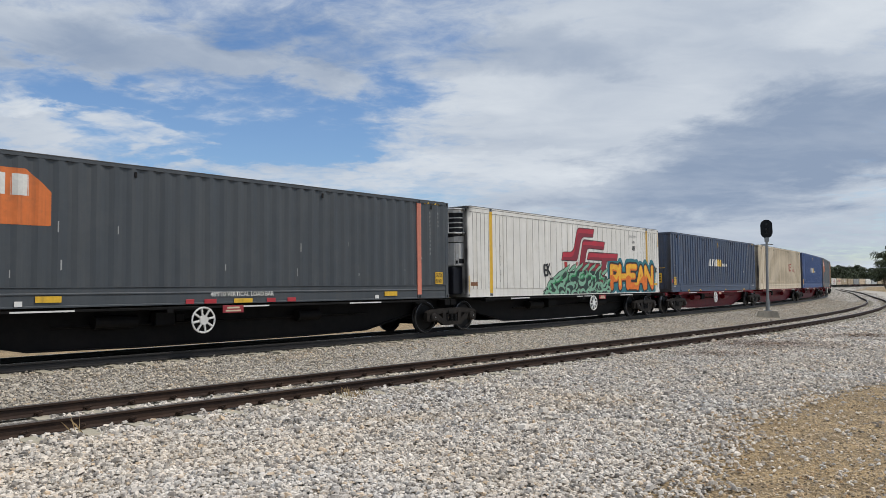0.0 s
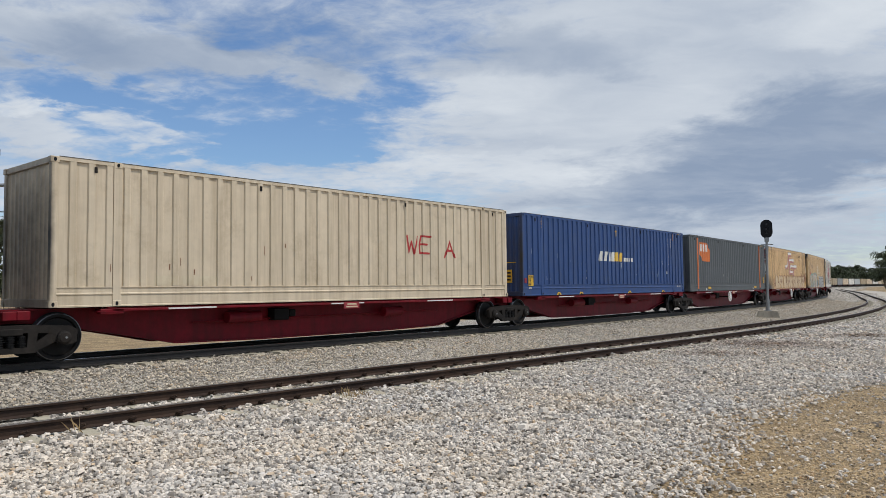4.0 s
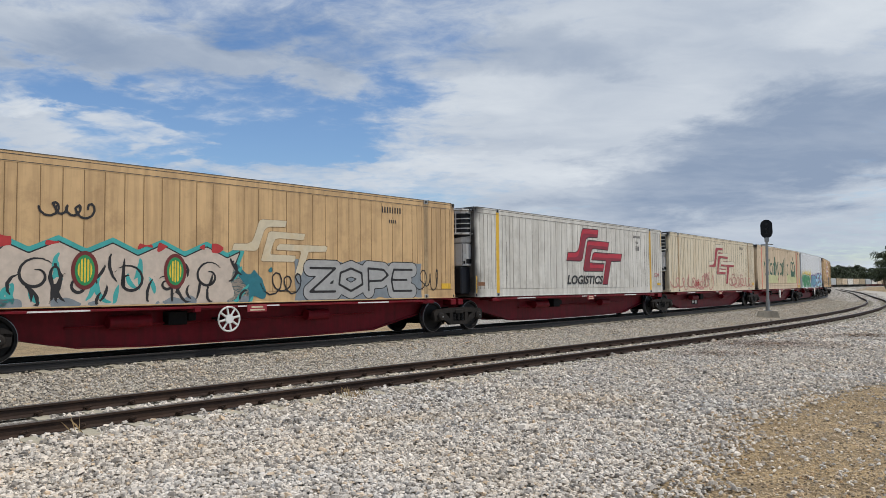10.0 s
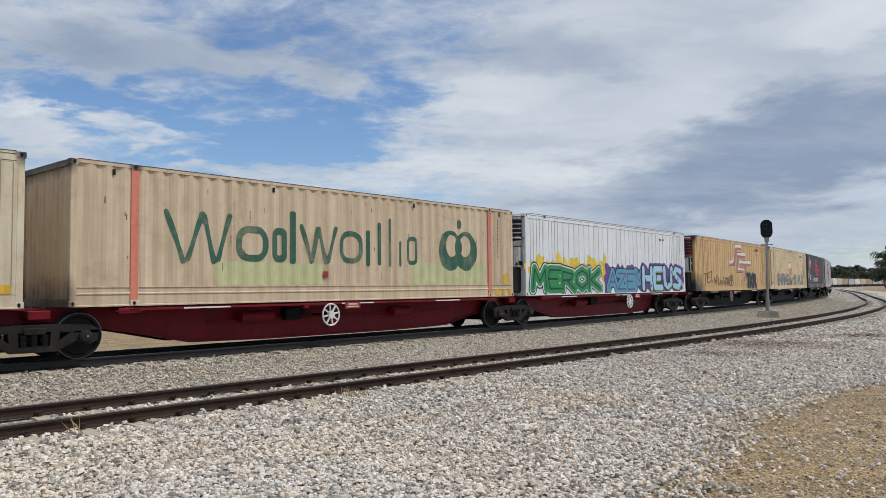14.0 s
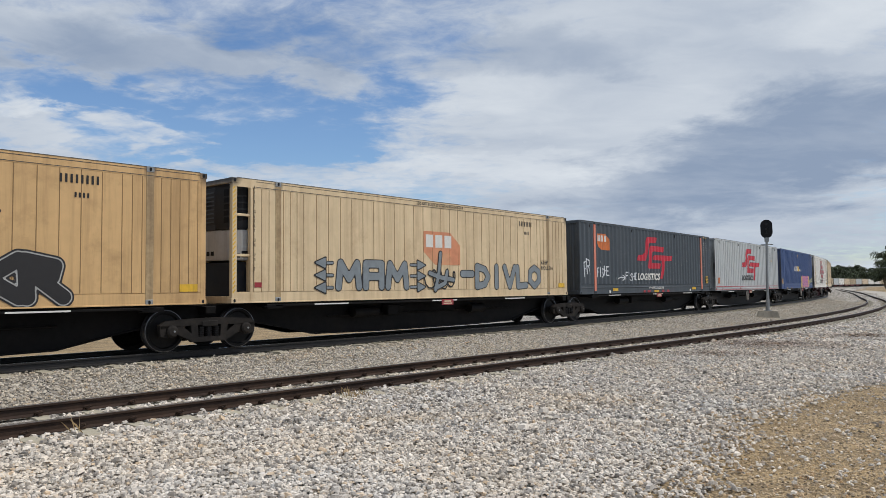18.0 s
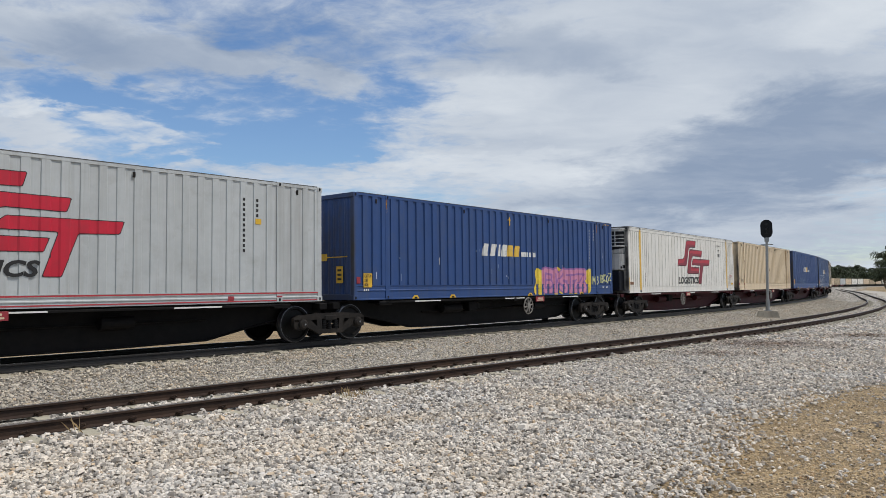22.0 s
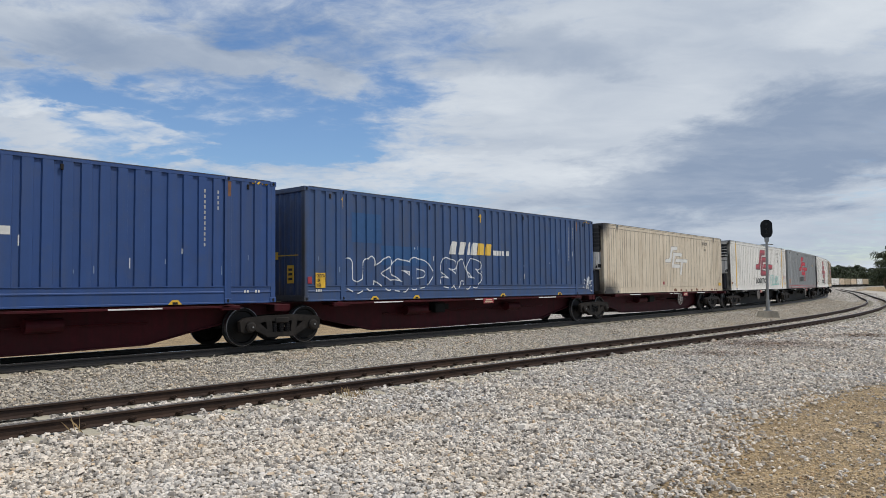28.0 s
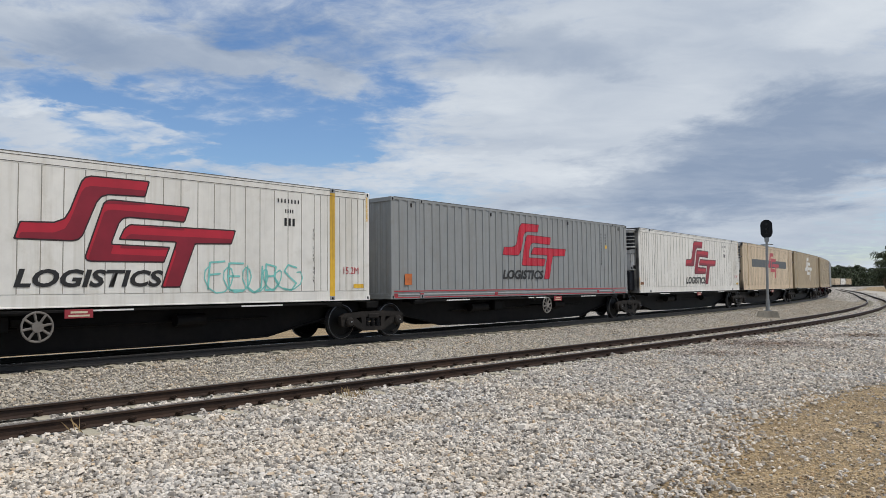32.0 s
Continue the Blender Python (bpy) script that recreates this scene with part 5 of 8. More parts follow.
M.update({
    # dark colour for shade and grime along the roof rail
    "roof_edge": material("grimy_shaded_edge", (0.075, 0.068, 0.06), 0.7, dirt=(0.22, 0.20, 0.17), dirt_amount=0.5, vary=0.3, grain=5),
    "silver_patch": material("printed_label", (0.42, 0.43, 0.43), 0.5, vary=0.2),
    "unit_body": material("off_white_cowl", (0.42, 0.42, 0.415), 0.35, dirt=(0.2, 0.18, 0.16), dirt_amount=0.3, streak=0.3, vary=0.08),
    "pale_mark": material("worn_pale_paint", (0.60, 0.52, 0.37), 0.6, dirt=(0.55, 0.38, 0.17), dirt_amount=0.4, vary=0.12, grain=5),
    "joint": material("panel_joint", (0.26, 0.24, 0.20), 0.7, vary=0.2),
    "joint_tan": material("tan_panel_joint", (0.24, 0.145, 0.06), 0.7, vary=0.2),
    "tank_blue_black": material("blue_black_tank", (0.010, 0.012, 0.018), 0.5, dirt=(0.03, 0.026, 0.022), dirt_amount=0.4, vary=0.2, spec=0.25),
    "worn_post": material("worn_post_paint", (0.50, 0.37, 0.20), 0.7, dirt=(0.12, 0.06, 0.03), dirt_amount=0.75, streak=0.8, vary=0.25, grain=9),
    "unit_charcoal": material("charcoal_cowl", (0.020, 0.021, 0.024), 0.5, vary=0.15, spec=0.3),
    "unit_red": material("deep_red_cowl", (0.20, 0.010, 0.020), 0.5, dirt=GRIME, dirt_amount=0.3, vary=0.15),
    "unit_cream": material("yellowed_cowl", (0.56, 0.53, 0.42), 0.45, dirt=(0.25, 0.2, 0.13), dirt_amount=0.35, streak=0.3, vary=0.1),
    "grey_a": steel("dark_grey_paint", (0.050, 0.059, 0.068), (0.078, 0.082, 0.083), 0.4, 0.6),
    "grey_b": steel("mid_grey_paint", (0.072, 0.082, 0.088), (0.105, 0.108, 0.108), 0.3, 0.5),
    "grey_c": steel("charcoal_paint", (0.046, 0.058, 0.070), (0.080, 0.088, 0.097), 0.3, 0.4),
    # tall ovals at x -7.36 paint shade as well as grime on leading ends
    "silver": steel("light_grey_paint", (0.46, 0.48, 0.48), (0.28, 0.27, 0.25), 0.25, 0.3, soot_shade=((-7.36, 1.3, 0.15, 2.4),)),
    "silver_dull": steel("dull_grey_paint", (0.26, 0.27, 0.27), (0.20, 0.19, 0.17), 0.3, 0.4),
    "blue_faded": steel("faded_blue_paint", (0.046, 0.076, 0.140), (0.085, 0.078, 0.075), 0.55, 0.75, soot_shade=((-7.4, -0.1, 0.3, 0.8), (-7.36, 1.3, 0.15, 2.4))),
    "blue": steel("blue_paint", (0.017, 0.057, 0.190), (0.05, 0.07, 0.13), 0.3, 0.35, soot_shade=((-7.36, 1.3, 0.15, 2.4),)),
    "blue_mid": steel("worn_blue_paint", (0.028, 0.070, 0.185), (0.06, 0.068, 0.09), 0.45, 0.65, soot_shade=((-7.4, -0.1, 0.3, 0.8), (-7.36, 1.3, 0.15, 2.4))),
    "light_beige": steel("light_beige_paint", (0.68, 0.55, 0.375), (0.42, 0.30, 0.19), 0.25, 0.45, soot_shade=((-7.4, 0.1, 0.25, 0.7), (-6.0, 2.95, 0.2, 0.3), (-7.36, 1.3, 0.15, 2.4))),
    "old_tan": steel("weathered_tan_paint", (0.40, 0.31, 0.19), (0.18, 0.12, 0.07), 0.45, 0.6),
    "cream": steel("cream_paint", (0.65, 0.55, 0.405), (0.33, 0.25, 0.15), 0.3, 0.5, soot_shade=((-7.36, 1.3, 0.15, 2.4),)),
    "beige": steel("beige_paint", (0.63, 0.50, 0.345), (0.30, 0.20, 0.12), 0.35, 0.65, soot_shade=((-7.4, 0.1, 0.25, 0.7), (-7.4, 2.9, 0.3, 0.4), (-6.0, 2.95, 0.2, 0.3))),
    "tan": steel("tan_paint", (0.63, 0.405, 0.185), (0.26, 0.15, 0.06), 0.35, 0.55),
    "pale_tan": steel("pale_tan_paint", (0.68, 0.53, 0.33), (0.36, 0.24, 0.13), 0.3, 0.55, soot_shade=((-7.3, 2.95, 0.3, 0.3), (-6.015, 2.95, 0.16, 0.42), (6.015, 2.95, 0.16, 0.42), (7.3, 2.95, 0.22, 0.4))),
    "tan_sooty": steel("tan_paint_sooty", (0.63, 0.405, 0.185), (0.26, 0.15, 0.06), 0.35, 0.55, soot_shade=((-7.3, 0.0, 1.9, 1.05), (-7.3, 2.95, 0.55, 0.6), (-6.015, 2.95, 0.16, 0.42), (6.015, 2.95, 0.16, 0.42), (7.3, 2.95, 0.22, 0.4))),
    "tan_grimy": steel("tan_paint_grimy", (0.61, 0.405, 0.20), (0.22, 0.13, 0.06), 0.4, 0.6, soot_shade=((-7.3, 2.95, 0.6, 0.55), (-7.0, -0.1, 1.6, 0.45), (-6.015, 2.95, 0.16, 0.42), (6.015, 2.95, 0.16, 0.42), (7.3, 2.95, 0.22, 0.4))),
    "cream_sooty": steel("cream_paint_sooty", (0.64, 0.555, 0.425), (0.34, 0.25, 0.155), 0.4, 0.65, soot_shade=((-7.3, 2.95, 0.9, 0.8), (-6.9, 0.0, 1.2, 0.7), (-6.015, 2.95, 0.16, 0.42), (6.015, 2.95, 0.16, 0.42), (7.3, 2.95, 0.22, 0.4))),
    "reefer_white": steel("white_reefer_paint", (0.72, 0.70, 0.65), (0.46, 0.42, 0.34), 0.2, 0.3, soot_shade=((-7.4, 2.95, 0.5, 0.5), (-7.4, 0.4, 0.26, 0.8), (-7.36, 1.5, 0.16, 2.2))),
    "reefer_grimy": steel("grimy_white_reefer_paint", (0.64, 0.62, 0.565), (0.26, 0.235, 0.195), 0.45, 0.65, soot_shade=((-7.4, 2.95, 0.8, 0.6), (-7.4, 0.4, 0.6, 0.9), (-7.36, 1.5, 0.3, 2.2))),
    "reefer_new": steel("clean_white_paint", (0.73, 0.75, 0.77), (0.45, 0.42, 0.38), 0.15, 0.25),
    "reefer_cream": steel("cream_reefer_paint", (0.65, 0.57, 0.42), (0.38, 0.26, 0.13), 0.35, 0.6, soot_shade=((-7.3, 2.95, 0.35, 0.5), (-6.015, 2.95, 0.16, 0.42), (6.015, 2.95, 0.16, 0.42), (7.3, 2.95, 0.22, 0.4))),
    "badge_faded": material("faded_orange_badge", (0.62, 0.25, 0.13), 0.6, dirt=(0.62, 0.44, 0.24), dirt_amount=0.5, vary=0.15, grain=4),
    "emblem_red": material("emblem_red", (0.42, 0.012, 0.03), 0.45, vary=0.15, grain=2),
    "emblem_bright": material("bright_emblem_red", (0.52, 0.010, 0.032), 0.45, dirt=(0.30, 0.02, 0.03), dirt_amount=0.3, streak=0.3, vary=0.12, grain=2),
    "emblem_dark": material("emblem_dark_red", (0.22, 0.008, 0.022), 0.45, vary=0.15, grain=2),
    "emblem_edge": material("emblem_black_line", (0.03, 0.012, 0.014), 0.5),
    "emblem_faded": material("faded_pink_red", (0.42, 0.15, 0.14), 0.6, dirt=(0.55, 0.40, 0.22), dirt_amount=0.5, vary=0.2, grain=5),
    "cream_patch": material("cream_patch", (0.62, 0.57, 0.44), 0.6, vary=0.1),
    "emblem_red_old": material("worn_red", (0.34, 0.04, 0.05), 0.6, dirt=(0.6, 0.5, 0.38), dirt_amount=0.35, vary=0.2, grain=5),
    "letter_black": material("black_lettering", (0.014, 0.013, 0.013), 0.5),
    "letter_white": material("white_lettering", (0.68, 0.67, 0.63), 0.5, dirt=(0.35, 0.33, 0.3), dirt_amount=0.35, vary=0.1, grain=20),
    "letter_yellow": material("yellow_lettering", (0.72, 0.45, 0.06), 0.5, vary=0.12),
})

# leading end of each box along the line at the start, its kind, and what it is
BOX_AT = [-13.06, 2.44, 18.48, 33.95, 49.47, 64.94, 80.52, 96.52, 112.10, 127.55, 142.94, 158.30, 174.36, 189.60, 205.17, 220.57, 236.24, 252.35, 267.92, 283.75, 299.20, 314.70, 330.88, 346.30, 362.05]
while len(BOX_AT) < 50:
    BOX_AT.append(BOX_AT[-1] + LEN + (1.46 if len(BOX_AT) % 5 == 2 else 0.84))


def brand_blocks(root, style, u, v, white, yellow):
    """A word mark drawn as plain sloping blocks."""
    def quad(a, w, lo, hi, lean=0.1):
        return [(a, lo), (a + w, lo), (a + w + lean, hi), (a + lean, hi)]
    big = [quad(u + 0.42 * i, 0.30 if i != 2 else 0.16, v, v + 0.40) for i in (0, 1)] + [quad(u + 0.84, 0.13, v, v + 0.40), quad(u + 1.06, 0.30, v, v + 0.40)]
    decal("word_mark", root, style, white, (u - 0.1, u + 1.7, v - 0.05, v + 0.46), lambda U, V: np.minimum.reduce([poly_sdf(p, U, V) for p in big]), 1, label="white word mark in plain blocks")
    figs = [quad(u + 1.42, 0.32, v + 0.01, v + 0.39, 0.06), quad(u + 1.82, 0.32, v + 0.01, v + 0.39, 0.06)]
    decal("number_mark", root, style, yellow, (u + 1.3, u + 2.4, v - 0.03, v + 0.46), lambda U, V: np.minimum.reduce([poly_sdf(p, U, V) for p in figs]), 1, label="yellow mark in plain blocks")
    bars("web_mark", root, style, white, [(u + 2.24 + 0.24 * i, u + 2.42 + 0.24 * i, v + 0.02, v + 0.18) for i in range(4)], 1)


def badge(root, style, u0, u1, v0, v1, mat, white, k=0.32):
    w, hgt = u1 - u0, v1 - v0
    P = [(u0, v0 + 0.38 * hgt), (u0 + 0.3 * w, v0), (u1, v0), (u1, v1 - 0.38 * hgt), (u1 - 0.28 * w, v1), (u0, v1)]
    decal("badge", root, style, mat, (u0 - 0.05, u1 + 0.05, v0 - 0.05, v1 + 0.05), lambda U, V: poly_sdf(P, U, V), 0, label="orange cut-corner badge")
    bars("badge_mark", root, style, white, [(u0 + w * (0.06 + 0.25 * i), u0 + w * (0.25 + 0.25 * i), v0 + 0.52 * hgt, v0 + 0.90 * hgt) for i in range(3)], 1, "white blocks")


def code_bars(root, style, mat, u, v_top, n, step=0.10, w=0.06, hgt=0.07, name="painted_code"):
    bars(name, root, style, mat, [(u, u + w, v_top - step * (i + 1), v_top - step * (i + 1) + hgt) for i in range(n)], 1)


def code_row(root, style, mat, u, v, n, step=0.10, w=0.07, hgt=0.12, name="painted_code"):
    bars(name, root, style, mat, [(u + step * i, u + step * i + w, v, v + hgt) for i in range(n)], 1)


def build_boxes():
    out = []
    white, yel, blk = M["letter_white"], M["letter_yellow"], M["letter_black"]

    def unit_box(paint, label):
        r = container("steel", "deep", M[paint], label)
        brand_blocks(r, "deep", 5.68, 1.34, white, yel)
        return r

    def reefer(paint, label, unit="white", post=None, open_end=0.0, rails=True, open_side=False):
        r = container("reefer", "flat", M[paint], label, post=M[post] if post else M["worn_post"] if paint not in ("reefer_new", "reefer_white", "cream_sooty") else None, open_end=open_end)
        rim = {"white": "unit_body", "red": "unit_red"}.get(unit, "unit_charcoal")
        reefer_unit(r, M["unit_cream" if unit == "cream" else "unit_body"], M[rim], upper=M["unit_charcoal"] if unit == "charcoal" else None, inset=open_end and open_end + 0.08, rails=rails, open_side=open_side, louvred=open_end > 0)
        return r

    def red_emblem(r, style="flat", **k):
        emblem(r, style, M["emblem_red"], M["emblem_edge"], inner=M["emblem_dark"], **k)

    def logistics(r, mat, u0=5.80, u1=8.70, v0=0.39, v1=0.74):
        writing("lettering", r, "LOGISTICS", mat, u0, u1, v0, v1, 0.22, 0.034, label="sloping capitals")

    BUILD = {}
    # 1 dark grey
    b = container("steel", "wavy", M["grey_a"], "dark grey corrugated steel container with faded orange lifting posts", post=M["salmon"])
    badge(b, "wavy", 1.50, 3.12, 1.55, 2.6, M["orange"], white)
    BUILD[0] = b
    b = reefer("reefer_white", "white refrigerated container with red emblem and orange and green graffiti", "white", "yellow")
    red_emblem(b)
    BUILD[1] = b
    BUILD[2] = unit_box("blue_faded", "faded blue corrugated steel container")
    BUILD[3] = container("steel", "bold", M["cream"], "cream corrugated steel container with a red scrawl")
    BUILD[4] = unit_box("blue", "bright blue corrugated steel container")
    b = container("steel", "wavy", M["grey_b"], "grey corrugated steel container with orange lifting posts", post=M["orange"])
    badge(b, "wavy", 1.62, 3.26, 1.58, 2.58, M["orange"], white)
    BUILD[5] = b
    b = reefer("tan_sooty", "tan refrigerated container with faded emblem and bubble-letter graffiti", "red")
    emblem(b, "flat", M["letter_white"], M["emblem_edge"], inner=M["emblem_faded"], u=5.85, v=0.50, width=0.015)
    BUILD[6] = b
    b = reefer("tan_grimy", "tan refrigerated container with turquoise graffiti and pale emblem", "cream", rails=False)
    emblem(b, "flat", M["pale_mark"], M["joint_tan"], u=6.7, v=0.62, k=0.62, width=0.008)
    BUILD[7] = b
    b = reefer("reefer_grimy", "grimy white refrigerated container with clean red emblem", "white", "yellow")
    red_emblem(b)
    logistics(b, blk)
    BUILD[8] = b
    b = reefer("reefer_cream", "cream refrigerated container with red emblem and pink graffiti", "white")
    emblem(b, "flat", M["cream_patch"], M["emblem_edge"], inner=M["emblem_red_old"], width=0.015)
    BUILD[9] = b
    b = container("steel", "wavy", M["beige"], "dirty beige corrugated steel container with green lettering bars", post=M["salmon"])
    BUILD[10] = b
    b = reefer("reefer_new", "white refrigerated container with green, yellow and blue graffiti", "white")
    BUILD[11] = b
    b = reefer("tan_sooty", "tan refrigerated container with faded emblem and black graffiti", "red", rails=False, open_side=True)
    emblem(b, "flat", M["letter_white"], M["emblem_edge"], inner=M["emblem_faded"], u=5.85, v=0.50, width=0.015)
    BUILD[12] = b
    b = reefer("pale_tan", "pale tan refrigerated container with grey block graffiti", "charcoal", open_end=0.50, rails=False)
    badge(b, "flat", 6.55, 8.25, 1.0, 2.0, M["badge_faded"], white)
    BUILD[13] = b
    b = container("steel", "wavy", M["grey_c"], "charcoal corrugated steel container with red emblem", post=M["salmon"])
    badge(b, "wavy", 1.5, 2.64, 1.79, 2.45, M["orange"], white)
    emblem(b, "wavy", M["emblem_bright"], None, u=5.27, v=0.60, k=0.88)
    logistics(b, white, 5.28, 7.78, 0.56, 0.88)
    BUILD[14] = b
    b = container("steel", "ribbed", M["silver"], "light grey corrugated steel container with red emblem", rail_v=0.26)
    emblem(b, "ribbed", M["emblem_bright"], M["emblem_edge"], u=5.36, v=0.56, k=0.89, width=0.016)
    logistics(b, blk, 5.38, 7.92, 0.58, 0.90)
    BUILD[15] = b
    BUILD[16] = unit_box("blue", "blue corrugated steel container with pink graffiti")
    b = reefer("reefer_white", "white refrigerated container with red emblem", "white", "yellow")
    red_emblem(b)
    logistics(b, blk)
    BUILD[17] = b
    BUILD[18] = container("steel", "bold", M["light_beige"], "plain beige corrugated steel container with rusty posts", post=M["worn_post"])
    BUILD[19] = unit_box("blue", "blue corrugated steel container, lightly scrawled")
    BUILD[20] = unit_box("blue_mid", "faded blue corrugated steel container with white outline graffiti")
    b = reefer("cream_sooty", "stained cream refrigerated container with white emblem", "charcoal", rails=False)
    emblem(b, "flat", M["letter_white"], M["emblem_edge"], u=6.4, v=0.80, k=0.64, width=0.010)
    BUILD[21] = b
    b = reefer("reefer_white", "white refrigerated container with red emblem and turquoise scrawl", "white", "yellow")
    red_emblem(b)
    logistics(b, blk)
    BUILD[22] = b
    b = container("steel", "ribbed", M["silver_dull"], "dull grey corrugated steel container with red emblem", rail_v=0.26)
    emblem(b, "ribbed", M["emblem_bright"], M["emblem_edge"], u=5.36, v=0.56, k=0.89, width=0.016)
    logistics(b, blk, 5.38, 7.92, 0.58, 0.90)
    BUILD[23] = b
    b = reefer("reefer_white", "white refrigerated container with red emblem", "white")
    red_emblem(b)
    logistics(b, blk)
    BUILD[24] = b
    b = reefer("beige", "beige refrigerated container with dark band and red emblem", "white")
    bars("dark_band", b, "flat", M["grey_b"], [(2.2, 12.4, 1.45, 1.95)], 0)
    emblem(b, "flat", M["emblem_red"], None, u=6.2, v=0.7, k=0.8)
    BUILD[25] = b
    b = reefer("old_tan", "weathered tan refrigerated container with faded emblem", "white")
    emblem(b, "flat", M["letter_white"], None, u=5.8, v=0.6, k=0.9)
    BUILD[26] = b
    BUILD[27] = container("reefer", "flat", M["old_tan"], "tan container far along the train", plain=True)
    BUILD[28] = container("steel", "wavy", M["silver_dull"], "grey container far along the train", plain=True)
    BUILD[29] = container("reefer", "flat", M["beige"], "pale tan container far along the train", plain=True)
    BUILD[30] = container("reefer", "flat", M["reefer_white"], "white container far along the train", plain=True)
    BUILD[31] = container("steel", "wavy", M["silver"], "light grey container far along the train", plain=True)
    tail = [27, 29, 30, 29, 27, 31, 30, 29, 27, 31, 29, 30, 30, 29, 27, 29, 30, 27]
    for k in range(32, 50):
        BUILD[k] = copy_thing(BUILD[tail[(k - 32) % len(tail)]], Matrix())
    return [BUILD[k] for k in range(50)]


CONTAINERS = build_boxes()

# wagons run in sets of five on shared bogies, with a pair of bogies between two sets
PACK_PAINT = ["black", "red", "red", "black", "maroon", "black", "maroon", "black", "red", "black", "black"]
HANDBRAKE = {0: 6.32, 1: 8.19, 2: 6.55, 5: 6.62, 6: 7.94, 7: 6.67, 10: 6.53, 11: 8.2, 12: 6.13, 15: 6.37, 16: 8.29, 17: 6.31, 18: 8.0, 21: 8.18, 22: 6.22, 23: 8.1}
WORDS = {"red": "bright red spine wagon platform carrying one container", "black": "black spine wagon platform carrying one container", "maroon": "dull maroon spine wagon platform carrying one container"}


def build_wagons():
    wagons, bogies = [], []
    proto = build_bogie()
    made = {}
    first = True
    for k, at in enumerate(BOX_AT):
        set_no, place = divmod(k + 3, 5)
        paint = PACK_PAINT[set_no % len(PACK_PAINT)]
        x = HANDBRAKE.get(k)
        plate = (x + 0.75 if x else 7.6) if k < 26 else None
        key = (paint, place == 0, place == 4, x, plate)
        if key in made:
            w = copy_thing(made[key], Matrix())
        else:
            w = made[key] = build_wagon(paint, place == 0, place == 4, x, plate, WORDS[paint])
        wagons.append((w, at + LEN / 2))
        spots = []
        if place == 0:
            spots.append(at + 1.05)
        if place == 4:
            spots.append(at + LEN - 1.35)
        else:
            nxt = BOX_AT[k + 1] if k + 1 < 50 else at + LEN + 0.85
            spots.append((at + LEN + nxt) / 2 - 0.15)
        if k == 0:
            spots.append(at - 0.5)
        for s in spots:
            bogies.append((proto if first else copy_thing(proto, Matrix()), s))
            first = False
    # one sill carries a black data panel with pale lines of writing
    panel = part("data_panel", boxes((-2.46, -1.53, -0.572, -0.563, 0.32, 0.66)), M["black"], wagons[9][0], "black data panel on the sill")
    for n, (a, b, z) in enumerate(((-2.40, -1.62, 0.56), (-2.40, -2.05, 0.46), (-2.40, -2.1, 0.38))):
        part("panel_line", boxes((a, b, -0.5755, -0.5725, z, z + 0.05)), M["white"], panel)
    part("panel_mark", boxes((-1.92, -1.70, -0.5755, -0.5725, 0.36, 0.52)), M["white"], panel)
    return wagons, bogies


WAGONS, BOGIES = build_wagons()


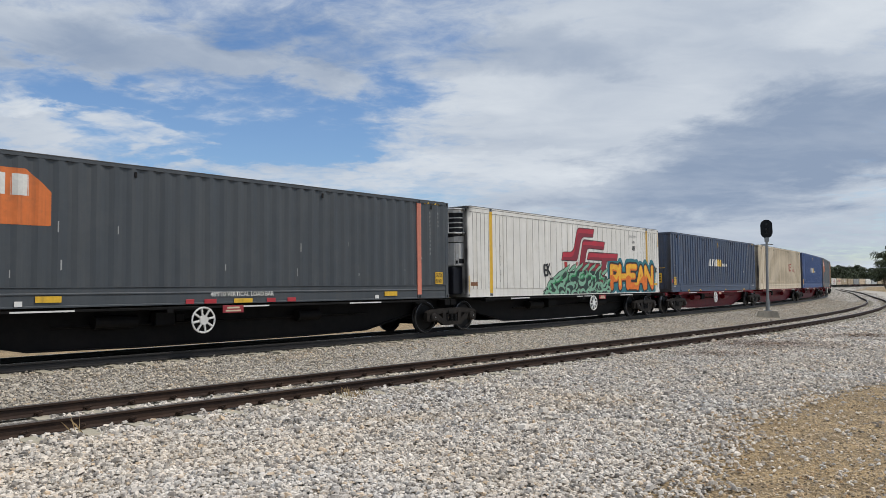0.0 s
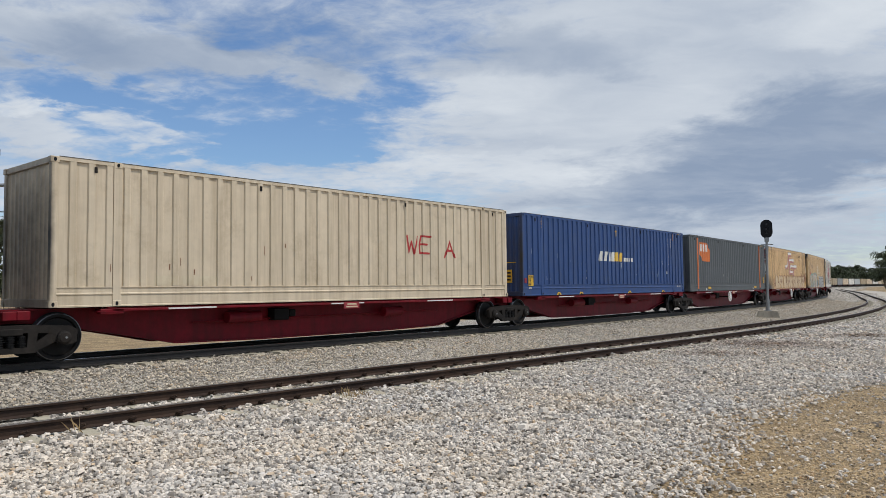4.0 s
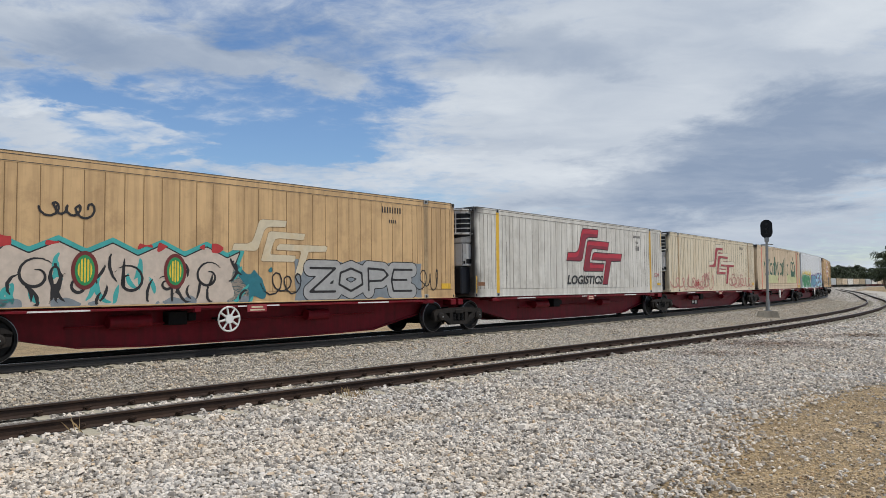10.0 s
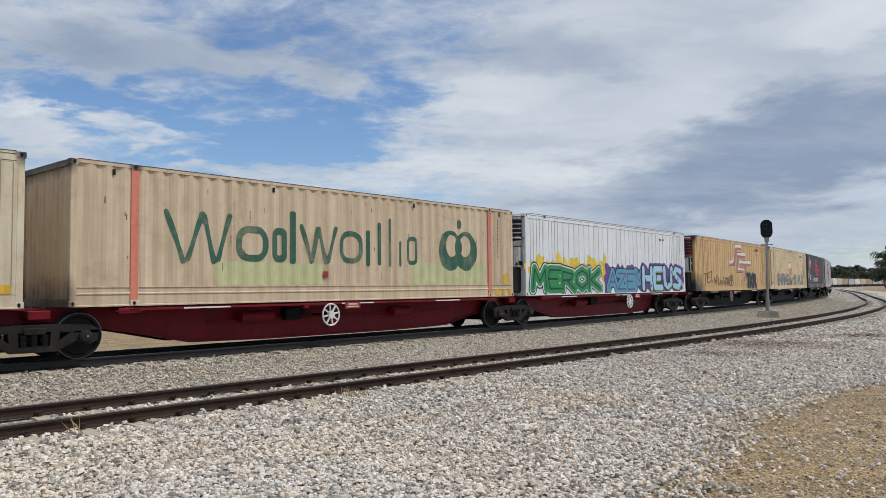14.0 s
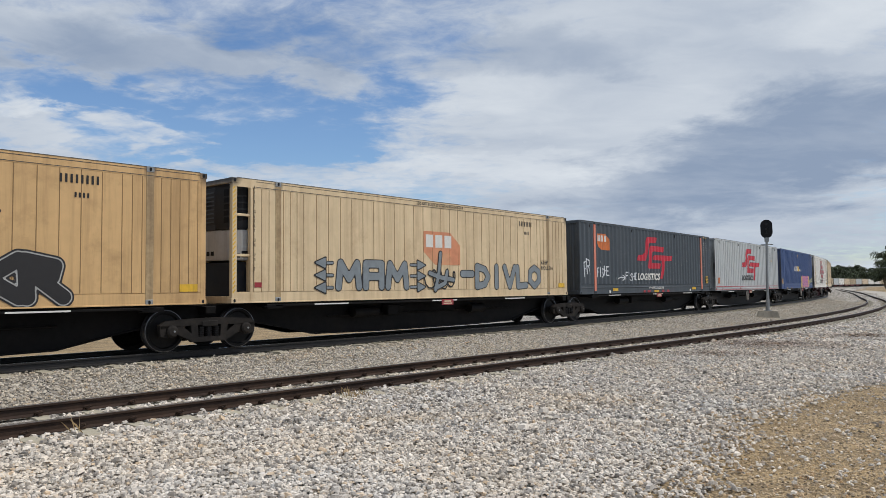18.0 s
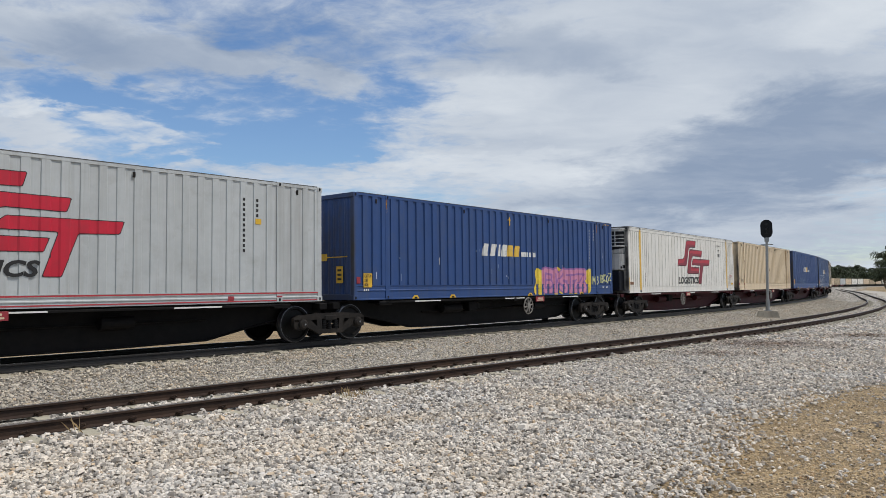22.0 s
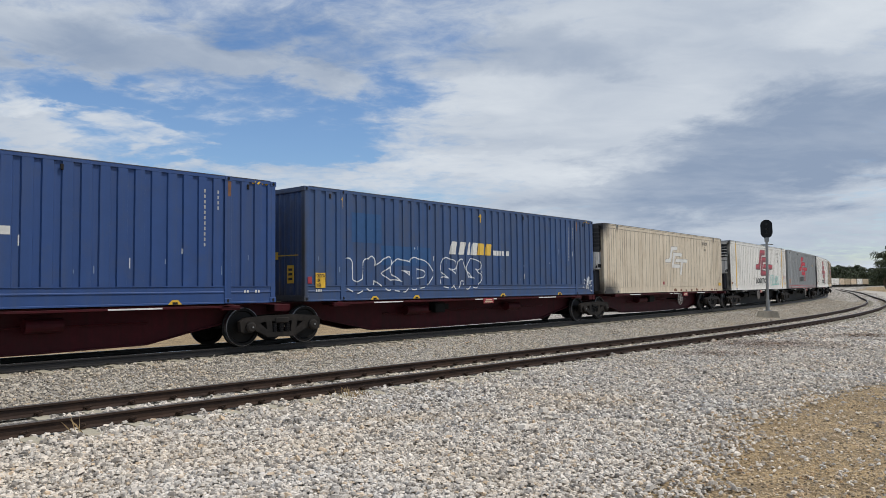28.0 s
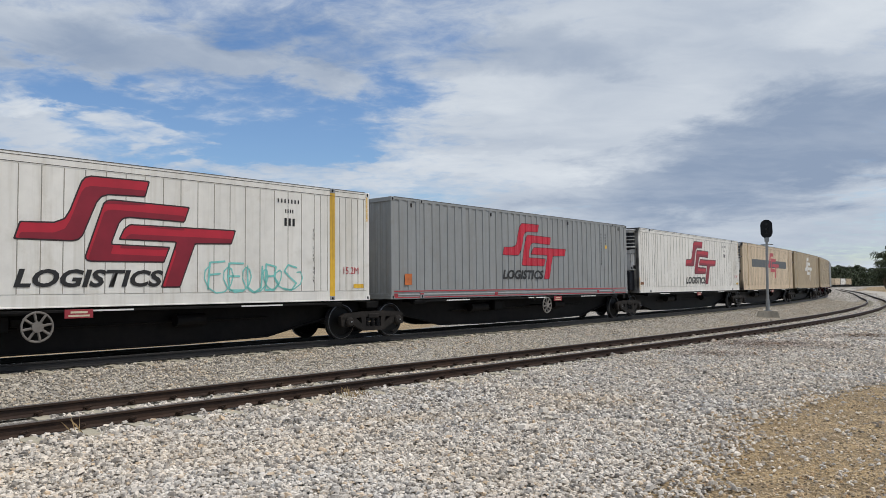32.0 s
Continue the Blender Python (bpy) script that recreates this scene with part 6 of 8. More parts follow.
# ---- along the line: signal, trees, fence, road ----
def build_signal():
    root = new("railway_signal")
    root.matrix_basis = Matrix.Translation((17.8, 40.9, -0.46)) @ pose(0, 0, 0, 0, 0, -24)
    tagged(root, "black oval-headed light signal on a galvanised post with concrete foot", "signal")
    bm = bmesh.new()
    low = [bm.verts.new(p) for p in ((-0.62, -0.55, -0.1), (0.62, -0.55, -0.1), (0.62, 0.55, -0.1), (-0.62, 0.55, -0.1))]
    top = [bm.verts.new(p) for p in ((-0.50, -0.45, 0.36), (0.50, -0.45, 0.36), (0.50, 0.45, 0.36), (-0.50, 0.45, 0.36))]
    bm.faces.new(top)
    for i in range(4):
        bm.faces.new((low[i], low[(i + 1) % 4], top[(i + 1) % 4], top[i]))
    bmesh.ops.recalc_face_normals(bm, faces=bm.faces)
    part("concrete_foot", bm, M["concrete"], root, "cast concrete block")
    bm = bmesh.new()
    rod(bm, (0, 0, 0.36), (0, 0, 0.40), 0.20, 16)
    rod(bm, (0, 0, 0.40), (0, 0, 0.98), 0.10, 16)
    part("post_socket", bm, M["galv"], root)
    bm = bmesh.new()
    rod(bm, (0, 0, 0.98), (0.06, 0, 4.4), 0.072, 14)
    part("post", bm, M["galv"], root)
    bm = bmesh.new()
    rod(bm, (-0.26, 0, 4.0), (0.38, 0, 4.0), 0.026, 8)
    rod(bm, (-0.26, 0, 4.0), (-0.03, -0.05, 3.93), 0.018, 8)
    part("step_bar", bm, M["galv"], root)
    part("head_bracket", boxes((-0.06, 0.18, -0.1, 0.1, 4.16, 4.40), bevel=0.01), M["galv"], root)
    # oval backboard
    outline = []
    for i in range(24):
        a = 2 * math.pi * i / 24
        outline.append((0.06 + 0.31 * math.cos(a), 4.86 + 0.31 * math.sin(a) + (0.20 if math.sin(a) > 0 else -0.20)))
    bm = bmesh.new()
    slab(bm, outline, -0.10, -0.07)
    head = part("backboard", bm, M["signal_black"], root, "matt black oval board")
    part("lamp_case", boxes((-0.10, 0.22, -0.07, 0.16, 4.45, 5.28), bevel=0.03), M["signal_black"], root)
    for z in (4.62, 4.87, 5.12):
        bm = bmesh.new()
        lathe_y(bm, [(0.062, -0.10), (0.062, -0.108), (0.04, -0.112)], 16)
        lens = part("lens", bm, M["lens"], head)
        lens.matrix_basis = Matrix.Translation((0.06, 0, z))
        bm = bmesh.new()
        ring = [[bm.verts.new((0.06 + r * math.cos(a), y, z + r * math.sin(a))) for a in [math.pi * k / 10 for k in range(11)]] for r, y in ((0.075, -0.10), (0.075, -0.20), (0.068, -0.20), (0.068, -0.10))]
        for a, b in zip(ring, ring[1:]):
            for i in range(10):
                bm.faces.new((a[i], a[i + 1], b[i + 1], b[i]))
        bmesh.ops.recalc_face_normals(bm, faces=bm.faces)
        part("lens_hood", bm, M["signal_black"], head)


M["lens"] = material("dark_signal_glass", (0.03, 0.03, 0.035), 0.15)
build_signal()


def leaf_cloud(rng, clumps, per, size):
    """Small leaf blades in loose clumps: verts and quads."""
    c = np.repeat(np.array(clumps, float), per, axis=0)
    n = len(c)

    def unit(a):
        return a / (np.linalg.norm(a, axis=1, keepdims=True) + 1e-9)

    p = c[:, :3] + unit(rng.normal(0, 1, (n, 3))) * (c[:, 3] * rng.uniform(0.35, 1.05, n))[:, None] * np.array((1, 1, 0.75))
    a = unit(rng.normal(0, 1, (n, 3)))
    b = unit(np.cross(a, rng.normal(0, 1, (n, 3))))
    s = size * rng.uniform(0.6, 1.4, (n, 1))
    v = np.stack([p - a * s, p + b * s * 0.55, p + a * s, p - b * s * 0.55], 1).reshape(-1, 3)
    f = np.arange(4 * n).reshape(n, 4)
    return v.tolist(), f.tolist()


def build_tree(seed, high, wide, label, leafy=70, blade=0.16, low=0.25):
    rng = np.random.default_rng(seed)
    root = new("tree")
    tagged(root, label, "tree", "trees beside the line")
    bm = bmesh.new()
    p, r = Vector((0, 0, -0.2)), 0.03 * high
    limbs = []
    for k in range(6):
        q = p + Vector((rng.normal(0, 0.05) * high, rng.normal(0, 0.05) * high, high * 0.13))
        d = q - p
        bmesh.ops.create_cone(bm, cap_ends=True, segments=8, radius1=r, radius2=r * 0.8, depth=d.length * 1.03, matrix=Matrix.Translation((p + q) / 2) @ d.to_track_quat("Z", "Y").to_matrix().to_4x4())
        p, r = q, r * 0.8
        if k > 0:
            limbs.append((q.copy(), r))
    part("trunk", bm, M["trunk"], root)
    clumps = []
    bm = bmesh.new()
    for q, r in limbs:
        for _ in range(4):
            a = rng.uniform(0, 2 * np.pi)
            e = q + Vector((math.cos(a) * wide * rng.uniform(0.35, 1), math.sin(a) * wide * rng.uniform(0.35, 1), high * rng.uniform(-0.04, 0.22)))
            d = e - q
            bmesh.ops.create_cone(bm, cap_ends=True, segments=5, radius1=r * 0.5, radius2=r * 0.15, depth=d.length, matrix=Matrix.Translation((e + q) / 2) @ d.to_track_quat("Z", "Y").to_matrix().to_4x4())
            if e.z > low * high:
                clumps.append((e.x, e.y, min(e.z, high * 0.95), wide * rng.uniform(0.24, 0.46)))
                m = q.lerp(e, 0.6)
                clumps.append((m.x, m.y, m.z + 0.05 * high, wide * rng.uniform(0.2, 0.36)))
    part("limbs", bm, M["trunk"], root)
    clumps.append((p.x, p.y, high * 0.93, wide * 0.4))
    v, f = leaf_cloud(rng, clumps, leafy, blade)
    mesh_object("crown", v, f, M["leaf"], root, "loose grey-green foliage with gaps")
    return root


def plant_trees():
    rng = random.Random(21)
    kinds = [build_tree(31, 10.0, 3.4, "tall eucalypt with loose grey-green crown", leafy=95, blade=0.26, low=0.15), build_tree(32, 7.5, 3.2, "rounded eucalypt with dense dark crown", leafy=95, blade=0.26, low=0.08), build_tree(33, 13.0, 4.8, "large spreading eucalypt, dark crown", leafy=190, blade=0.26, low=0.06), build_tree(34, 5.5, 2.6, "low bushy gum tree", low=0.1)]
    first = [True] * 4

    def plant(k, x, y, turn):
        m = Matrix.Translation((x, y, -0.5)) @ pose(0, 0, 0, 0, 0, turn)
        if first[k]:
            kinds[k].matrix_basis = m
            first[k] = False
        else:
            copy_thing(kinds[k], m)

    # behind the fence across the line
    for i in range(15):
        s = -50 + 10.5 * i + rng.uniform(-2, 2)
        x, y, _ = MAIN.at(s, 60 + rng.uniform(-4, 14))
        plant(rng.choice((0, 1, 3, 3, 1)), float(x), float(y), rng.uniform(0, 360))
    # beside the line where it bends away
    for k, x, y in ((2, 122.5, 199), (0, 126, 206), (2, 129, 200), (1, 125, 203), (2, 156, 262), (0, 161, 262), (1, 156, 254), (3, 123.5, 197), (3, 126, 196)):
        plant(k, x, y, rng.uniform(0, 360))
    for k in range(26):
        x, y, _ = MAIN.at(460 + 5 * k, 22 + rng.uniform(-6, 22))
        plant(rng.choice((0, 1, 2, 1)), float(x), float(y), rng.uniform(0, 360))


plant_trees()


def build_woods():
    """Far woods all round the plain, one mass of foliage."""
    rng = np.random.default_rng(77)
    clumps = []
    for a in np.arange(0, 2 * np.pi, 0.0105):
        d = rng.uniform(620, 700)
        x, y = d * math.sin(a), d * math.cos(a)
        h = rng.uniform(6, 12) * (0.85 + 0.25 * math.sin(a * 23))
        for _ in range(5):
            clumps.append((x + rng.normal(0, 4), y + rng.normal(0, 4), rng.uniform(1, h), rng.uniform(2.5, 5)))
    v, f = leaf_cloud(rng, clumps, 16, 1.5)
    ob = mesh_object("distant_woods", v, f, M["leaf"])
    tagged(ob, "dark green woods along the horizon", "woods", kind="stuff")


build_woods()


def build_line_woods():
    """The dense belt of gums close behind the tail of the train."""
    rng = np.random.default_rng(78)
    clumps = []
    for s in np.arange(345, 660, 2.6):
        x, y, _ = MAIN.at(s, rng.uniform(12, 30))
        h = rng.uniform(7.5, 12.5) * (0.9 + 0.15 * math.sin(s * 0.11))
        for _ in range(13):
            clumps.append((float(x) + rng.normal(0, 1.8), float(y) + rng.normal(0, 1.8), rng.uniform(0.4, h), rng.uniform(1.0, 2.3)))
    v, f = leaf_cloud(rng, clumps, 34, 0.62)
    clumps = []
    for s in np.arange(-75, 60, 2.2):
        x, y, _ = MAIN.at(s, rng.uniform(53, 64))
        h = rng.uniform(5.5, 9.0) * (0.85 + 0.2 * math.sin(s * 0.23))
        for _ in range(12):
            clumps.append((float(x) + rng.normal(0, 1.1), float(y) + rng.normal(0, 1.1), rng.uniform(-0.2, h), rng.uniform(0.6, 1.3)))
    v2, f2 = leaf_cloud(rng, clumps, 62, 0.25)
    tagged(mesh_object("hedge_trees", v2, f2, M["leaf"]), "thick green shrubs and young gums behind the fence", "shrubs", kind="stuff")
    tagged(mesh_object("roadside_woods", v, f, M["leaf"]), "dense belt of dark green gum trees behind the line", "woods", kind="stuff")


build_line_woods()


def build_fence():
    root = new("palisade_fence")
    tagged(root, "black steel palisade fence beyond the main line", "fence")
    first_post = None
    v, f = [], []
    for i in range(44):
        s = -45 + 2.4 * i
        xa, ya, th = MAIN.at(s, 48)
        m = Matrix.Translation((float(xa), float(ya), -0.5)) @ pose(0, 0, 0, 0, 0, math.degrees(float(th)))
        if first_post is None:
            first_post = part("post", boxes((-0.04, 0.04, -0.04, 0.04, 0, 2.3), bevel=0.008), M["black"], root)
            first_post.matrix_basis = m
            first_rail = part("fence_rail", boxes((0.04, 2.38, -0.02, 0.02, 0.35, 0.40)), M["black"], root)
            first_rail.matrix_basis = m
        else:
            shared("post", first_post, root, m)
            shared("fence_rail", first_rail, root, m)
        shared("fence_rail", first_rail, root, m @ Matrix.Translation((0, 0, 1.55)))
        for k in range(1, 14):
            p = m @ Vector((2.4 * k / 14, 0, 0))
            n = len(v)
            u = m.to_3x3() @ Vector((0.014, 0, 0))
            w = m.to_3x3() @ Vector((0, 0.014, 0))
            for z in (0.12, 2.2):
                v += [tuple(p + u + w + Vector((0, 0, z))), tuple(p - u + w + Vector((0, 0, z))), tuple(p - u - w + Vector((0, 0, z))), tuple(p + u - w + Vector((0, 0, z)))]
            f += [(n, n + 1, n + 5, n + 4), (n + 1, n + 2, n + 6, n + 5), (n + 2, n + 3, n + 7, n + 6), (n + 3, n, n + 4, n + 7), (n + 4, n + 5, n + 6, n + 7)]
    pk = mesh_object("pickets", v, f, M["black"], root)
    pk["kind"] = "stuff"


build_fence()


def build_gantry():
    root = new("pipe_bridge")
    tagged(root, "grey steel beam carried across behind the line", "gantry")
    a, b = Vector((-52, 72, 12.0)), Vector((-26, 66, 10.6))
    bm = bmesh.new()
    rod(bm, a, b, 0.17, 8)
    part("beam", bm, M["galv"], root)
    for p in (a, b):
        bm = bmesh.new()
        rod(bm, (p.x, p.y, -0.6), p, 0.16, 10)
        part("column", bm, M["galv"], root)
    line = new("power_line")
    tagged(line, "thin sagging overhead wires on timber poles", "power line")
    ends = [Vector((-75, 82, -0.6)), Vector((-35, 88, -0.6)), Vector((5, 96, -0.6))]
    for e in ends:
        bm = bmesh.new()
        rod(bm, e, e + Vector((0, 0, 12.3)), 0.14, 10)
        part("pole", bm, M["trunk"], line)
        part("crossarm", boxes((e.x - 0.05, e.x + 0.05, e.y - 0.9, e.y + 0.9, 11.2, 11.35)), M["trunk"], line)
    for off, z in ((-0.8, 11.4), (0.0, 11.45), (0.8, 11.4), (0.0, 9.6)):
        bm = bmesh.new()
        for p, q in zip(ends, ends[1:]):
            pts = [p.lerp(q, k / 8) + Vector((0, off, z + 0.6 - 3.2 * (k / 8) * (1 - k / 8))) for k in range(9)]
            for c, d in zip(pts, pts[1:]):
                rod(bm, c, d, 0.022, 4)
        part("wire", bm, M["black"], line)


build_gantry()


def build_far_bits():
    # pale track road beside the bend
    pts = [(40, 62), (60, 98), (80, 134), (109, 195), (138, 258), (186, 340), (250, 430)]
    v, f = [], []
    for i, (x, y) in enumerate(pts):
        a = pts[max(i - 1, 0)]
        b = pts[min(i + 1, len(pts) - 1)]
        d = Vector((b[0] - a[0], b[1] - a[1])).normalized()
        w = 0.8 if i == 0 else 2.0
        v += [(x - d.y * w, y + d.x * w, -0.475), (x + d.y * w, y - d.x * w, -0.475)]
    for i in range(len(pts) - 1):
        f.append((2 * i, 2 * i + 1, 2 * i + 3, 2 * i + 2))
    tagged(mesh_object("road", v, f, M["road"]), "pale unsealed gravel road beside the line", "road", kind="structure")
    root = new("signal_mast")
    tagged(root, "thin grey mast far along the line", "mast")
    x, y, _ = MAIN.at(215, -4.2)
    bm = bmesh.new()
    rod(bm, (float(x), float(y), -0.5), (float(x), float(y), 6.2), 0.10, 8)
    part("pole", bm, M["galv"], root)
    part("head", boxes((float(x) - 0.25, float(x) + 0.25, float(y) - 0.1, float(y) + 0.1, 5.3, 6.3), bevel=0.03), M["signal_black"], root)
    # a tuft of dry weed and a few stray grass blades by the near rail
    rng = random.Random(4)
    for name, x, y, n, hgt, spread, label in (("weed", -1.55, 12.35, 90, 0.13, 0.16, "small dry grey-brown weed growing in the gravel"), ("grass_tuft", 0.35, 9.6, 26, 0.10, 0.12, "thin tuft of dry grass in the gravel"), ("grass_tuft", 2.2, 9.4, 24, 0.09, 0.15, "thin tuft of dry grass in the gravel"), ("grass_tuft", -4.55, 9.35, 4, 0.30, 0.05, "few tall dry grass stalks against the rail")):
        v, f = [], []
        z0 = float(ground_z(np.array([[x]]), np.array([[y]]))[0, 0])
        for _ in range(n):
            bx, by = x + rng.gauss(0, spread), y + rng.gauss(0, spread)
            lean = (rng.gauss(0, 0.4) * hgt, rng.gauss(0, 0.4) * hgt)
            k = len(v)
            h2 = hgt * rng.uniform(0.5, 1.3)
            v += [(bx - 0.006, by, z0), (bx + 0.006, by + 0.003, z0), (bx + lean[0] * 0.5 + 0.004, by + lean[1] * 0.5, z0 + h2 * 0.6), (bx + lean[0], by + lean[1], z0 + h2)]
            f += [(k, k + 1, k + 2), (k, k + 2, k + 3)]
        tagged(mesh_object(name, v, f, M["grass"]), label, "plant")


def build_verge_grass():
    """Short dead grass lying on the dusty verge."""
    rng = np.random.default_rng(91)
    x, y = dusty_patch(rng, 120000)
    keep = np.sin(x * 2.3 + 1.1 * np.sin(y * 1.7)) + np.sin(y * 2.9 + x) + rng.normal(0, 0.7, len(x)) > 0.2
    x, y = x[keep], y[keep]
    n = len(x)
    z = ground_z(x[None], y[None])[0] + 0.004
    a, l, w, up = rng.uniform(0, 6.283, n), rng.uniform(0.03, 0.10, n), rng.uniform(0.0015, 0.004, n), rng.uniform(0.0, 0.045, n)
    dx, dy = np.cos(a), np.sin(a)
    p = np.stack([x, y, z], -1)
    side = np.stack([-dy * w, dx * w, np.zeros(n)], -1)
    tip = p + np.stack([dx * l, dy * l, up], -1)
    v = np.stack([p - side, p + side, tip], 1).reshape(-1, 3)
    ob = mesh_object("dead_grass", v.tolist(), np.arange(3 * n).reshape(n, 3).tolist(), M["grass"])
    tagged(ob, "short dead straw-coloured grass on dusty gravel", "grass", kind="stuff")


build_verge_grass()
M["road"] = material("pale_road_gravel", (0.40, 0.365, 0.31), 0.95, vary=0.2, grain=0.8)
build_far_bits()


# ---- markings and spray paint on the boxes ----
def spray(name, color, rough=0.6, vary=0.15):
    return material(name, color, rough, vary=vary, grain=6)


M.update({
    "sp_black": spray("black_spray", (0.016, 0.015, 0.016)), "sp_orange": spray("orange_spray", (0.72, 0.17, 0.02), vary=0.25), "sp_gold": spray("golden_spray", (0.80, 0.42, 0.03), vary=0.2),
    "sp_teal": spray("teal_spray", (0.02, 0.16, 0.20)), "sp_mint": spray("mint_spray", (0.22, 0.42, 0.29)), "sp_green": spray("green_spray", (0.02, 0.25, 0.08)), "sp_dgreen": spray("dark_green_spray", (0.012, 0.04, 0.03)),
    "sp_yellow": spray("yellow_spray", (0.75, 0.55, 0.05), vary=0.25), "sp_blue": spray("pale_blue_spray", (0.36, 0.58, 0.74)), "sp_purple": spray("purple_spray", (0.12, 0.06, 0.26)), "sp_lime": spray("lime_spray", (0.42, 0.62, 0.05)), "sp_sky": spray("blue_spray", (0.10, 0.32, 0.42)),
    "sp_pink": spray("pink_spray", (0.56, 0.22, 0.34)), "sp_lilac": spray("lilac_spray", (0.30, 0.13, 0.34)), "sp_rose": spray("faded_rose_spray", (0.50, 0.20, 0.18)), "sp_white": spray("white_spray", (0.66, 0.68, 0.70)), "sp_haze": spray("thin_white_spray", (0.16, 0.22, 0.33)),
    "sp_grey": spray("grey_spray", (0.20, 0.23, 0.25)), "sp_silver": spray("silver_spray", (0.36, 0.36, 0.35)), "sp_maroon": spray("maroon_spray", (0.15, 0.02, 0.02)), "sp_cream": spray("cream_spray", (0.60, 0.455, 0.28)), "sp_turq": spray("turquoise_spray", (0.05, 0.36, 0.34)), "sp_red": spray("red_spray", (0.42, 0.03, 0.03)), "sp_chalk": spray("chalky_cream_spray", (0.55, 0.46, 0.38)), "sp_aqua": spray("thin_aqua_spray", (0.20, 0.55, 0.50)),
    "soot_shade": spray("soot_shade", (0.05, 0.042, 0.036)), "rust_stain": spray("rust_stain", (0.20, 0.085, 0.035), vary=0.3), "brand_green": material("faded_green_paint", (0.035, 0.115, 0.075), 0.6, dirt=(0.45, 0.36, 0.22), dirt_amount=0.4, vary=0.2, grain=6), "lime": material("pale_lime_patch", (0.52, 0.52, 0.28), 0.6, vary=0.12, grain=3), "blue_patch": material("fresh_blue_patch", (0.018, 0.075, 0.20), 0.5, vary=0.1), "grey_patch": material("grey_patch", (0.088, 0.098, 0.105), 0.6, vary=0.1), "stripe_red": material("red_stripe", (0.42, 0.03, 0.04), 0.5, vary=0.15),
})

# single-stroke letters on a unit square
STROKES = {
    "A": [[(0, 0), (0.5, 1), (1, 0)], [(0.2, 0.4), (0.8, 0.4)]], "B": [[(0, 0), (0, 1), (0.7, 0.9), (0.6, 0.55), (0, 0.52)], [(0.6, 0.52), (0.9, 0.25), (0.6, 0), (0, 0)]],
    "C": [[(1, 0.9), (0.4, 1), (0, 0.5), (0.4, 0), (1, 0.1)]], "D": [[(0, 0), (0, 1), (0.7, 0.85), (1, 0.5), (0.7, 0.12), (0, 0)]], "E": [[(1, 1), (0.1, 1), (0, 0.5), (0.1, 0), (1, 0)], [(0, 0.52), (0.75, 0.52)]],
    "F": [[(1, 1), (0.1, 0.95), (0.05, 0)], [(0.05, 0.5), (0.75, 0.55)]], "H": [[(0, 0), (0, 1)], [(1, 0), (1, 1)], [(0, 0.5), (1, 0.5)]], "I": [[(0.5, 0), (0.5, 1)]], "K": [[(0, 0), (0, 1)], [(0.9, 1), (0.1, 0.5), (1, 0)]],
    "L": [[(0, 1), (0.05, 0), (0.9, 0.05)]], "M": [[(0, 0), (0.1, 1), (0.5, 0.35), (0.9, 1), (1, 0)]], "N": [[(0, 0), (0.05, 1), (0.95, 0), (1, 1)]], "O": [[(0.5, 1), (0.05, 0.8), (0, 0.3), (0.5, 0), (1, 0.3), (0.95, 0.8), (0.5, 1)]],
    "P": [[(0.1, 0), (0.1, 1), (0.8, 0.95), (1, 0.7), (0.7, 0.45), (0.1, 0.42)]], "R": [[(0, 0), (0, 1), (0.8, 0.85), (0.7, 0.55), (0, 0.5)], [(0.35, 0.5), (1, 0)]], "S": [[(0.95, 0.9), (0.3, 1), (0.05, 0.75), (0.5, 0.5), (0.95, 0.28), (0.6, 0), (0, 0.08)]],
    "T": [[(0, 0.97), (1, 1)], [(0.5, 1), (0.5, 0)]], "U": [[(0, 1), (0.05, 0.2), (0.5, 0), (0.95, 0.2), (1, 1)]], "V": [[(0, 1), (0.5, 0), (1, 1)]], "W": [[(0, 1), (0.25, 0), (0.5, 0.7), (0.75, 0), (1, 1)]], "Z": [[(0, 1), (1, 1), (0, 0), (1, 0)]],
}


def word_lines(word, u0, u1, v0, v1, gap=0.22, wobble=0.0, seed=1):
    rng = random.Random(seed)
    w = (u1 - u0) / (len(word) + gap * (len(word) - 1))
    lines = []
    for i, ch in enumerate(word):
        a = u0 + i * w * (1 + gap)
        dy = rng.uniform(-1, 1) * wobble * (v1 - v0)
        tilt = rng.uniform(-1, 1) * wobble * w
        for P in STROKES.get(ch, []):
            lines.append([(a + x * w + tilt * (y - 0.5), v0 + dy + y * (v1 - v0)) for x, y in P])
    return lines


def scrawl_lines(u0, u1, v0, v1, loops, seed, steps=9):
    """A looping hand-drawn line from u0 to u1."""
    rng = random.Random(seed)
    n = loops * steps
    P = []
    ph, amp = rng.uniform(0, 6), 1.0
    for i in range(n + 1):
        t = i / n
        if i % steps == 0:
            amp, wide = rng.uniform(0.45, 1.0), rng.uniform(0.4, 1.6)
        a = 2 * math.pi * i / steps + ph
        P.append((u0 + (u1 - u0) * t + 0.45 * wide * (u1 - u0) / loops * math.cos(a), (v0 + v1) / 2 + amp * (v1 - v0) / 2 * math.sin(a)))
    return [P]


def thick(parent, style, lines, layers, bounds, first=0, name="graffiti", cell=(0.04, 0.03), label=""):
    """The same strokes laid on in several widths, widest first."""
    for k, (mat, r) in enumerate(layers):
        decal(name, parent, style, M[mat], bounds, lambda U, V, r=r: stroke_sdf(lines, U, V) - r, first + k, cell, label if k == 0 else "")


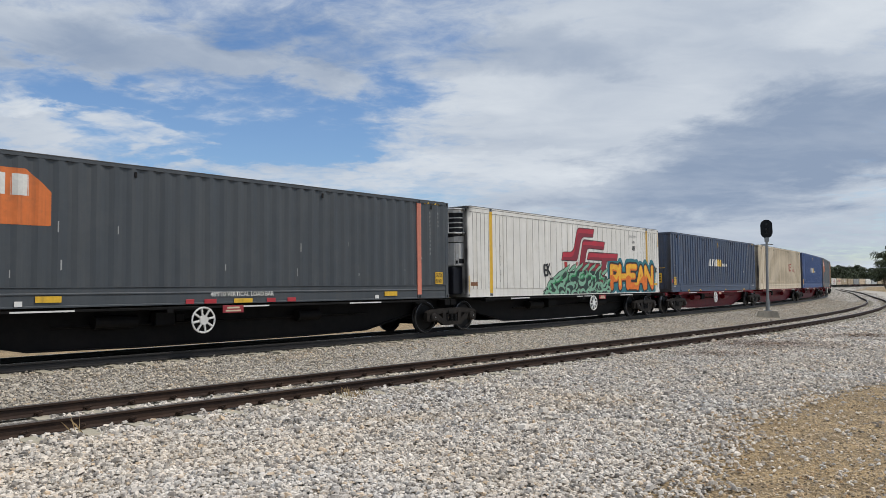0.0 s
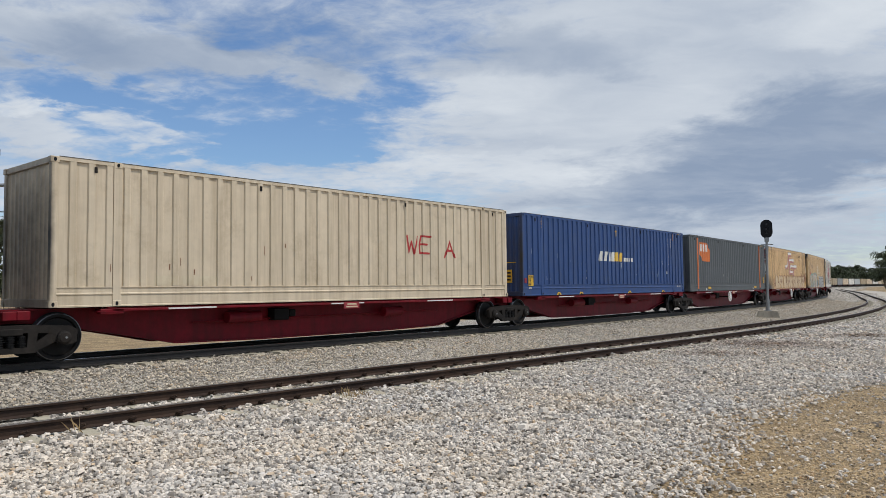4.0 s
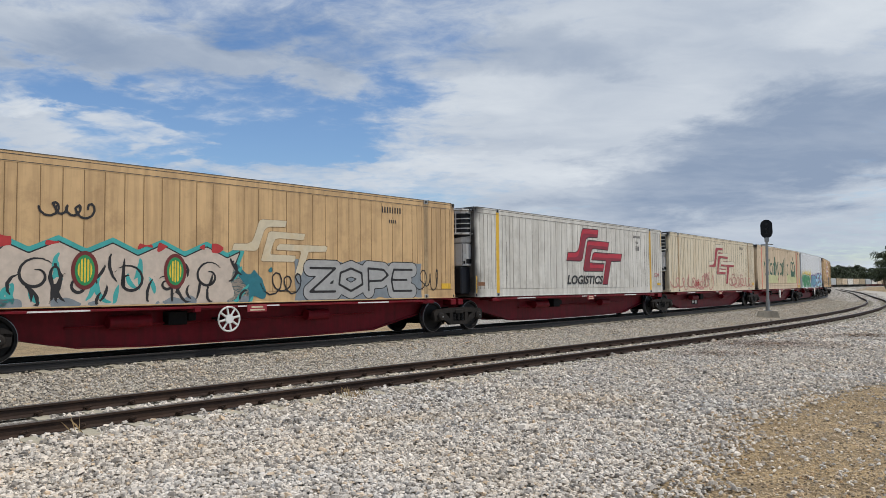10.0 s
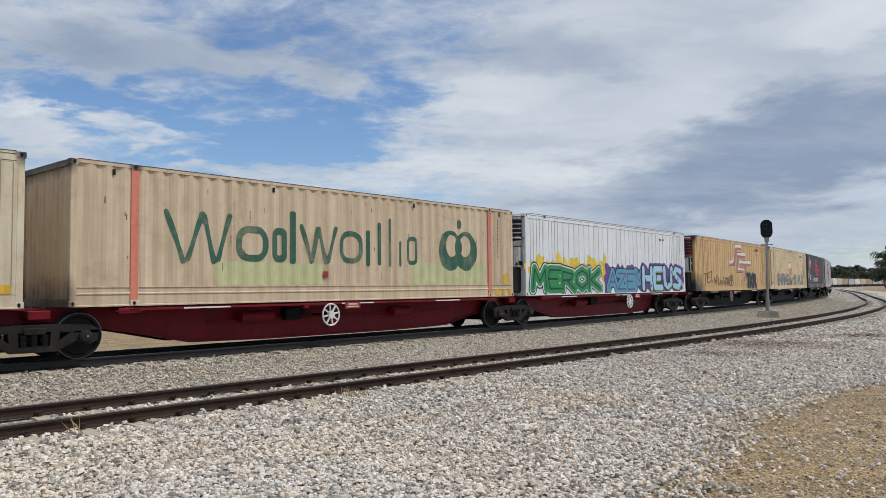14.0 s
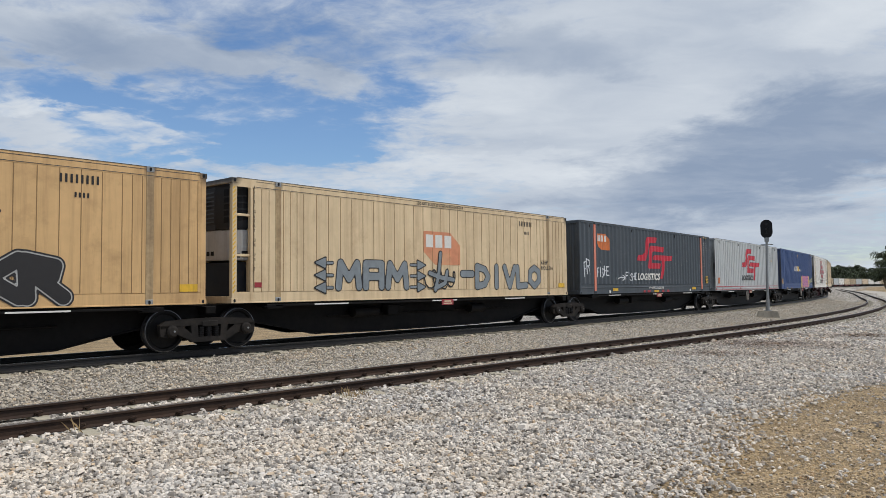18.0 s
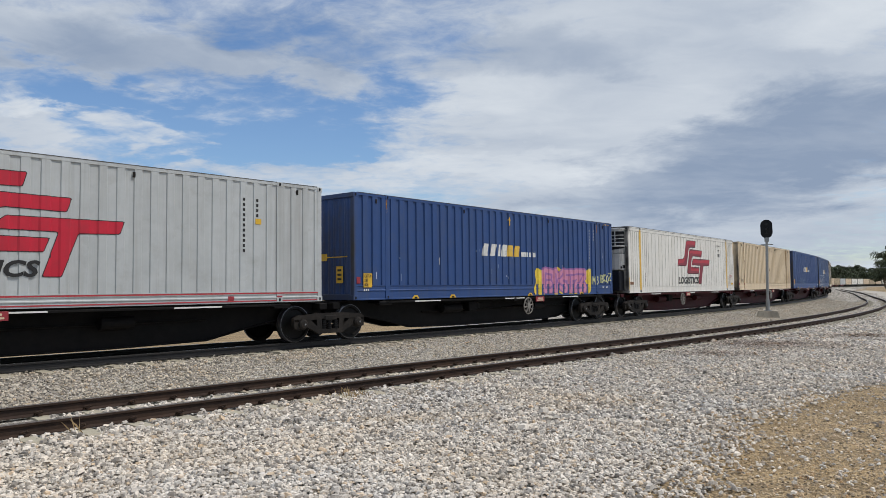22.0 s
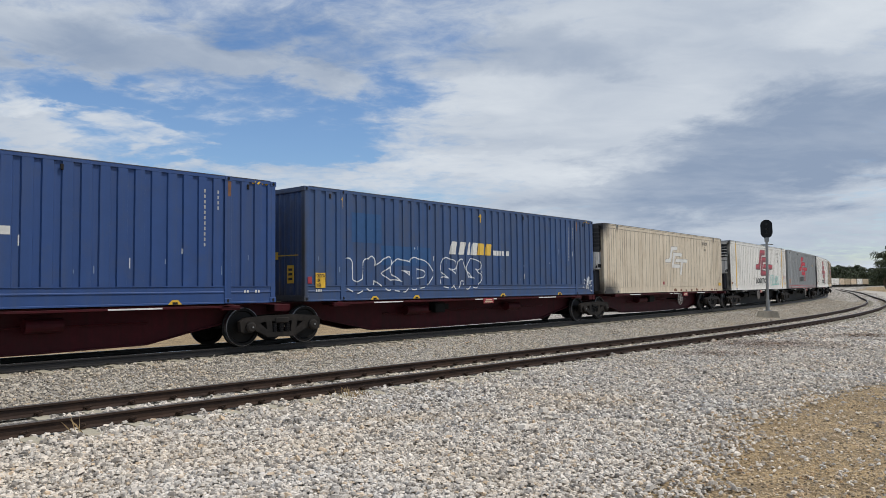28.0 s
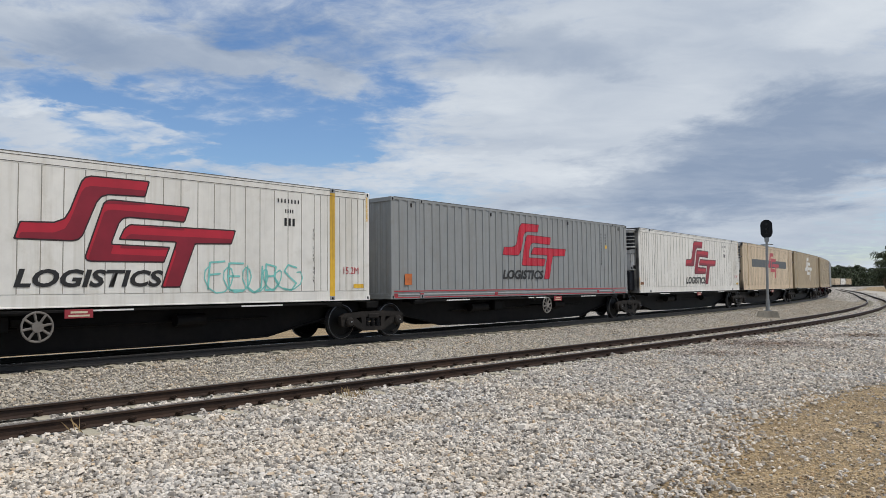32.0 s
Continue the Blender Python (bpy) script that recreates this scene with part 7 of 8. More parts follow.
def tag(parent, style, word, mat, u0, u1, v0, v1, r=0.02, seed=1, wobble=0.12, layer=1):
    lines = word_lines(word, u0, u1, v0, v1, 0.25, wobble, seed)
    decal("tag", parent, style, M[mat], (u0 - 0.1, u1 + 0.15, v0 - 0.15, v1 + 0.15), lambda U, V: stroke_sdf(lines, U, V) - r, layer, (0.02, 0.02) if style != "flat" else (0.03, 0.025))


def scrawl(parent, style, mat, u0, u1, v0, v1, loops, seed, r=0.02, layer=1):
    lines = scrawl_lines(u0, u1, v0, v1, loops, seed)
    decal("scrawl", parent, style, M[mat], (u0 - 0.5, u1 + 0.5, v0 - 0.1, v1 + 0.1), lambda U, V: stroke_sdf(lines, U, V) - r, layer, (0.02, 0.02) if style != "flat" else (0.03, 0.025))


def blot(parent, style, mat, u0, u1, v0, v1, seed, layer=0, rough=0.12, name="spray_patch", clip=None):
    """A patch with a ragged outline."""
    rng = random.Random(seed)
    ph = [rng.uniform(0, 6) for _ in range(4)]
    cu, cv, ru, rv = (u0 + u1) / 2, (v0 + v1) / 2, (u1 - u0) / 2, (v1 - v0) / 2

    def field(U, V):
        d = np.maximum(np.abs(U - cu) - ru, np.abs(V - cv) - rv)
        d = d + rough * (np.sin(U * 5.1 + ph[0]) * 0.5 + np.sin(U * 13.3 + V * 4 + ph[1]) * 0.35 + np.sin(V * 11 + U * 3 + ph[2]) * 0.3)
        return d if clip is None else np.maximum(d, clip - V)
    decal(name, parent, style, M[mat], (u0 - 0.3, u1 + 0.3, max(v0 - 0.3, 0.02), v1 + 0.3), field, layer)


def bubbles(parent, groups, v0, k=1.0, layer=0):
    """Rounded throw-up letters: pale fill with a dark outline round every lobe."""
    for u, s in groups:
        letters = [[(-0.02, 0.46, 0.44, 0.52), (0.46, 0.22, 0.44, 0.22)], [(0.82, 0.22, 0.24, 0.26)], [(0.98, 0.64, 0.40, 0.34)], [(1.66, 0.26, 0.42, 0.26)], [(1.60, 0.72, 0.30, 0.26)]]

        def shape(L):
            def f(U, V):
                d = np.full(U.shape, 1e9)
                for x, y, ru, rv in L:
                    q = np.hypot((U - u - 0.46 * s - x * s) / (ru * s), (V - v0 - y * k) / (rv * k))
                    d = np.minimum(d, (q - 1) * min(ru * s, rv * k))
                return np.maximum(d, 0.03 - V)
            return f
        b = (u - 0.15, u + 2.75 * s, max(0.02, v0 - 0.2), v0 + 1.15 * k)
        for i, L in enumerate(letters):
            g = shape(L)
            decal("throw_up", parent, "flat", M["sp_cream"], b, g, layer + 2 * i, (0.045, 0.035))
            decal("throw_up_outline", parent, "flat", M["sp_maroon"], b, lambda U, V, g=g: np.abs(g(U, V)) - 0.016, layer + 2 * i + 1, (0.03, 0.025))
        curls = [[(u + (0.46 + x) * s, v0 + y * k) for x, y in row] for row in (((0.86, 0.60), (1.00, 0.70), (1.08, 0.62), (1.0, 0.52), (0.88, 0.50)), ((1.40, 0.66), (1.56, 0.58), (1.72, 0.62)), ((0.20, 0.60), (0.24, 0.44), (0.40, 0.42)))]
        decal("throw_up_curl", parent, "flat", M["sp_maroon"], b, lambda U, V: stroke_sdf(curls, U, V) - 0.017, layer + 11, (0.03, 0.025))


def sticker(parent, style, u0, u1, v0, v1, text="", mat="yellow"):
    y = part("sticker", boxes((u0 - LEN / 2, u1 - LEN / 2, -HALF - 0.010, -HALF - 0.003, v0, v1)), M[mat], parent, "yellow caution sticker" if mat == "yellow" else "")
    if text:
        t = writing("sticker_text", parent, text, M["letter_black"], u0 + 0.03, u1 - 0.03, v0 + 0.03, v1 - 0.03, 0, 0.02, 0.0125)
        t.parent = y


def vertical(parent, text, mat, u, v0, v1, w=0.07):
    writing("lettering", parent, "\n".join(text), mat, u - w / 2, u + w / 2, v0, v1, 0, 0.01, 0.008)


def hazard(parent, style, u0, u1, v0, v1, n=4):
    w = (u1 - u0) / n
    def field(U, V):
        d = np.maximum(np.maximum(u0 - U, U - u1), np.maximum(v0 - V, V - v1))
        return np.maximum(d, 0.25 * w - np.abs(((U - V * 0.8) / w) % 1 - 0.5) * w)
    decal("hazard_stripes", parent, style, M["yellow"], (u0, u1, v0, v1), field, 1, (0.02, 0.02))


def lock_tags(parent, mat="yellow", at=(2.45, 4.15, 8.45, 12.05)):
    """Triangular yellow marks at the pockets of the lower rail."""
    for u in at:
        bm = bmesh.new()
        slab(bm, [(u - LEN / 2 - 0.16, 0.005), (u - LEN / 2 + 0.16, 0.005), (u - LEN / 2 + 0.07, 0.10), (u - LEN / 2 - 0.07, 0.10)], -HALF - 0.010, -HALF - 0.003)
        p = part("pocket_mark", bm, M[mat], parent)
        part("pocket", boxes((u - LEN / 2 - 0.06, u - LEN / 2 + 0.06, -HALF - 0.0125, -HALF - 0.0102, 0.008, 0.055)), M["signal_black"], p)


def arrow(parent, style, u, v0, v1):
    P = [(u - 0.025, v0), (u + 0.025, v0), (u + 0.025, v1 - 0.12), (u + 0.075, v1 - 0.12), (u, v1), (u - 0.075, v1 - 0.12), (u - 0.025, v1 - 0.12)]
    decal("arrow_mark", parent, style, M["yellow"], (u - 0.12, u + 0.12, v0 - 0.03, v1 + 0.03), lambda U, V: poly_sdf(P, U, V), 1, (0.02, 0.02))


def scuffs(parent, style, seed, n, mat="sp_white", lo=0.5, hi=1.5):
    rng = random.Random(seed)
    rows = []
    for _ in range(n):
        u, v = rng.uniform(0.4, 14.2), rng.uniform(lo, hi)
        rows.append((round(u, 2), round(u, 2) + rng.uniform(0.012, 0.03), v, v + rng.uniform(0.04, 0.22)))
    bars("scuff", parent, style, M[mat], rows, 1)


def mark_boxes():
    B = CONTAINERS
    W, K, Y = M["letter_white"], M["letter_black"], M["letter_yellow"]
    # reefers: numbers as bars, lift notes, small panels
    for k in (1, 8, 17, 22, 24):
        code_row(B[k], "flat", K, 11.62, 2.42, 7, 0.10, 0.04, 0.10)
        code_row(B[k], "flat", K, 11.84, 2.18, 4, 0.07, 0.035, 0.09)
        code_row(B[k], "flat", K, 11.82, 1.86, 3, 0.12, 0.07, 0.19)
        vertical(B[k], "TOP LIFT ONLY", K, 1.82, 0.48, 1.82)
        vertical(B[k], "TOP LIFT ONLY", K, 12.72, 0.48, 1.82)
        bars("brown_plate", B[k], "flat", M["rust_stain"], [(0.18, 0.55, 0.36, 0.48)], 1)
        hazard(B[k], "flat", 0.06, 0.14, 0.1, 0.7, 2)
        hazard(B[k], "flat", LEN - 0.14, LEN - 0.06, 2.1, 2.8, 2)
        sticker(B[k], "flat", 14.05, 14.40, 0.33, 0.43)
        if k != 1:
            writing("lettering", B[k], "15.2M", M["stripe_red"], 13.70, 14.22, 0.70, 0.88)
    for k in (6, 7, 9, 12, 13, 21):
        code_row(B[k], "flat", K, 11.52, 2.42, 8, 0.10, 0.045, 0.17)
        code_row(B[k], "flat", K, 11.80, 2.14, 4, 0.08, 0.04, 0.10)
        sticker(B[k], "flat", 14.0, 14.42, 0.28, 0.44)
    for k, u in ((5, 13.8), (0, 13.8), (14, 13.7)):
        code_bars(B[k], "wavy", M["sp_silver"], u, 2.62, 11, 0.12, 0.04, 0.075)
        code_bars(B[k], "wavy", M["sp_silver"], u + 0.36, 2.62, 4, 0.12, 0.04, 0.075)
        sticker(B[k], "wavy", u + 0.22, u + 0.55, 0.42, 0.78, "CAUTION\n9'6 HIGH")
        hazard(B[k], "wavy", 13.55, 14.3, 2.80, 2.86, 7)
        scuffs(B[k], "wavy", 5 + k, 12, "sp_silver")
        for a, b in ((2.85, 3.32), (11.9, 12.4)):
            sticker(B[k], "wavy", a, b, 0.10, 0.22)
            part("white_tag", boxes((a - 0.36 - LEN / 2, a - 0.22 - LEN / 2, -HALF - 0.012, -HALF - 0.003, 0.03, 0.13), bevel=0.004), M["white"], B[k])
    for k in (0, 14):
        writing("lettering", B[k], "48'9'10 VERTICAL LOAD BAR", W, 6.5, 8.2, 0.16, 0.27, 0, 0.02, 0.01)
        for a, b, c in ((5.9, 6.1, "stripe_red"), (6.35, 6.65, "stripe_red"), (8.0, 8.25, "stripe_red"), (8.6, 8.85, "stripe_red"), (7.1, 7.6, "yellow")):
            part("rail_patch", boxes((a - LEN / 2, b - LEN / 2, -HALF - 0.012, -HALF - 0.004, 0.01, 0.11), bevel=0.003), M[c], B[k])
    for k in (2, 4, 16, 19, 20):
        b = B[k]
        sticker(b, "deep", 0.36, 0.68, 0.34, 0.72, "CAUTION\n3.0M\nHIGH")
        code_row(b, "deep", W, 0.22, 0.24, 6, 0.075, 0.05, 0.06)
        code_row(b, "deep", W, 13.75, 0.24, 6, 0.075, 0.05, 0.06)
        lock_tags(b)
        # the folded end carries a yellow height arrow and two caution plates
        h = -LEN / 2
        bm = boxes((h + 0.042, h + 0.052, -0.92, 0.95, 1.16, 1.185))
        part("height_arrow", bm, M["yellow"], b, "thin yellow arrow across the end")
        part("arrow_label", boxes((h + 0.036, h + 0.0415, -0.12, 0.16, 1.08, 1.27)), M["yellow"], b)
        for y in (-0.62, 0.52):
            plate = part("caution_plate", boxes((h + 0.042, h + 0.052, y - 0.13, y + 0.13, 0.46, 0.92)), M["yellow"], b, "yellow caution plate")
            for n in range(3):
                part("plate_line", boxes((h + 0.039, h + 0.0415, y - 0.08, y + 0.08, 0.54 + 0.12 * n, 0.60 + 0.12 * n)), M["letter_black"], plate)
        arrow(b, "deep", 7.24, 2.40, 2.70)
        arrow(b, "deep", 1.30, 2.42, 2.76)
        code_bars(b, "deep", M["sp_silver"], 12.72, 2.60, 11, 0.12, 0.038, 0.075)
        code_bars(b, "deep", M["sp_silver"], 13.05, 2.60, 4, 0.12, 0.038, 0.075)
        hazard(b, "deep", 13.9, 14.4, 2.80, 2.87, 4)
        scuffs(b, "deep", 30 + k, 8)
        scuffs(b, "deep", 60 + k, 14, "sp_haze")
        part("red_reflector", boxes((0.10 - LEN / 2, 0.24 - LEN / 2, -HALF - 0.02, -HALF - 0.004, 0.44, 0.62), bevel=0.01), M["plate"], b)
        blot(b, "deep", "rust_stain", 1.26, 1.36, 2.55, 2.80, 77 + k, 1, 0.03, "rust_run")
        blot(b, "deep", "rust_stain", 13.28, 13.40, 2.45, 2.80, 78 + k, 1, 0.03, "rust_run")
    # box 2: bright letters over dark edge, and a tangle of mint strokes
    b = B[1]
    L = word_lines("PHEAN", 9.75, 13.85, 0.30, 1.12, 0.16, 0.05, 3)
    bb = (9.2, 14.5, 0.03, 1.5)
    decal("graffiti_halo", b, "flat", M["sp_teal"], bb, lambda U, V: stroke_sdf(L, U, V) - 0.36 - 0.06 * np.sin(U * 9) * np.sin(V * 7 + U), 2, label="teal cloud of spray paint")
    decal("graffiti_edge", b, "flat", M["sp_black"], bb, lambda U, V: stroke_sdf(L, U, V) - 0.225, 3)
    decal("graffiti_fill", b, "flat", M["sp_orange"], bb, lambda U, V: stroke_sdf(L, U, V) - 0.150, 4, label="fat orange letters")
    decal("graffiti_top", b, "flat", M["sp_gold"], bb, lambda U, V: np.maximum(stroke_sdf([[(x - 0.03, y + 0.03) for x, y in P] for P in L], U, V) - 0.10, 0.55 + 0.22 * np.sin(U * 4.0) - V), 5, label="golden upper half of the letters")
    rng = random.Random(12)
    def mound(u):
        return float(np.interp(u, [4.4, 5.0, 5.9, 6.8, 7.6, 8.6, 9.4, 9.8], [0.12, 0.50, 0.92, 1.02, 1.05, 1.02, 0.80, 0.10]))
    flames, shades, hooks = [], [], []
    for k in range(46):
        u = 4.7 + 4.9 * k / 45 + rng.uniform(-0.08, 0.08)
        v = mound(u) * (0.16, 0.72, 0.42)[k % 3] + rng.uniform(-0.05, 0.05)
        a0, l, bend = rng.uniform(0.2, 1.1) if rng.random() < 0.65 else rng.uniform(1.7, 2.7), rng.uniform(0.45, 0.85), rng.choice((-1, 1)) * rng.uniform(1.2, 2.6)
        P = []
        for i in range(8):
            t = i / 7 - 0.5
            P.append((u + l * t * math.cos(a0 + bend * t) * 1.2, max(0.05, v + l * t * math.sin(a0 + bend * t) * 0.8)))
        flames.append(P)
        if k % 3 == 1:
            shades.append([(x + 0.05, y - 0.05) for x, y in P[1:]])
        if k % 4 == 0:
            hooks.append([(x - 0.07, y + 0.11) for x, y in P[:6]])
    for k in range(9):
        u = 5.0 + 0.52 * k
        top = mound(u)
        flames.append([(u - 0.35, top - 0.30), (u - 0.15, top - 0.08), (u + 0.08, top + 0.04), (u + 0.24, top + 0.10), (u + 0.36, top + 0.24)])
    area = (4.0, 10.1, 0.03, 1.6)
    decal("graffiti_base", b, "flat", M["sp_dgreen"], area, lambda U, V: np.maximum(V - np.interp(U, [4.4, 5.0, 5.9, 6.8, 7.6, 8.6, 9.4, 9.8], [0.02, 0.42, 0.82, 0.92, 0.95, 0.92, 0.7, 0.02]), np.abs(U - 7.1) - 2.7), 2, label="dark ground of the mint piece")
    decal("graffiti_edge", b, "flat", M["sp_black"], area, lambda U, V: taper_sdf(flames, U, V, 0.098), 3)
    decal("graffiti_fill", b, "flat", M["sp_mint"], area, lambda U, V: taper_sdf(flames, U, V, 0.064) + 0.004, 4, label="flame-shaped mint-green strokes")
    decal("graffiti_shadow", b, "flat", M["sp_green"], area, lambda U, V: taper_sdf(shades, U, V, 0.03), 5)
    decal("graffiti_edge", b, "flat", M["sp_black"], area, lambda U, V: taper_sdf(hooks, U, V, 0.030), 5)
    for u, v in ((6.1, 1.15), (6.9, 1.2), (8.6, 1.15)):
        blot(b, "flat", "sp_red", u - 0.08, u + 0.08, v - 0.1, v + 0.05, int(u * 9), 3, 0.05)
    tag(b, "flat", "EK", "sp_black", 4.55, 4.95, 0.78, 1.15, 0.04, 4, 0.3, 5)
    tag(b, "flat", "OK", "sp_black", 14.05, 14.4, 0.95, 1.2, 0.02, 8, 0.3, 5)
    # cream box
    tag(B[3], "bold", "WEGA", "sp_red", 9.75, 11.9, 1.30, 1.80, 0.03, 5, 0.12)
    bars("patch_plate", B[3], "bold", M["reefer_cream"], [(2.1, 3.6, 0.42, 0.62)], 0)
    scuffs(B[3], "bold", 71, 10, "rust_stain")
    scuffs(B[18], "bold", 72, 26, "rust_stain", 0.4, 2.6)
    writing("lettering", B[18], "48' PLUS", K, 0.52, 1.06, 0.46, 0.68, 0, 0, 0.006)
    for u in (0.02, 1.23):
        part("red_reflector", boxes((u - LEN / 2, u + 0.13 - LEN / 2, -HALF - 0.02, -HALF - 0.007, 0.30, 0.44), bevel=0.01), M["plate"], B[18])
    rng = random.Random(44)
    flakes = []
    for _ in range(46):
        u, v, hgt = rng.choice((0.08, 0.08, 1.30, 1.30, 1.30, LEN - 1.30)) + rng.uniform(-0.06, 0.05), rng.uniform(0.5, 2.7), rng.uniform(0.02, 0.16)
        flakes.append((u, u + rng.uniform(0.008, 0.03), v, v + hgt))
    bars("rust_run", B[18], "flat", M["soot_shade"], flakes, 2, "dark rust where paint has flaked off the posts")
    bars("patch_plate", B[5], "wavy", M["grey_patch"], [(2.4, 6.2, 0.44, 1.32)], 0)
    # box 7: row of rounded throw-ups
    bubbles(B[6], [(2.15, 1.08), (5.15, 0.95), (7.55, 0.88), (9.75, 0.82), (11.75, 0.74)], 0.03, 0.95, 4)
    tag(B[6], "flat", "SA", "sp_maroon", 1.45, 2.1, 0.25, 0.75, 0.02, 3, 0.3, 6)
    tag(B[6], "flat", "SK", "sp_maroon", 12.3, 12.75, 0.95, 1.2, 0.02, 4, 0.3, 6)
    tag(B[6], "flat", "KHKO", "sp_maroon", 13.45, 14.5, 0.45, 1.05, 0.022, 5, 0.3, 6)
    # box 8: chalky letters with black lines, turquoise edge and red drips
    b = B[7]
    def crown(grow):
        """Pointed tops over sloping sides."""
        def f(U, V):
            top = 1.02 + 0.24 * np.abs(((U - 1.9) / 1.05) % 1 - 0.5) * 2
            return np.maximum(np.maximum(V - top, np.abs(U - 4.4 - 0.12 * np.sin(V * 6)) - 2.75 + 0.25 * V), 0.03 - V) - grow
        return f
    area = (1.0, 7.9, 0.03, 1.6)
    decal("graffiti_halo", b, "flat", M["sp_turq"], area, crown(0.13), 1, label="turquoise edge of the piece")
    decal("graffiti_edge", b, "flat", M["sp_black"], area, crown(0.03), 2)
    decal("graffiti_fill", b, "flat", M["sp_chalk"], area, crown(0.0), 3, label="chalky fill of the piece")
    rng = random.Random(31)
    spirals, slashes, ticks = [], [], []
    for u, v, r, w in ((2.55, 0.62, 0.42, 1), (4.35, 0.52, 0.40, -1), (6.15, 0.62, 0.40, 1), (5.15, 0.45, 0.22, -1), (3.35, 0.40, 0.22, 1)):
        spirals.append([(u + w * r * (1 - i / 26) * math.cos(i * 0.42) * 0.95, v + r * (1 - i / 26) * math.sin(i * 0.42) * 0.9) for i in range(22)])
    for k in range(44):
        u, v, a0, l = rng.uniform(1.9, 7.0), rng.uniform(0.12, 0.85), rng.uniform(0.9, 2.2), rng.uniform(0.3, 0.8)
        bend = rng.uniform(-1.2, 1.2)
        P = [(u + l * t * math.cos(a0 + bend * t), min(1.15, max(0.06, v + l * t * math.sin(a0 + bend * t)))) for t in (-0.5, -0.25, 0.0, 0.25, 0.5)]
        (slashes if k % 3 else ticks).append(P)
    decal("graffiti_line", b, "flat", M["sp_black"], area, lambda U, V: taper_sdf(spirals, U, V, 0.030), 5, label="black curls")
    decal("graffiti_line", b, "flat", M["sp_black"], area, lambda U, V: taper_sdf(slashes, U, V, 0.032), 5)
    decal("graffiti_shadow", b, "flat", M["sp_turq"], area, lambda U, V: taper_sdf(ticks, U, V, 0.05), 4)
    for k, (u0, u1) in enumerate(((1.35, 2.3), (2.9, 3.7), (4.9, 5.9), (6.6, 7.2))):
        blot(b, "flat", "sp_grey", u0, u1, 0.0, 0.14, 260 + k, 4, 0.1)
    for i, u in enumerate((1.95, 2.85, 4.7, 5.15, 5.9, 6.4)):
        blot(b, "flat", "sp_red", u - 0.16, u + 0.16, 1.18, 1.32, 90 + i, 4, 0.07, "drip")
    for u in (3.45, 5.35):
        decal("graffiti_eye", b, "flat", M["sp_maroon"], (u - 0.4, u + 0.4, 0.2, 1.2), lambda U, V, u=u: (np.hypot((U - u) / 0.26, (V - 0.72) / 0.38) - 1) * 0.26, 6)
        decal("graffiti_eye", b, "flat", M["sp_green"], (u - 0.3, u + 0.3, 0.3, 1.1), lambda U, V, u=u: (np.hypot((U - u) / 0.19, (V - 0.72) / 0.3) - 1) * 0.19, 7)
        decal("graffiti_eye", b, "flat", M["sp_yellow"], (u - 0.3, u + 0.3, 0.3, 1.1), lambda U, V, u=u: np.maximum((np.hypot((U - u) / 0.14, (V - 0.72) / 0.24) - 1) * 0.14, 0.012 - np.abs(((U - u) * 16) % 1 - 0.5) / 16), 8, (0.02, 0.02))
    blot(b, "flat", "sp_teal", 6.75, 7.75, 0.02, 0.75, 14, 3, 0.2)
    blot(b, "flat", "sp_grey", 8.55, 13.1, 0.02, 1.02, 15, 1, 0.05, "graffiti_edge")
    L8 = word_lines("ZOPE", 9.0, 12.7, 0.25, 0.85, 0.16, 0.03, 3)
    thick(b, "flat", L8, [("sp_black", 0.225), ("sp_silver", 0.20), ("sp_black", 0.03)], (8.3, 13.6, 0.03, 1.2), 2)
    scrawl(b, "flat", "sp_black", 7.75, 8.7, 0.15, 0.75, 3, 17, 0.018, 3)
    scrawl(b, "flat", "sp_black", 2.7, 3.6, 1.72, 2.05, 4, 12, 0.022, 2)
    scrawl(b, "flat", "sp_black", 13.0, 13.9, 0.2, 0.9, 3, 27, 0.015, 3)
    # box 10: thin rose scrawls
    b = B[9]
    for s, (a, c, v, w, n) in enumerate(((0.5, 6.6, 0.05, 0.85, 8), (3.2, 5.0, 0.1, 0.6, 4), (9.3, 13.9, 0.03, 0.9, 6))):
        scrawl(b, "flat", "sp_rose", a, c, v, w, n, 50 + s, 0.026, 3)
    tag(b, "flat", "BREG", "sp_rose", 5.05, 6.2, 0.62, 0.95, 0.025, 3, 0.2, 4)
    tag(b, "flat", "OSB", "sp_red", 3.75, 4.25, 0.30, 0.48, 0.018, 3, 0.15, 4)
    tag(b, "flat", "CLUD", "sp_rose", 9.8, 12.2, 0.35, 1.0, 0.022, 13, 0.12, 4)
    # box 11: brand as hollow rounded bars, an emblem of rings, pale repainted strip
    b = B[10]
    for strip in ((3.2, 6.3, 0.42, 0.95), (9.6, 13.1, 0.42, 1.05)):
        bars("repaint", b, "wavy", M["lime"], [strip], 0)
    glyphs = [(3.72, 4.62, 0.97, 1.80, 0.08), (4.72, 5.18 - 0.02, 0.97, 1.80, 0.08), (5.26, 5.42, 0.93, 2.24, 0.05), (6.85, 7.68, 0.98, 1.84, 0.07), (9.40, 9.86, 0.98, 1.80, 0.06)]
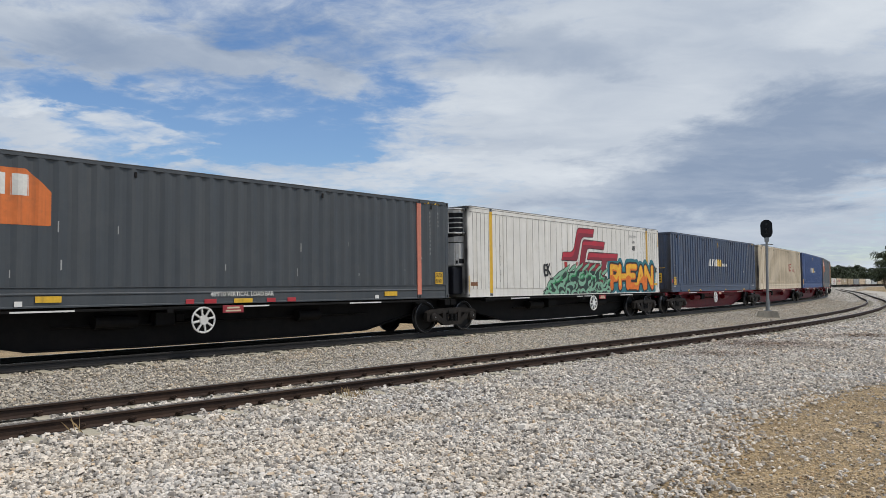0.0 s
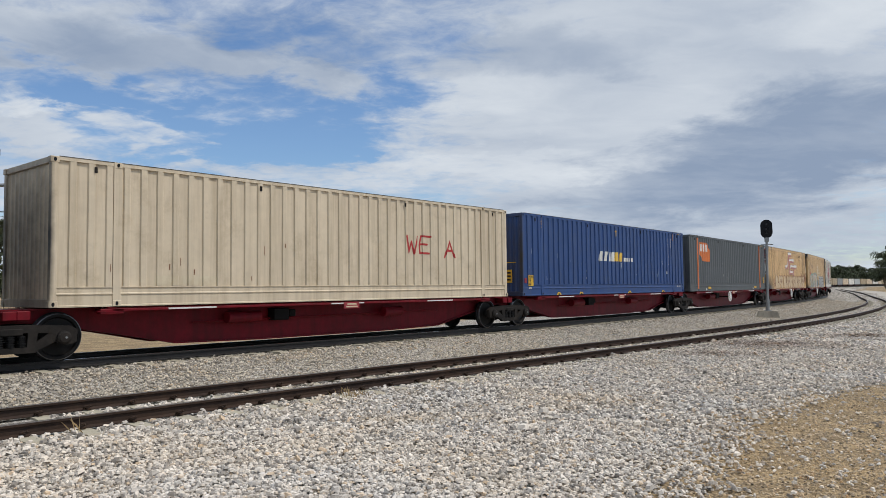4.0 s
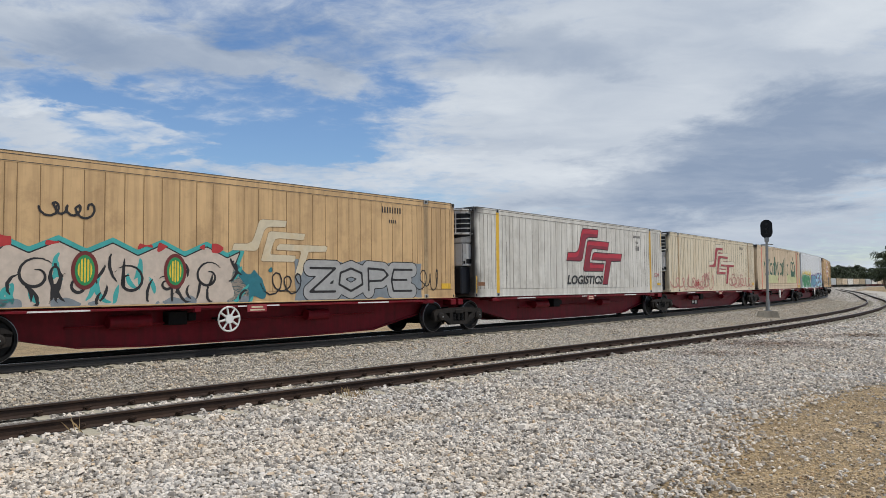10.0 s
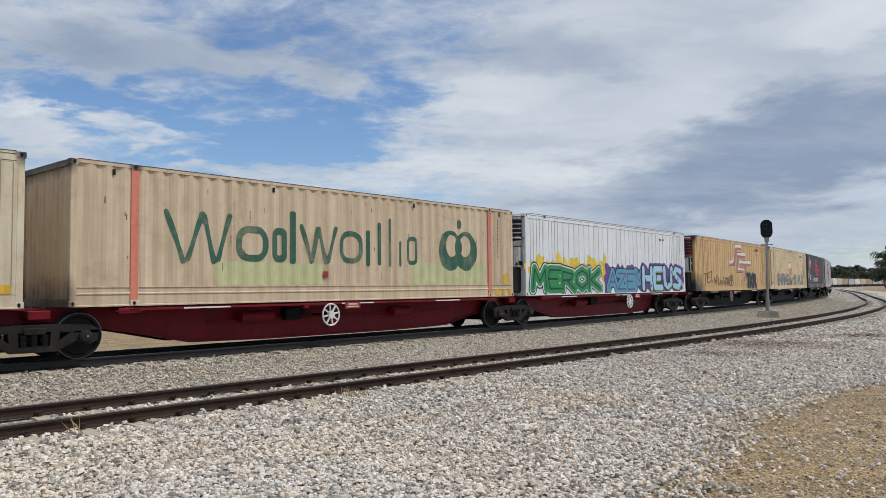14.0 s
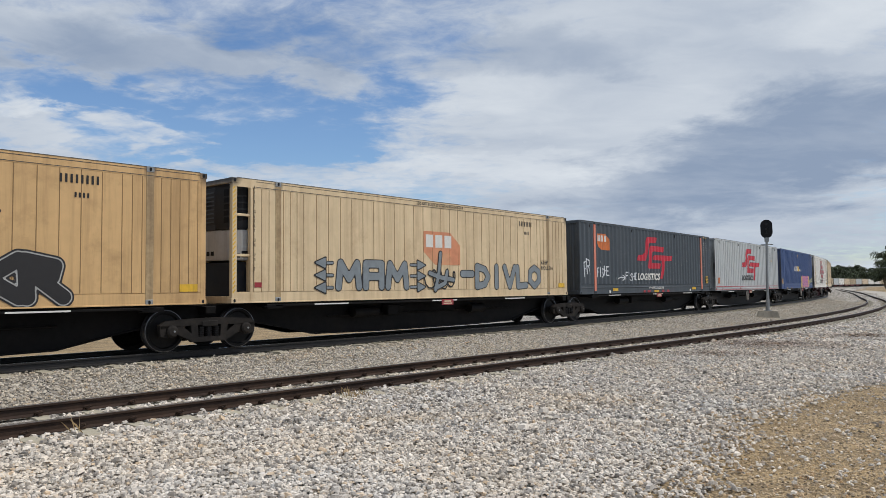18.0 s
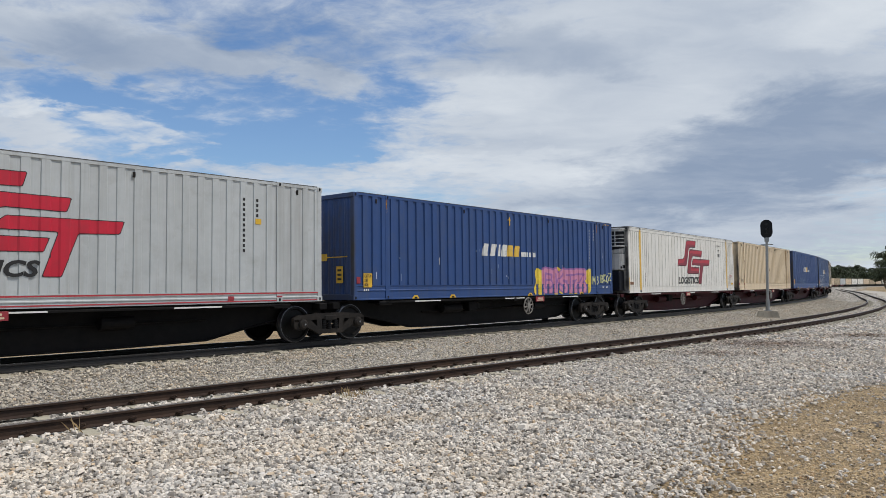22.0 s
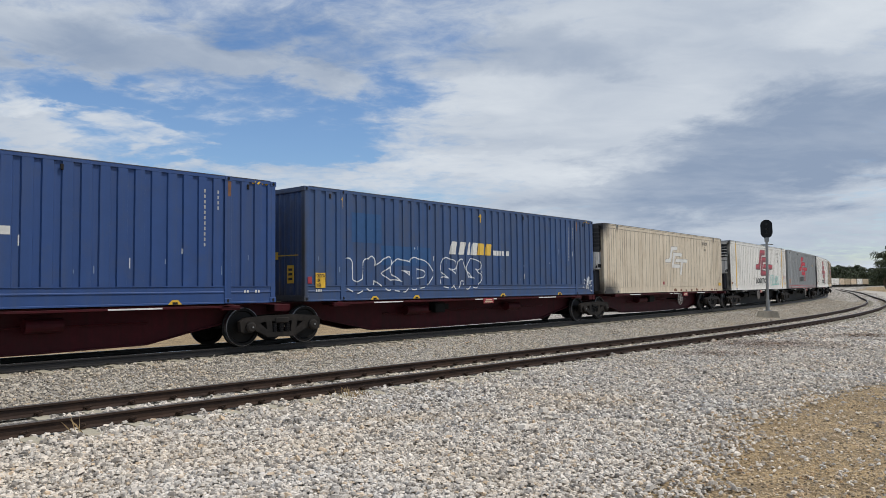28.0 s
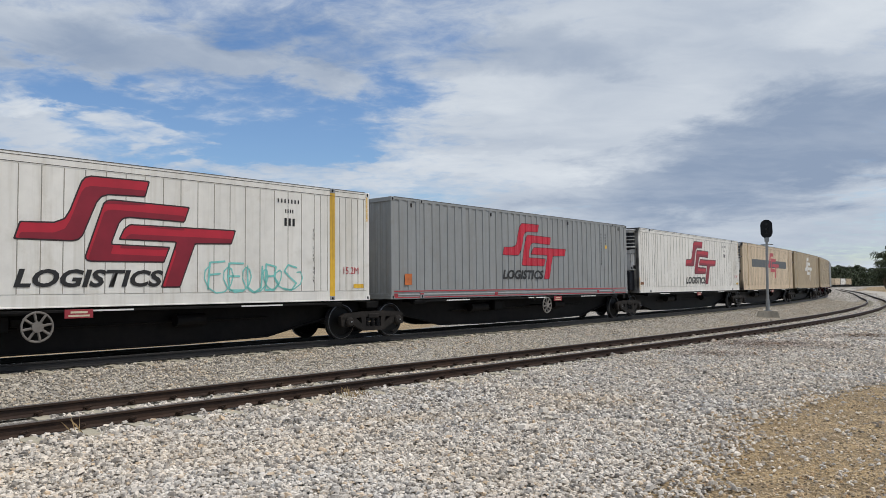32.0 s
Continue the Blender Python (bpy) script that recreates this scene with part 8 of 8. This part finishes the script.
    def brand(U, V):
        d = np.full(U.shape, 1e9)
        for a, c, lo, hi, t in glyphs:
            r = 0.42 * min(c - a, hi - lo)
            qx, qy = np.abs(U - (a + c) / 2) - (c - a) / 2 + r, np.abs(V - (lo + hi) / 2) - (hi - lo) / 2 + r
            s = np.hypot(np.maximum(qx, 0), np.maximum(qy, 0)) + np.minimum(np.maximum(qx, qy), 0) - r
            d = np.minimum(d, np.abs(s + t) - t)
        return d
    leaning = [[(2.0, 2.0), (2.4, 0.95)], [(2.85, 2.0), (2.5, 1.0)], [(2.9, 1.95), (3.15, 0.95)], [(3.55, 2.0), (3.25, 1.0)], [(5.62, 1.88), (5.92, 1.0)], [(6.12, 1.84), (5.96, 1.02)], [(6.16, 1.84), (6.40, 1.0)], [(6.74, 1.88), (6.46, 1.02)], [(7.88, 1.84), (7.88, 0.97)], [(8.30, 2.08), (8.30, 1.0)], [(8.72, 2.22), (8.72, 0.97)], [(9.14, 1.60), (9.14, 0.97)]]
    decal("brand_bar", b, "wavy", M["brand_green"], (1.8, 10.2, 0.8, 2.35), lambda U, V: np.minimum(brand(U, V), stroke_sdf(leaning, U, V) - 0.06), 1, label="faded green brand drawn as hollow rounded bars")
    def fruit(U, V):
        body = np.minimum(np.hypot((U - 11.35) / 0.55, (V - 1.45) / 0.62) - 1, np.hypot((U - 12.1) / 0.55, (V - 1.45) / 0.62) - 1) * 0.5
        hole = np.minimum(np.hypot((U - 11.4) / 0.27, (V - 1.6) / 0.34) - 1, np.hypot((U - 12.05) / 0.27, (V - 1.6) / 0.34) - 1) * 0.25
        core = (np.hypot((U - 11.72) / 0.17, (V - 1.55) / 0.3) - 1) * 0.17
        stem = np.hypot((U - 11.78) / 0.09, (V - 2.28) / 0.15) - 1
        return np.minimum(np.minimum(np.maximum(body, -hole), core), stem * 0.09)
    decal("brand_emblem", b, "wavy", M["brand_green"], (10.6, 12.9, 0.7, 2.5), fruit, 1, label="faded green round emblem")
    part("red_label", boxes((6.3 - LEN / 2, 6.46 - LEN / 2, -HALF - 0.008, -HALF - 0.003, 0.62, 0.76)), M["plate"], b)
    bars("orange_rail_end", b, "wavy", M["yellow"], [(13.45, 14.45, 0.04, 0.26)], 2)
    sticker(b, "wavy", 14.05, 14.3, 0.42, 0.75)
    scuffs(b, "wavy", 83, 30, "rust_stain", 0.4, 2.6)
    code_bars(b, "wavy", K, 13.75, 2.6, 11, 0.12)
    # box 12: yellow mist, green then blue letters
    b = B[11]
    blot(b, "flat", "sp_yellow", 0.12, 6.0, 0.7, 1.34, 22, 0, 0.26)
    L = word_lines("MEROK", 0.45, 5.5, 0.24, 0.92, 0.14, 0.06, 6)
    thick(b, "flat", L, [("sp_black", 0.27), ("sp_white", 0.22), ("sp_green", 0.175), ("sp_dgreen", 0.035)], (0.1, 6.1, 0.03, 1.4), 2)
    blot(b, "flat", "sp_purple", 6.0, 14.35, 0.1, 1.16, 23, 1, 0.15)
    L = word_lines("AZEM", 6.25, 9.6, 0.22, 0.88, 0.14, 0.08, 9)
    thick(b, "flat", L, [("sp_black", 0.235), ("sp_sky", 0.19), ("sp_purple", 0.03)], (5.9, 9.9, 0.03, 1.3), 2)
    L2 = word_lines("HEUS", 9.65, 14.0, 0.22, 1.08, 0.34, 0.07, 10)
    area = (9.2, 14.5, 0.03, 1.5)
    drop = [[(x + 0.09, y - 0.07) for x, y in P] for P in L2]
    lit = [[(x + 0.045, y - 0.035) for x, y in P] for P in L2]
    thick(b, "flat", L2, [("sp_purple", 0.27), ("sp_black", 0.19)], area, 3)
    thick(b, "flat", drop, [("sp_black", 0.165)], area, 5)
    thick(b, "flat", lit, [("sp_lime", 0.140)], area, 6)
    thick(b, "flat", L2, [("sp_black", 0.150), ("sp_blue", 0.130)], area, 7, label="fat pale blue letters")
    cuts = [[(x - 0.04, 0.30 + 0.1 * (k % 3)), (x + 0.03, 0.52 + 0.1 * (k % 3)), (x + 0.02, 0.70 + 0.1 * (k % 3))] for k, x in enumerate((9.85, 10.6, 11.05, 11.9, 12.5, 12.95, 13.6))]
    decal("graffiti_line", b, "flat", M["sp_black"], area, lambda U, V: taper_sdf(cuts, U, V, 0.035), 9)
    rng = random.Random(2)
    for _ in range(10):
        u, v = rng.uniform(10.3, 13.8), rng.uniform(0.25, 0.95)
        decal("paint_spot", b, "flat", M["sp_purple"], (u - 0.2, u + 0.2, max(0.03, v - 0.2), v + 0.2), lambda U, V, u=u, v=v: np.hypot(U - u, V - v) - 0.07, 10, (0.025, 0.025))
    bars("painted_code", b, "flat", K, [(11.5, 11.72, 2.42, 2.5), (11.85, 12.05, 2.42, 2.5)], 1)
    # box 13: black hand-styles and a block tag
    b = B[12]
    tag(b, "flat", "TEZ", "sp_black", 1.4, 2.8, 0.50, 1.0, 0.022, 3, 0.25, 3)
    rng = random.Random(33)
    marks = []
    for k in range(15):
        u, top = 3.1 + 0.2 * k, 0.55 + rng.uniform(0.0, 0.35)
        marks.append([(u, 0.32 + rng.uniform(-0.08, 0.1)), (u + rng.uniform(-0.05, 0.05), top), (u + rng.uniform(0.05, 0.18), top - rng.uniform(0.05, 0.2)), (u + rng.uniform(0.05, 0.2), 0.34 + rng.uniform(-0.05, 0.2))])
    decal("scrawl", b, "flat", M["sp_black"], (2.9, 6.4, 0.15, 1.1), lambda U, V: stroke_sdf(marks, U, V) - 0.016, 3, (0.03, 0.025))
    scrawl(b, "flat", "sp_black", 5.9, 6.7, 0.2, 0.95, 2, 35, 0.02, 3)
    L = word_lines("TKR", 9.5, 11.6, 0.28, 0.98, 0.14, 0.14, 8)
    thick(b, "flat", L, [("sp_black", 0.20), ("sp_silver", 0.165), ("sp_black", 0.14)], (9.0, 12.2, 0.03, 1.4), 3)
    # box 14: slate block letters with dark edges
    b = B[13]
    edge = (2.3, 13.6, 0.05, 1.5)
    L = word_lines("M", 3.22, 3.95, 0.36, 0.98) + [[(4.2, 0.36), (4.2, 0.98), (4.8, 0.98), (4.8, 0.36)], [(4.2, 0.64), (4.8, 0.64)]] + word_lines("M", 5.05, 5.80, 0.36, 0.98)
    L += word_lines("DIVLO", 9.1, 12.7, 0.34, 0.98, 0.28, 0.0, 2) + [[(8.35, 0.74), (8.85, 0.74)]]
    thick(b, "flat", L, [("sp_black", 0.125), ("sp_grey", 0.10)], edge, 2, label="slate-grey block letters")
    for v in (0.34, 0.66, 0.98):
        thick(b, "flat", [[(2.7, v), (3.02, v)], [(5.98, v), (6.3, v)]], [("sp_black", 0.05), ("sp_grey", 0.03)], edge, 2, "arrow_shaft")
        for tip, back in ((2.42, 2.78), (6.62, 6.26)):
            for m, g in (("sp_black", 0.03), ("sp_grey", 0.0)):
                decal("graffiti_arrow", b, "flat", M[m], (min(tip, back) - 0.1, max(tip, back) + 0.1, v - 0.25, v + 0.25), lambda U, V, g=g, tip=tip, back=back, v=v: poly_sdf([(tip, v), (back, v + 0.14), (back, v - 0.14)], U, V) - g, 4 + (m == "sp_grey"))
    scrawl(b, "flat", "sp_black", 6.75, 8.0, 0.2, 0.95, 4, 61, 0.022, 5)
    thick(b, "flat", [[(7.05, 0.25), (7.2, 0.7), (7.3, 1.35)], [(6.8, 0.75), (7.3, 0.62), (7.9, 0.55)], [(7.05, 0.3), (7.5, 0.45), (7.6, 0.8)]], [("sp_black", 0.09), ("sp_grey", 0.06)], (6.5, 8.3, 0.05, 1.6), 6)
    writing("lettering", b, "KEEP\nROLLEN", K, 12.85, 13.6, 0.92, 1.25)
    writing("lettering", b, "DO NOT STACK 20' CONTAINERS ON ROOF", K, 6.3, 8.4, 2.76, 2.84, 0, 0.02, 0.02)
    hazard(b, "flat", 0.02, 0.10, 0.2, 2.7, 1)
    vertical(b, "REFRIGERATION UNIT", K, 0.62, 0.75, 2.75, 0.05)
    part("red_label", boxes((0.62 - LEN / 2, 0.82 - LEN / 2, -HALF - 0.008, -HALF - 0.003, 0.36, 0.48)), M["plate"], b)
    # box 15: white hand-styles
    b = B[14]
    tag(b, "wavy", "FISHE", "sp_white", 1.45, 2.5, 0.72, 1.08, 0.026, 4, 0.15)
    tag(b, "wavy", "FISHE", "sp_white", 4.15, 5.25, 0.58, 0.88, 0.024, 6, 0.12)
    tag(b, "wavy", "X", "sp_white", 1.9, 2.15, 0.5, 0.65)
    tag(b, "wavy", "FR", "sp_white", 0.35, 0.85, 0.75, 1.35, 0.024, 7, 0.3)
    decal("tag", b, "wavy", M["sp_white"], (3.2, 4.2, 0.5, 0.85), lambda U, V: stroke_sdf([[(3.3, 0.58), (3.6, 0.68), (4.0, 0.66)], [(3.85, 0.78), (4.05, 0.67), (3.85, 0.54)]], U, V) - 0.02, 1)
    bars("green_band", b, "wavy", M["sp_green"], [(1.22, 1.38, 0.52, 0.64)], 3)
    # box 16 and 24: red stripes along the lower rail, orange sticker
    for k in (15, 23):
        bars("stripe", B[k], "flat", M["stripe_red"], [(0.1, 14.5, 0.205, 0.235), (0.1, 14.5, 0.03, 0.055)], 2)
        sticker(B[k], "ribbed", 0.56, 0.86, 0.40, 0.72, "", "orange")
        code_bars(B[k], "ribbed", K, 12.3, 2.5, 11, 0.12)
        code_bars(B[k], "ribbed", K, 12.66, 2.5, 4, 0.12)
        sticker(B[k], "ribbed", 12.64, 12.8, 1.85, 1.98)
        for u in (0.2, 1.3, 5.0, 12.0, 13.33):
            part("red_fitting", boxes((u - LEN / 2 - 0.08, u - LEN / 2 + 0.08, -HALF - 0.012, -HALF - 0.004, 0.06, 0.16), bevel=0.004), M["plate"], B[k])
    # box 17: pink letters edged in yellow
    b = B[16]
    L = word_lines("BKTZ", 9.45, 12.25, 0.26, 0.78, 0.14, 0.05, 6)
    bb = (8.3, 13.2, 0.06, 1.3)
    blot(b, "deep", "sp_yellow", 8.75, 12.75, 0.05, 0.92, 41, 0, 0.12)
    thick(b, "deep", L, [("sp_lilac", 0.25), ("sp_pink", 0.19), ("sp_lilac", 0.04)], bb, 1)
    tag(b, "deep", "MB", "lime", 12.95, 13.45, 0.42, 0.72, 0.03, 3, 0.2)
    tag(b, "deep", "BKOZ", "lime", 13.65, 14.5, 0.50, 0.78, 0.03, 4, 0.2)
    # box 20 and 21: thin white lines
    for s, (u0, u1) in enumerate(((3.3, 4.6), (4.8, 6.4))):
        scrawl(B[19], "deep", "sp_haze", u0, u1, 0.25, 0.9, 3, 61 + s, 0.028)
    b = B[20]
    bars("fresh_patch", b, "deep", M["blue_patch"], [(1.6, 2.75, 1.55, 2.35), (2.7, 4.8, 0.95, 1.5)], 0)
    for i, (w, u0, u1) in enumerate((("UKSD", 1.45, 4.75), ("SAS", 5.35, 7.15))):
        fat = word_lines(w, u0, u1, 0.38, 1.02, 0.20, 0.10, 14 + i)
        decal("throw_up_outline", b, "deep", M["sp_white"], (u0 - 0.4, u1 + 0.4, 0.06, 1.35), lambda U, V, fat=fat: np.abs(stroke_sdf(fat, U, V) - 0.15) - 0.016, 2, (0.02, 0.02), label="white outline lettering")
    tag(b, "deep", "SAWE", "sp_white", 13.9, 14.5, 0.25, 0.65, 0.02, 3, 0.3)
    # box 22: stained, small red label, white on the wagon
    b = B[21]
    part("red_label", boxes((6.14 - LEN / 2, 6.32 - LEN / 2, -HALF - 0.008, -HALF - 0.003, 0.36, 0.50)), M["plate"], b)
    for i in range(9):
        u = 7.5 + 0.75 * i
        blot(b, "flat", "rust_stain", u, u + 0.3, 0.02, 0.12, 300 + i, 1, 0.05, "rust_run")
    # box 23: thin aqua tag
    tag(B[22], "flat", "FEUBS", "sp_aqua", 9.75, 12.2, 0.30, 0.92, 0.022, 6, 0.1, 2)
    scrawl(B[22], "flat", "sp_aqua", 9.8, 12.2, 0.12, 0.95, 5, 73, 0.016, 2)
    decal("black_dot", B[22], "flat", K, (5.1, 5.5, 0.5, 0.9), lambda U, V: np.hypot(U - 5.28, V - 0.70) - 0.055, 2, (0.02, 0.02))


mark_boxes()


# ---- movement: the train rolls towards and past the camera ----
SPEED_T, SPEED = [0, 8, 16, 24, 32], [11.024, 10.869, 10.774, 10.692, 11.120]


def travelled(t):
    g = np.arange(0, 32.0001, 0.1)
    v = np.interp(g, SPEED_T, SPEED)
    return float(np.interp(t, g, np.concatenate([[0], np.cumsum((v[1:] + v[:-1]) / 2 * 0.1)])))


def on_line(s, half, z):
    """Pose of a stiff body whose two pivots, half apart from its middle, ride on the main line."""
    xa, ya, _ = MAIN.at(s - half)
    xb, yb, _ = MAIN.at(s + half)
    return Matrix.Translation(((float(xa) + float(xb)) / 2, (float(ya) + float(yb)) / 2, z)) @ Matrix.Rotation(math.atan2(float(yb - ya), float(xb - xa)), 4, "Z")


def motions():
    times = [0.5 * i for i in range(65)]
    run = [travelled(t) for t in times]
    for ob, at in zip(CONTAINERS, BOX_AT):
        walk(ob, [(t, on_line(at + LEN / 2 - r, 7.3, DECK + 0.011)) for t, r in zip(times, run)])
    for ob, s in WAGONS:
        walk(ob, [(t, on_line(s - r, 7.3, 0.0)) for t, r in zip(times, run)])
    for ob, s in BOGIES:
        walk(ob, [(t, on_line(s - r, 0.9, 0.0)) for t, r in zip(times, run)])
    # the wheels turn as they roll; all front and all rear wheelsets share one turning
    ticks = [i / FPS for i in range(32 * FPS + 1)]
    for k, sx in ((0, -1), (1, 1)):
        sets = [sorted((c for c in b.children if c.name.startswith("wheelset")), key=lambda c: c.matrix_basis.translation.x)[k] for b, _ in BOGIES]
        walk(sets[0], [(t, Matrix.Translation((sx * 0.915, 0, WHEEL_R)) @ Matrix.Rotation(-travelled(t) / WHEEL_R, 4, "Y")) for t in ticks])
        lead = sets[0].animation_data
        for w in sets[1:]:
            w.rotation_mode = "QUATERNION"
            ad = w.animation_data_create()
            ad.action = lead.action
            ad.action_slot = lead.action_slot


motions()
